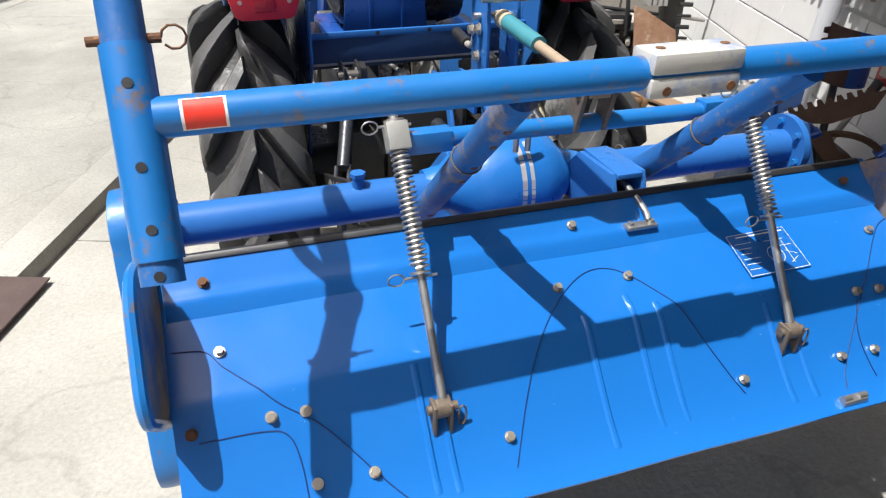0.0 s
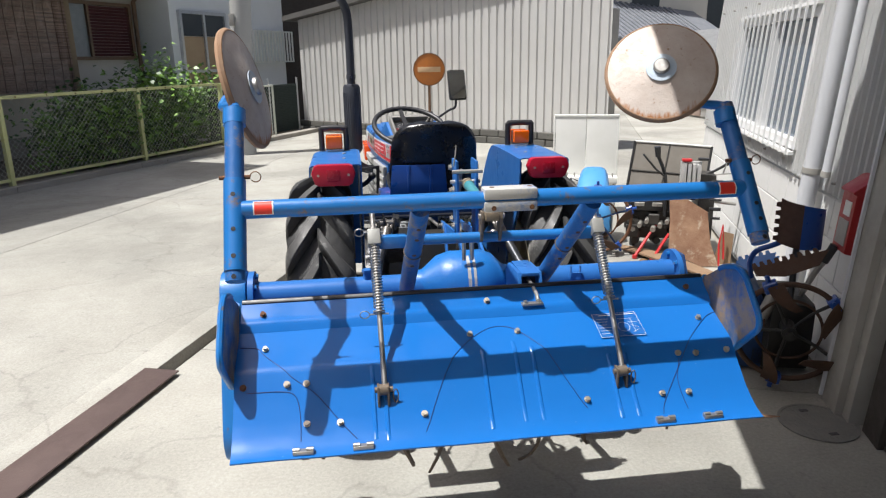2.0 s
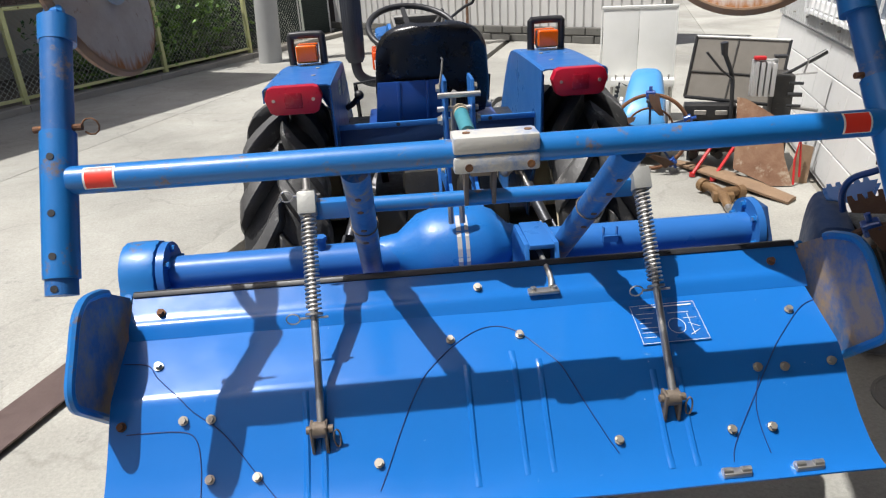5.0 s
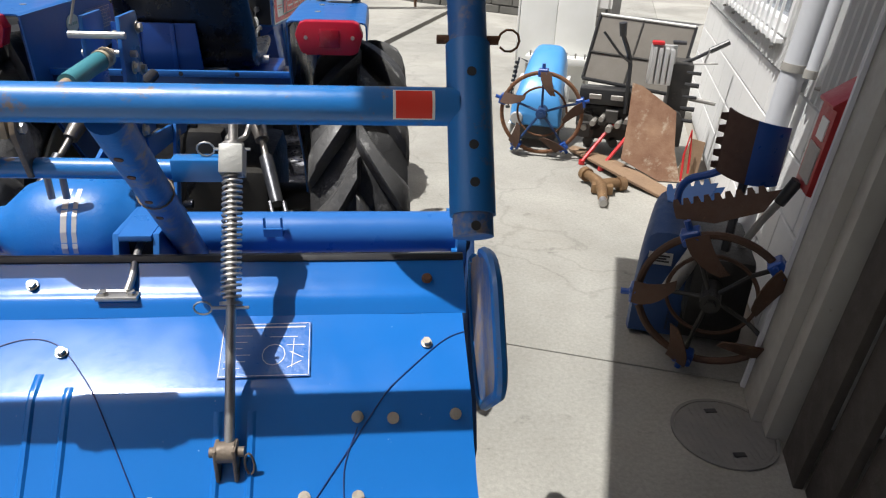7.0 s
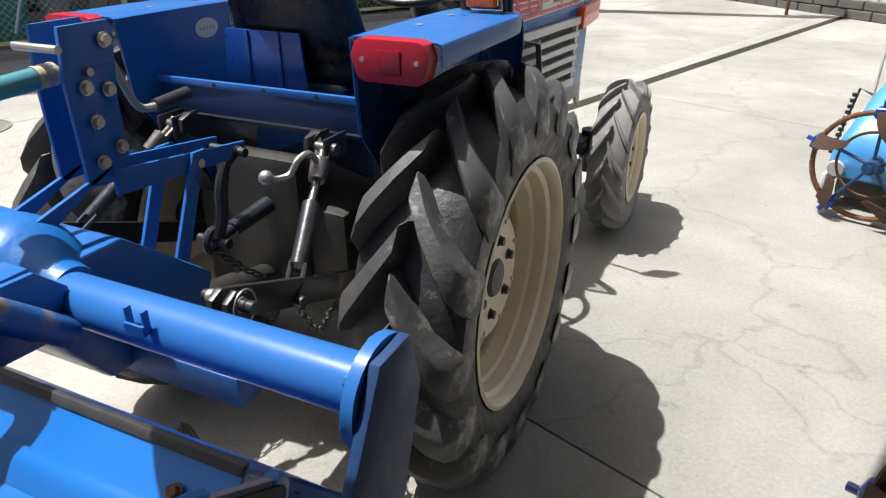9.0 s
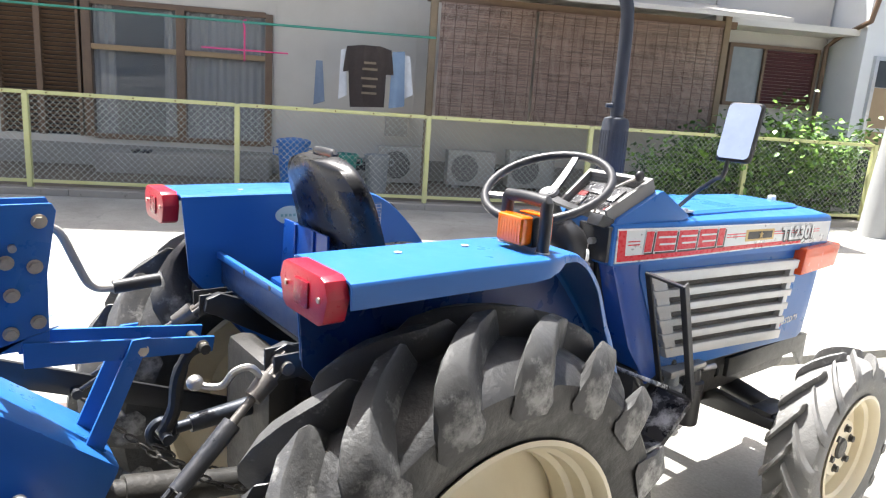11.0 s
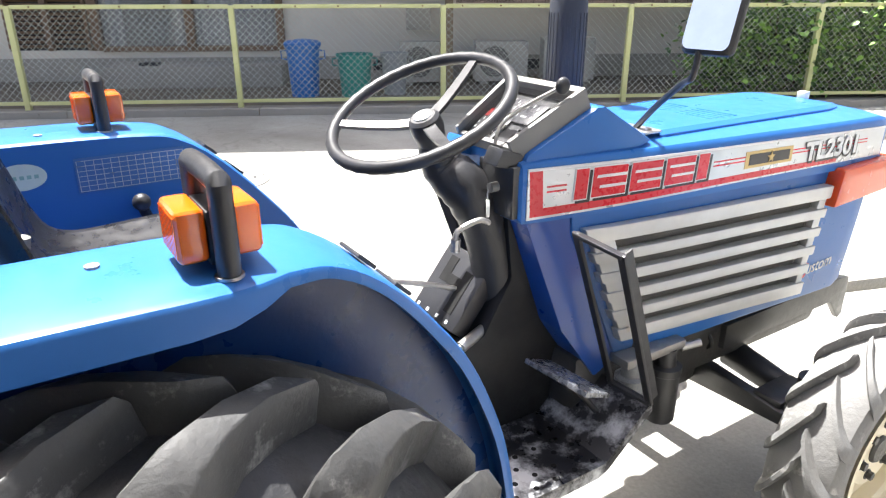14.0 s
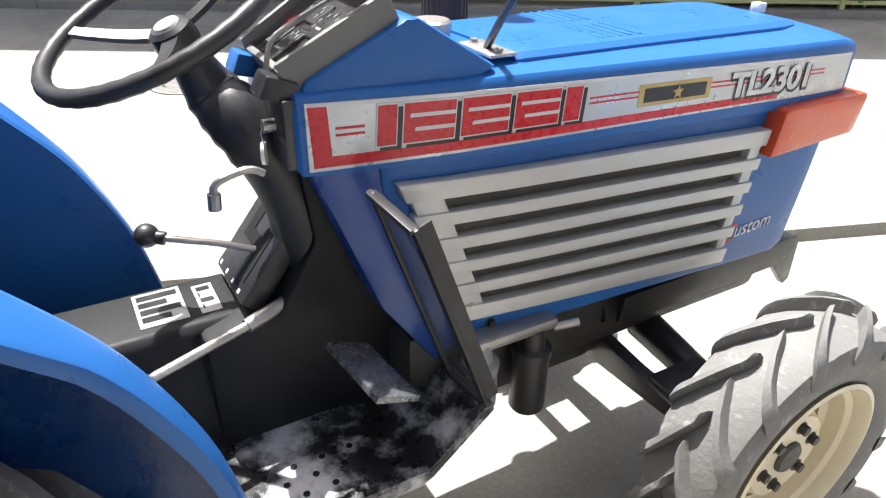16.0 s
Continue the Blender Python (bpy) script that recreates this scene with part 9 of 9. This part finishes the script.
for a, b in ((-4.50, -3.36), (-3.24, -2.12)):
    bm = bm_new()
    box(bm, (a, OFF + 0.02, 0.5), (b, OFF + 0.026, 2.31), m=FH)
    pane = part("pane", bm, mat("clear_glass_pane", (0.3, 0.32, 0.33), 0.04, 0, bump=0, rough_var=0.01, alpha=0.72), glazing)
    # gathered curtain behind
    bm = bm_new()
    n = 60
    lo = [bm.verts.new(fh(a + (b - a) * k / n, OFF + 0.10 + 0.018 * math.sin(k * 1.1), 0.5)) for k in range(n + 1)]
    hi = [bm.verts.new(fh(a + (b - a) * k / n, OFF + 0.10 + 0.018 * math.sin(k * 1.1), 2.31)) for k in range(n + 1)]
    for k in range(n):
        if b < -3 and 14 < k < 50:
            continue
        bm.faces.new((lo[k], lo[k + 1], hi[k + 1], hi[k]))
    part("curtain", bm, CURTAIN, glazing)
shutter = thing("shutter", fh(-5.2, OFF, 0.46), "dark louvred shutter", "")
shutter.parent = house
shutter.matrix_parent_inverse = world_of(house).inverted()
for a in (-5.74, -5.2):
    for k in range(30):
        bm = bm_new()
        box(bm, (a + 0.04, -0.03, -0.004), (a + 0.5, 0.03, 0.004), m=FH @ Matrix.Translation((0, OFF, 0.52 + k * 0.06)) @ pose(0, 0, 0, -40))
        part("slat", bm, BROWN, shutter)
    bm = bm_new()
    box(bm, (a, OFF - 0.04, 0.46), (a + 0.04, OFF + 0.05, 2.35), m=FH)
    box(bm, (a + 0.5, OFF - 0.04, 0.46), (a + 0.54, OFF + 0.05, 2.35), m=FH)
    part("stile", bm, BROWN, shutter)
bm = bm_new()
box(bm, (-5.75, OFF + 0.09, 0.46), (-4.62, OFF + 0.14, 2.35), m=FH)
part("backing", bm, BLACK, shutter)
bm = bm_new()
for a in (-2.0, -1.3, -0.6, 0.1):
    box(bm, (a, OFF - 0.012, 0.3), (a + 0.03, OFF, 6.0), m=FH)
part("batten", bm, HWALL, house)
bm = bm_new()
box(bm, (-6.0, OFF - 0.02, 0.05), (4.9, OFF, 0.36), m=FH)
part("plinth", bm, KERB, house)
for a in (-2.6, -0.8, 1.2):
    bm = bm_new()
    box(bm, (a, OFF - 0.03, 0.16), (a + 0.42, OFF - 0.021, 0.30), m=FH)
    part("vent_grille", bm, BLACK, house)
# veranda roof, posts
bm = bm_new()
prism(bm, [(0.55, 2.66), (0.55, 2.72), (OFF, 3.1), (OFF, 3.04)], "x", 0.9, 4.95, m=FH)
part("veranda_roof", bm, mat("pale_veranda_sheet", (0.5, 0.48, 0.44), 0.5, 0, (0.42, 0.4, 0.36), 2, 0.7, bump=0.05), house)
for a in (0.2, 4.55):
    bm = bm_new()
    box(bm, (a - 0.05, 1.45, 0.04), (a + 0.05, 1.55, 2.9), m=FH, bevel=0.006)
    part("veranda_post", bm, mat("weathered_post", (0.25, 0.19, 0.12), 0.7, 0, (0.19, 0.14, 0.09), 5, 0.8, bump=0.2), house)
bm = bm_new()
box(bm, (0.1, 1.46, 2.62), (4.7, 1.54, 2.72), m=FH)
part("veranda_beam", bm, BROWN, house)

# reed blinds
REED = mat("brown_reed", (0.27, 0.19, 0.155), 0.8, 0, (0.16, 0.105, 0.085), 3.5, 0.8, (0.36, 0.27, 0.22), 26, 0.35, 0.1, 60)
REED_CORD = mat("dark_cord", (0.09, 0.06, 0.05), 0.9)
isl = REED.node_tree.nodes.new("ShaderNodeNewGeometry")
hue = REED.node_tree.nodes.new("ShaderNodeHueSaturation")
rng_map = REED.node_tree.nodes.new("ShaderNodeMapRange")
rng_map.inputs["To Min"].default_value, rng_map.inputs["To Max"].default_value = 0.55, 1.4
reed_bs = REED.node_tree.nodes["Principled BSDF"]
REED.node_tree.links.new(reed_bs.inputs["Base Color"].links[0].from_socket, hue.inputs["Color"])
REED.node_tree.links.new(isl.outputs["Random Per Island"], rng_map.inputs["Value"])
REED.node_tree.links.new(rng_map.outputs["Result"], hue.inputs["Value"])
REED.node_tree.links.new(hue.outputs["Color"], reed_bs.inputs["Base Color"])
for a, b in ((0.28, 1.62), (1.66, 3.02), (3.06, 4.45)):
    blind = thing("reed_blind", fh((a + b) / 2, 1.4, 1.1), "brown reed blind hanging from the veranda", "blind", group="reed blinds")
    bm = bm_new()
    for k in range(112):
        z = 1.10 + k * 0.0136
        cut_at = [a] + sorted(random.uniform(a + 0.1, b - 0.1) for _ in range(4)) + [b]
        for c0, c1 in zip(cut_at, cut_at[1:]):
            o = random.uniform(-0.003, 0.003)
            box(bm, (c0, 1.395 + o, z), (c1, 1.402 + o, z + 0.0108), m=FH)
    sheet = part("reeds", bm, REED, blind)
    sheet["kind"] = "stuff"
    for k in range(9):
        bm = bm_new()
        x = a + 0.05 + (b - a - 0.10) * k / 8
        sweep(bm, smooth_path([fh(x, 1.388, 1.1), fh(x + 0.006, 1.388, 1.6), fh(x - 0.005, 1.388, 2.1), fh(x, 1.388, 2.62)], 3), 0.0035, 5)
        part("cord", bm, REED_CORD, blind)

# step before the window
bm = bm_new()
box(bm, (-4.3, 1.75, 0.04), (-2.0, 2.4, 0.32), m=FH, bevel=0.01)
solid("doorstep", bm, KERB, "grey concrete doorstep before the window", "step")
for k in range(2):
    bm = bm_new()
    a = -3.85 + k * 0.14
    prism(bm, [(a, 1.83), (a + 0.09, 1.83), (a + 0.1, 1.95), (a + 0.08, 2.08), (a + 0.02, 2.08), (a - 0.005, 1.95)], "z", 0.32, 0.36, bevel=0.01, m=FH)
    solid("sandal", bm, BLACK, "black rubber sandal on the doorstep", "sandal", group="sandals")

# clothes line and washing
GREEN = mat("green_plastic", (0.05, 0.3, 0.22), 0.5, 0, (0.04, 0.25, 0.18), 10, 0.6)
bm = bm_new()
sweep(bm, [fh(a, 1.2, 2.12 + 0.0008 * (a + 2) ** 2) for a in (-7, -5, -3, -1, 0.2)], 0.016, 10)
solid("clothes_pole", bm, GREEN, "green plastic clothes pole under the eaves", "clothes pole")
PINK = mat("pink_plastic", (0.75, 0.05, 0.22), 0.4, 0, (0.68, 0.04, 0.18), 10, 0.5)
bm = bm_new()
box(bm, (-2.8, 1.19, 1.765), (-1.72, 1.21, 1.785), m=FH, bevel=0.006)
box(bm, (-2.28, 1.14, 1.763), (-2.25, 1.26, 1.787), m=FH, bevel=0.006)
sweep(bm, [fh(-2.27, 1.2, 1.64), fh(-2.27, 1.2, 2.05), fh(-2.29, 1.2, 2.13), fh(-2.25, 1.2, 2.15)], 0.012, 8)
solid("drying_rack", bm, PINK, "pink plastic drying rack hooked on the pole", "drying rack")


def garment(outline, off, material, label, fold=0.03):
    """Hanging cloth with soft folds."""
    bm = bm_new()
    x0, x1 = min(p[0] for p in outline), max(p[0] for p in outline)
    vs = [bm.verts.new((p[0], 0, p[1])) for p in outline]
    f = bm.faces.new(vs)
    bmesh.ops.triangulate(bm, faces=[f])
    bmesh.ops.subdivide_edges(bm, edges=bm.edges[:], cuts=4, use_grid_fill=True)
    for v in bm.verts:
        v.co = FH @ Vector((v.co.x, off + fold * math.sin(v.co.x * 28) * 0.6 + 0.01 * math.sin(v.co.z * 17), v.co.z))
    bmesh.ops.solidify(bm, geom=bm.faces[:], thickness=0.006)
    return solid("garment", bm, material, label, "washing", group="washing on the line")


T = [(-0.97, 1.93), (-0.78, 1.96), (-0.70, 1.93), (-0.62, 1.93), (-0.54, 1.96), (-0.38, 1.92), (-0.34, 1.60), (-0.44, 1.60), (-0.45, 1.17), (-0.90, 1.15), (-0.92, 1.62), (-1.01, 1.60)]
garment(T, 1.2, mat("dark_brown_cloth", (0.045, 0.035, 0.03), 0.9, 0, (0.06, 0.045, 0.04), 6, 0.7), "dark brown short-sleeved shirt drying on a hanger")
garment([(-1.04, 1.88), (-0.98, 1.9), (-0.95, 1.3), (-1.06, 1.24)], 1.24, mat("white_cloth", (0.7, 0.71, 0.72), 0.9), "white towel drying on the line")
garment([(-0.36, 1.9), (-0.2, 1.92), (-0.17, 1.2), (-0.38, 1.16)], 1.22, mat("pale_blue_cloth", (0.25, 0.34, 0.45), 0.9, 0, (0.2, 0.28, 0.4), 6, 0.7), "pale blue trousers drying on the line")
garment([(-0.2, 1.88), (-0.12, 1.86), (-0.06, 1.36), (-0.17, 1.3)], 1.26, mat("white_cloth_b", (0.72, 0.73, 0.74), 0.9), "white sleeve of a shirt drying on the line")
garment([(-1.36, 1.72), (-1.28, 1.72), (-1.24, 1.2), (-1.38, 1.15)], 1.2, mat("grey_blue_cloth", (0.2, 0.25, 0.33), 0.9), "grey-blue cloth hung up to dry")
for i, (x, z) in enumerate(((-0.66, 1.72), (-0.66, 1.64), (-0.66, 1.52), (-0.66, 1.42), (-0.66, 1.33))):
    bm = bm_new()
    w = (0.16, 0.2, 0.22, 0.18, 0.2)[i]
    box(bm, (x - w / 2, 1.16, z), (x + w / 2, 1.163, z + 0.03), m=FH)
    solid("shirt_print", bm, mat("faded_print", (0.25, 0.2, 0.14), 0.9), "faded printed bar on the brown shirt", "print", group="shirt prints")


# bins and buckets
def bin_(a, off, r, h, material, label, lid=None):
    t = thing("bin", fh(a, off, 0.045), label, "bin", group="bins by the wall")
    c = fh(a, off, 0.045)
    up = Matrix.Translation(c) @ pose(0, 0, 0, 0, -90, 0)
    bm = bm_new()
    lathe(bm, [(0.0, 0.001), (0.0, r * 0.78), (h, r * 0.96), (h, r * 1.03), (h - 0.03, r * 1.03), (h - 0.03, r * 1.0), (h - 0.005, r * 0.9), (0.02, r * 0.74), (0.02, 0.001)], 32, up)
    part("body", bm, material, t)
    bm = bm_new()
    lathe(bm, [(h, 0.001), (h, r * 1.06), (h + 0.03, r * 1.06), (h + 0.05, r * 0.9), (h + 0.07, r * 0.3), (h + 0.07, 0.001)], 32, up)
    if lid:
        part("lid", bm, lid, t)
    else:
        bm.free()
    for s in (-1, 1):
        bm = bm_new()
        sweep(bm, [c + FA * s * r * 0.95 + Vector((0, 0, h * 0.9)), c + FA * s * (r + 0.05) + Vector((0, 0, h * 0.88)), c + FA * s * (r + 0.05) + Vector((0, 0, h * 0.74)), c + FA * s * r * 0.92 + Vector((0, 0, h * 0.72))], 0.009, 6)
        part("handle", bm, material, t)


BIN_BLUE = mat("blue_bin_plastic", (0.012, 0.15, 0.46), 0.4, 0, (0.01, 0.125, 0.4), 6, 0.6)
BIN_GREEN = mat("teal_bin_plastic", (0.03, 0.27, 0.22), 0.45, 0, (0.025, 0.22, 0.18), 6, 0.6)
BIN_GREY = mat("grey_bin_plastic", (0.3, 0.31, 0.31), 0.5, 0, (0.26, 0.27, 0.27), 6, 0.6)
bin_(-1.62, 1.0, 0.21, 0.60, BIN_BLUE, "blue plastic lidded dustbin behind the fence", BIN_BLUE)
bin_(-1.0, 0.95, 0.22, 0.50, BIN_GREEN, "teal plastic tub behind the fence")
bin_(-0.52, 1.05, 0.17, 0.50, BIN_GREY, "grey plastic bin behind the fence")


FAN_DARK = mat("shaded_fan_grille", (0.14, 0.135, 0.12), 0.7, 0, (0.1, 0.1, 0.09), 8, 0.6)


def outdoor_unit(a, off, w, h, label, material):
    t = thing("air_conditioner_unit", fh(a, off, 0.045), label, "air conditioner", group="air conditioner units")
    bm = bm_new()
    box(bm, (a - w / 2, off - 0.14, 0.08), (a + w / 2, off + 0.14, 0.08 + h), m=FH, bevel=0.01)
    part("case", bm, material, t)
    c = fh(a - w * 0.14, off - 0.143, 0.08 + h / 2)
    face = (-FN).to_track_quat("X", "Z").to_matrix().to_4x4()
    bm = bm_new()
    lathe(bm, [(0.0, 0.001), (0.0, h * 0.40), (0.004, h * 0.40), (0.004, 0.001)], 32, Matrix.Translation(c) @ face)
    part("fan_opening", bm, FAN_DARK, t)
    for k in range(7):
        bm = bm_new()
        lathe(bm, [(0.004, h * 0.055 * (k + 1)), (0.010, h * 0.055 * (k + 1)), (0.010, h * 0.055 * (k + 1) + 0.005), (0.004, h * 0.055 * (k + 1) + 0.005)], 28, Matrix.Translation(c) @ face, closed=True)
        part("grille_ring", bm, material, t)
    for s in (-1, 1):
        bm = bm_new()
        box(bm, (a + s * w * 0.33 - 0.05, off - 0.16, 0.045), (a + s * w * 0.33 + 0.05, off + 0.16, 0.08), m=FH)
        part("foot", bm, KERB, t)


UNIT_BEIGE = mat("beige_unit_paint", (0.4, 0.38, 0.33), 0.5, 0, (0.34, 0.32, 0.28), 4, 0.7)
outdoor_unit(-0.08, 1.95, 0.72, 0.52, "beige air conditioner unit by the house wall", UNIT_BEIGE)
outdoor_unit(0.95, 1.95, 0.72, 0.52, "beige air conditioner unit by the veranda", UNIT_BEIGE)
outdoor_unit(1.9, 2.0, 0.72, 0.56, "beige air conditioner unit under the reed blinds", UNIT_BEIGE)
outdoor_unit(6.55, 0.95, 0.8, 0.58, "white air conditioner unit beside the bush", WHITE)
outdoor_unit(7.35, 0.75, 0.7, 0.55, "white air conditioner unit near the utility pole", WHITE)
bm = bm_new()
box(bm, (-0.32, 2.36, 0.72), (0.02, 2.49, 1.06), m=FH, bevel=0.008)
solid("meter_box", bm, UNIT_BEIGE, "beige meter box on the house wall", "meter box", kind="structure")

# neighbouring houses beyond the bush
NB = thing("neighbour_house", fh(7, 2.6), "pale plastered neighbour house with maroon shutter", "house")
NPL = mat("grey_beige_plaster", (0.55, 0.53, 0.49), 0.85, 0, (0.48, 0.46, 0.42), 1.2, 0.7, (0.4, 0.37, 0.32), 8, 0.1, 0.08)
bm = bm_new()
box(bm, (4.95, 2.55, 0), (7.05, 6.0, 5.5), m=FH)
part("wall", bm, NPL, NB)
MAROON = mat("maroon_shutter", (0.12, 0.045, 0.05), 0.5, 0, (0.1, 0.035, 0.04), 5, 0.7)
w1 = thing("window", fh(6.0, 2.5, 1.7), "window with maroon louvred shutter", "")
w1.parent = NB
w1.matrix_parent_inverse = world_of(NB).inverted()
bm = bm_new()
for a, b, z0, z1 in ((5.25, 5.31, 1.55, 2.55), (6.85, 6.91, 1.55, 2.55), (5.31, 6.85, 1.55, 1.61), (5.31, 6.85, 2.49, 2.55), (5.88, 5.93, 1.61, 2.49)):
    box(bm, (a, 2.47, z0), (b, 2.56, z1), m=FH)
part("window_frame", bm, BROWN, w1)
bm = bm_new()
box(bm, (5.31, 2.52, 1.61), (5.88, 2.53, 2.49), m=FH)
part("pane", bm, mat("grey_pane", (0.3, 0.33, 0.35), 0.2), w1)
for k in range(16):
    bm = bm_new()
    box(bm, (5.93, -0.028, -0.004), (6.85, 0.028, 0.004), m=FH @ Matrix.Translation((0, 2.51, 1.64 + k * 0.054)) @ pose(0, 0, 0, -45))
    part("slat", bm, MAROON, w1)
bm = bm_new()
box(bm, (4.6, 1.9, 2.75), (7.2, 6.2, 2.85), m=FH)
part("eave", bm, PLASTER, NB)

WB = thing("white_house", fh(8.5, 1.9), "white rendered house with aluminium windows", "house")
WREN = mat("white_render", (0.72, 0.74, 0.74), 0.8, 0, (0.65, 0.67, 0.67), 1.5, 0.6, (0.5, 0.5, 0.48), 8, 0.08, 0.06)
bm = bm_new()
box(bm, (7.1, 1.75, 0), (11.2, 6.0, 5.5), m=FH)
part("wall", bm, WREN, WB)
ALU = mat("aluminium_frame", (0.6, 0.61, 0.62), 0.35, 0.7, (0.52, 0.53, 0.54), 10, 0.5)
w2 = thing("window", fh(7.9, 1.7, 1.0), "aluminium window half covered with brown paper", "")
w2.parent = WB
w2.matrix_parent_inverse = world_of(WB).inverted()
bm = bm_new()
for a, b, z0, z1 in ((7.3, 7.36, 0.9, 2.45), (8.64, 8.7, 0.9, 2.45), (7.36, 8.64, 0.9, 0.96), (7.36, 8.64, 2.39, 2.45), (7.97, 8.03, 0.96, 2.39), (7.36, 8.64, 1.28, 1.34)):
    box(bm, (a, 1.68, z0), (b, 1.76, z1), m=FH)
part("window_frame", bm, ALU, w2)
bm = bm_new()
box(bm, (7.36, 1.72, 1.98), (8.64, 1.73, 2.39), m=FH)
part("pane", bm, GLASS_DARK, w2)
bm = bm_new()
box(bm, (7.36, 1.72, 0.96), (8.64, 1.73, 1.97), m=FH)
part("paper", bm, mat("brown_paper", (0.42, 0.31, 0.19), 0.8, 0, (0.36, 0.26, 0.16), 3, 0.6), w2, "brown paper behind the glass")
bm = bm_new()
sweep(bm, [fh(6.98, 2.45, 0.05), fh(6.98, 2.45, 2.6), fh(7.05, 2.3, 2.75), fh(7.05, 1.65, 2.95), fh(7.1, 1.6, 3.4)], 0.04, 10)
part("rain_pipe", bm, BROWN, WB)
# barred balcony and dark gate next to the pole
balc = thing("balcony_rail", fh(10.2, 1.6, 1.5), "white barred window guard on the white house", "railing")
for k in range(15):
    bm = bm_new()
    a = 9.3 + k * 0.12
    box(bm, (a, 1.55, 1.45), (a + 0.03, 1.58, 2.15), m=FH)
    part("bar", bm, WHITE, balc)
for z in (1.45, 2.12):
    bm = bm_new()
    box(bm, (9.28, 1.585, z), (11.05, 1.745, z + 0.03), m=FH)
    part("rail", bm, WHITE, balc)
gate = thing("mesh_gate", (-1.3, 10.6, 0), "dark green mesh panel between the houses", "gate")
NET = mat("dark_green_net", (0.02, 0.03, 0.028), 0.8, 0, (0.03, 0.045, 0.04), 20, 0.6)
bm = bm_new()
for k in range(86):
    rod(bm, fh(6.2 + k * 0.034, 0.35, 0.08), fh(6.2 + k * 0.034, 0.35, 1.02), 0.0105, seg=4)
for k in range(28):
    rod(bm, fh(6.2, 0.35, 0.08 + k * 0.034), fh(9.08, 0.35, 0.08 + k * 0.034), 0.0105, seg=4)
part("net", bm, NET, gate)
for a in (8.06, 9.1):
    bm = bm_new()
    rod(bm, fh(a, 0.35, 0), fh(a, 0.35, 1.15), 0.022, seg=10)
    part("post", bm, ALU, gate)
# end fence turning towards the pole
fence_end = thing("fence", fh(6.9, 0.02, 0), "grey wire fence running on towards the pole", "fence")
for a in (6.1, 6.9, 7.7):
    bm = bm_new()
    rod(bm, fh(a, 0.02, 0), fh(a, 0.02, 1.05), 0.02, seg=8)
    part("post", bm, WIRE, fence_end)
bm = bm_new()
rod(bm, fh(6.1, 0.02, 1.03), fh(7.7, 0.02, 1.03), 0.018, seg=8)
part("rail", bm, WIRE, fence_end)
bm = bm_new()
for k in range(22):
    rod(bm, fh(6.1 + k * 0.073, 0.02, 0.1), fh(min(6.1 + k * 0.073 + 0.93, 7.7), 0.02, 0.1 + min(0.93, 1.6 - k * 0.073)), 0.0018, seg=3)
    rod(bm, fh(6.1 + k * 0.073, 0.02, 0.1), fh(max(6.1 + k * 0.073 - 0.93, 6.1), 0.02, 0.1 + min(0.93, k * 0.073)), 0.0018, seg=3)
mesh = part("wire_mesh", bm, WIRE, fence_end)
mesh["kind"] = "stuff"

# bush
LEAF = mat("broad_leaf", (0.12, 0.25, 0.04), 0.45, 0, (0.2, 0.34, 0.06), 3, 0.8, bump=0.05)
LEAFD = mat("dark_leaf", (0.035, 0.085, 0.02), 0.45, 0, (0.06, 0.12, 0.03), 3, 0.8, bump=0.05)
BARK = mat("bark", (0.12, 0.085, 0.055), 0.9, 0, (0.08, 0.06, 0.04), 12, 0.8, bump=0.4)
bush = thing("bush", fh(4.7, 0.6, 0.045), "leafy green shrub growing behind the fence", "bush")
rng = random.Random(4)
stems = []
bm = bm_new()
for k in range(24):
    a = 3.4 + 2.7 * k / 23 + rng.uniform(-0.1, 0.1)
    base = fh(a, 0.55 + rng.uniform(-0.1, 0.2), 0.03)
    top = fh(a + rng.uniform(-0.35, 0.35), 0.45 + rng.uniform(-0.3, 0.5), rng.uniform(0.8, 1.45) if a > 4.4 else rng.uniform(0.6, 1.05))
    midp = (base + top) / 2 + Vector((rng.uniform(-0.1, 0.1), rng.uniform(-0.1, 0.1), 0.1))
    pts = smooth_path([base, midp, top], 4)
    sweep(bm, pts, [0.016 - 0.011 * i / (len(pts) - 1) for i in range(len(pts))], 5)
    stems.append((base, midp, top))
part("stem", bm, BARK, bush)
for leaf_mat, count, name in ((LEAF, 7000, "leaves_light"), (LEAFD, 4500, "leaves_dark")):
    bm = bm_new()
    for k in range(count):
        b, m_, t = rng.choice(stems)
        s = rng.random() ** 0.7
        p = b.lerp(m_, s * 2) if s < 0.5 else m_.lerp(t, s * 2 - 1)
        sp = 0.10 + 0.16 * (1 - abs(s - 0.6))
        p = p + Vector((rng.gauss(0, sp), rng.gauss(0, sp), rng.gauss(0, sp * 0.7)))
        if p.z < 0.06:
            continue
        L, W = rng.uniform(0.07, 0.12), rng.uniform(0.022, 0.036)
        q = Euler((rng.uniform(-0.9, 0.9), rng.uniform(-0.9, 0.9), rng.uniform(0, 6.28))).to_matrix()
        vs = [bm.verts.new(p + q @ Vector(c)) for c in ((0, 0, 0), (W, L * 0.45, 0.008), (0, L, -0.012), (-W, L * 0.45, 0.008))]
        bm.faces.new(vs)
    part(name, bm, leaf_mat, bush)["kind"] = "stuff"
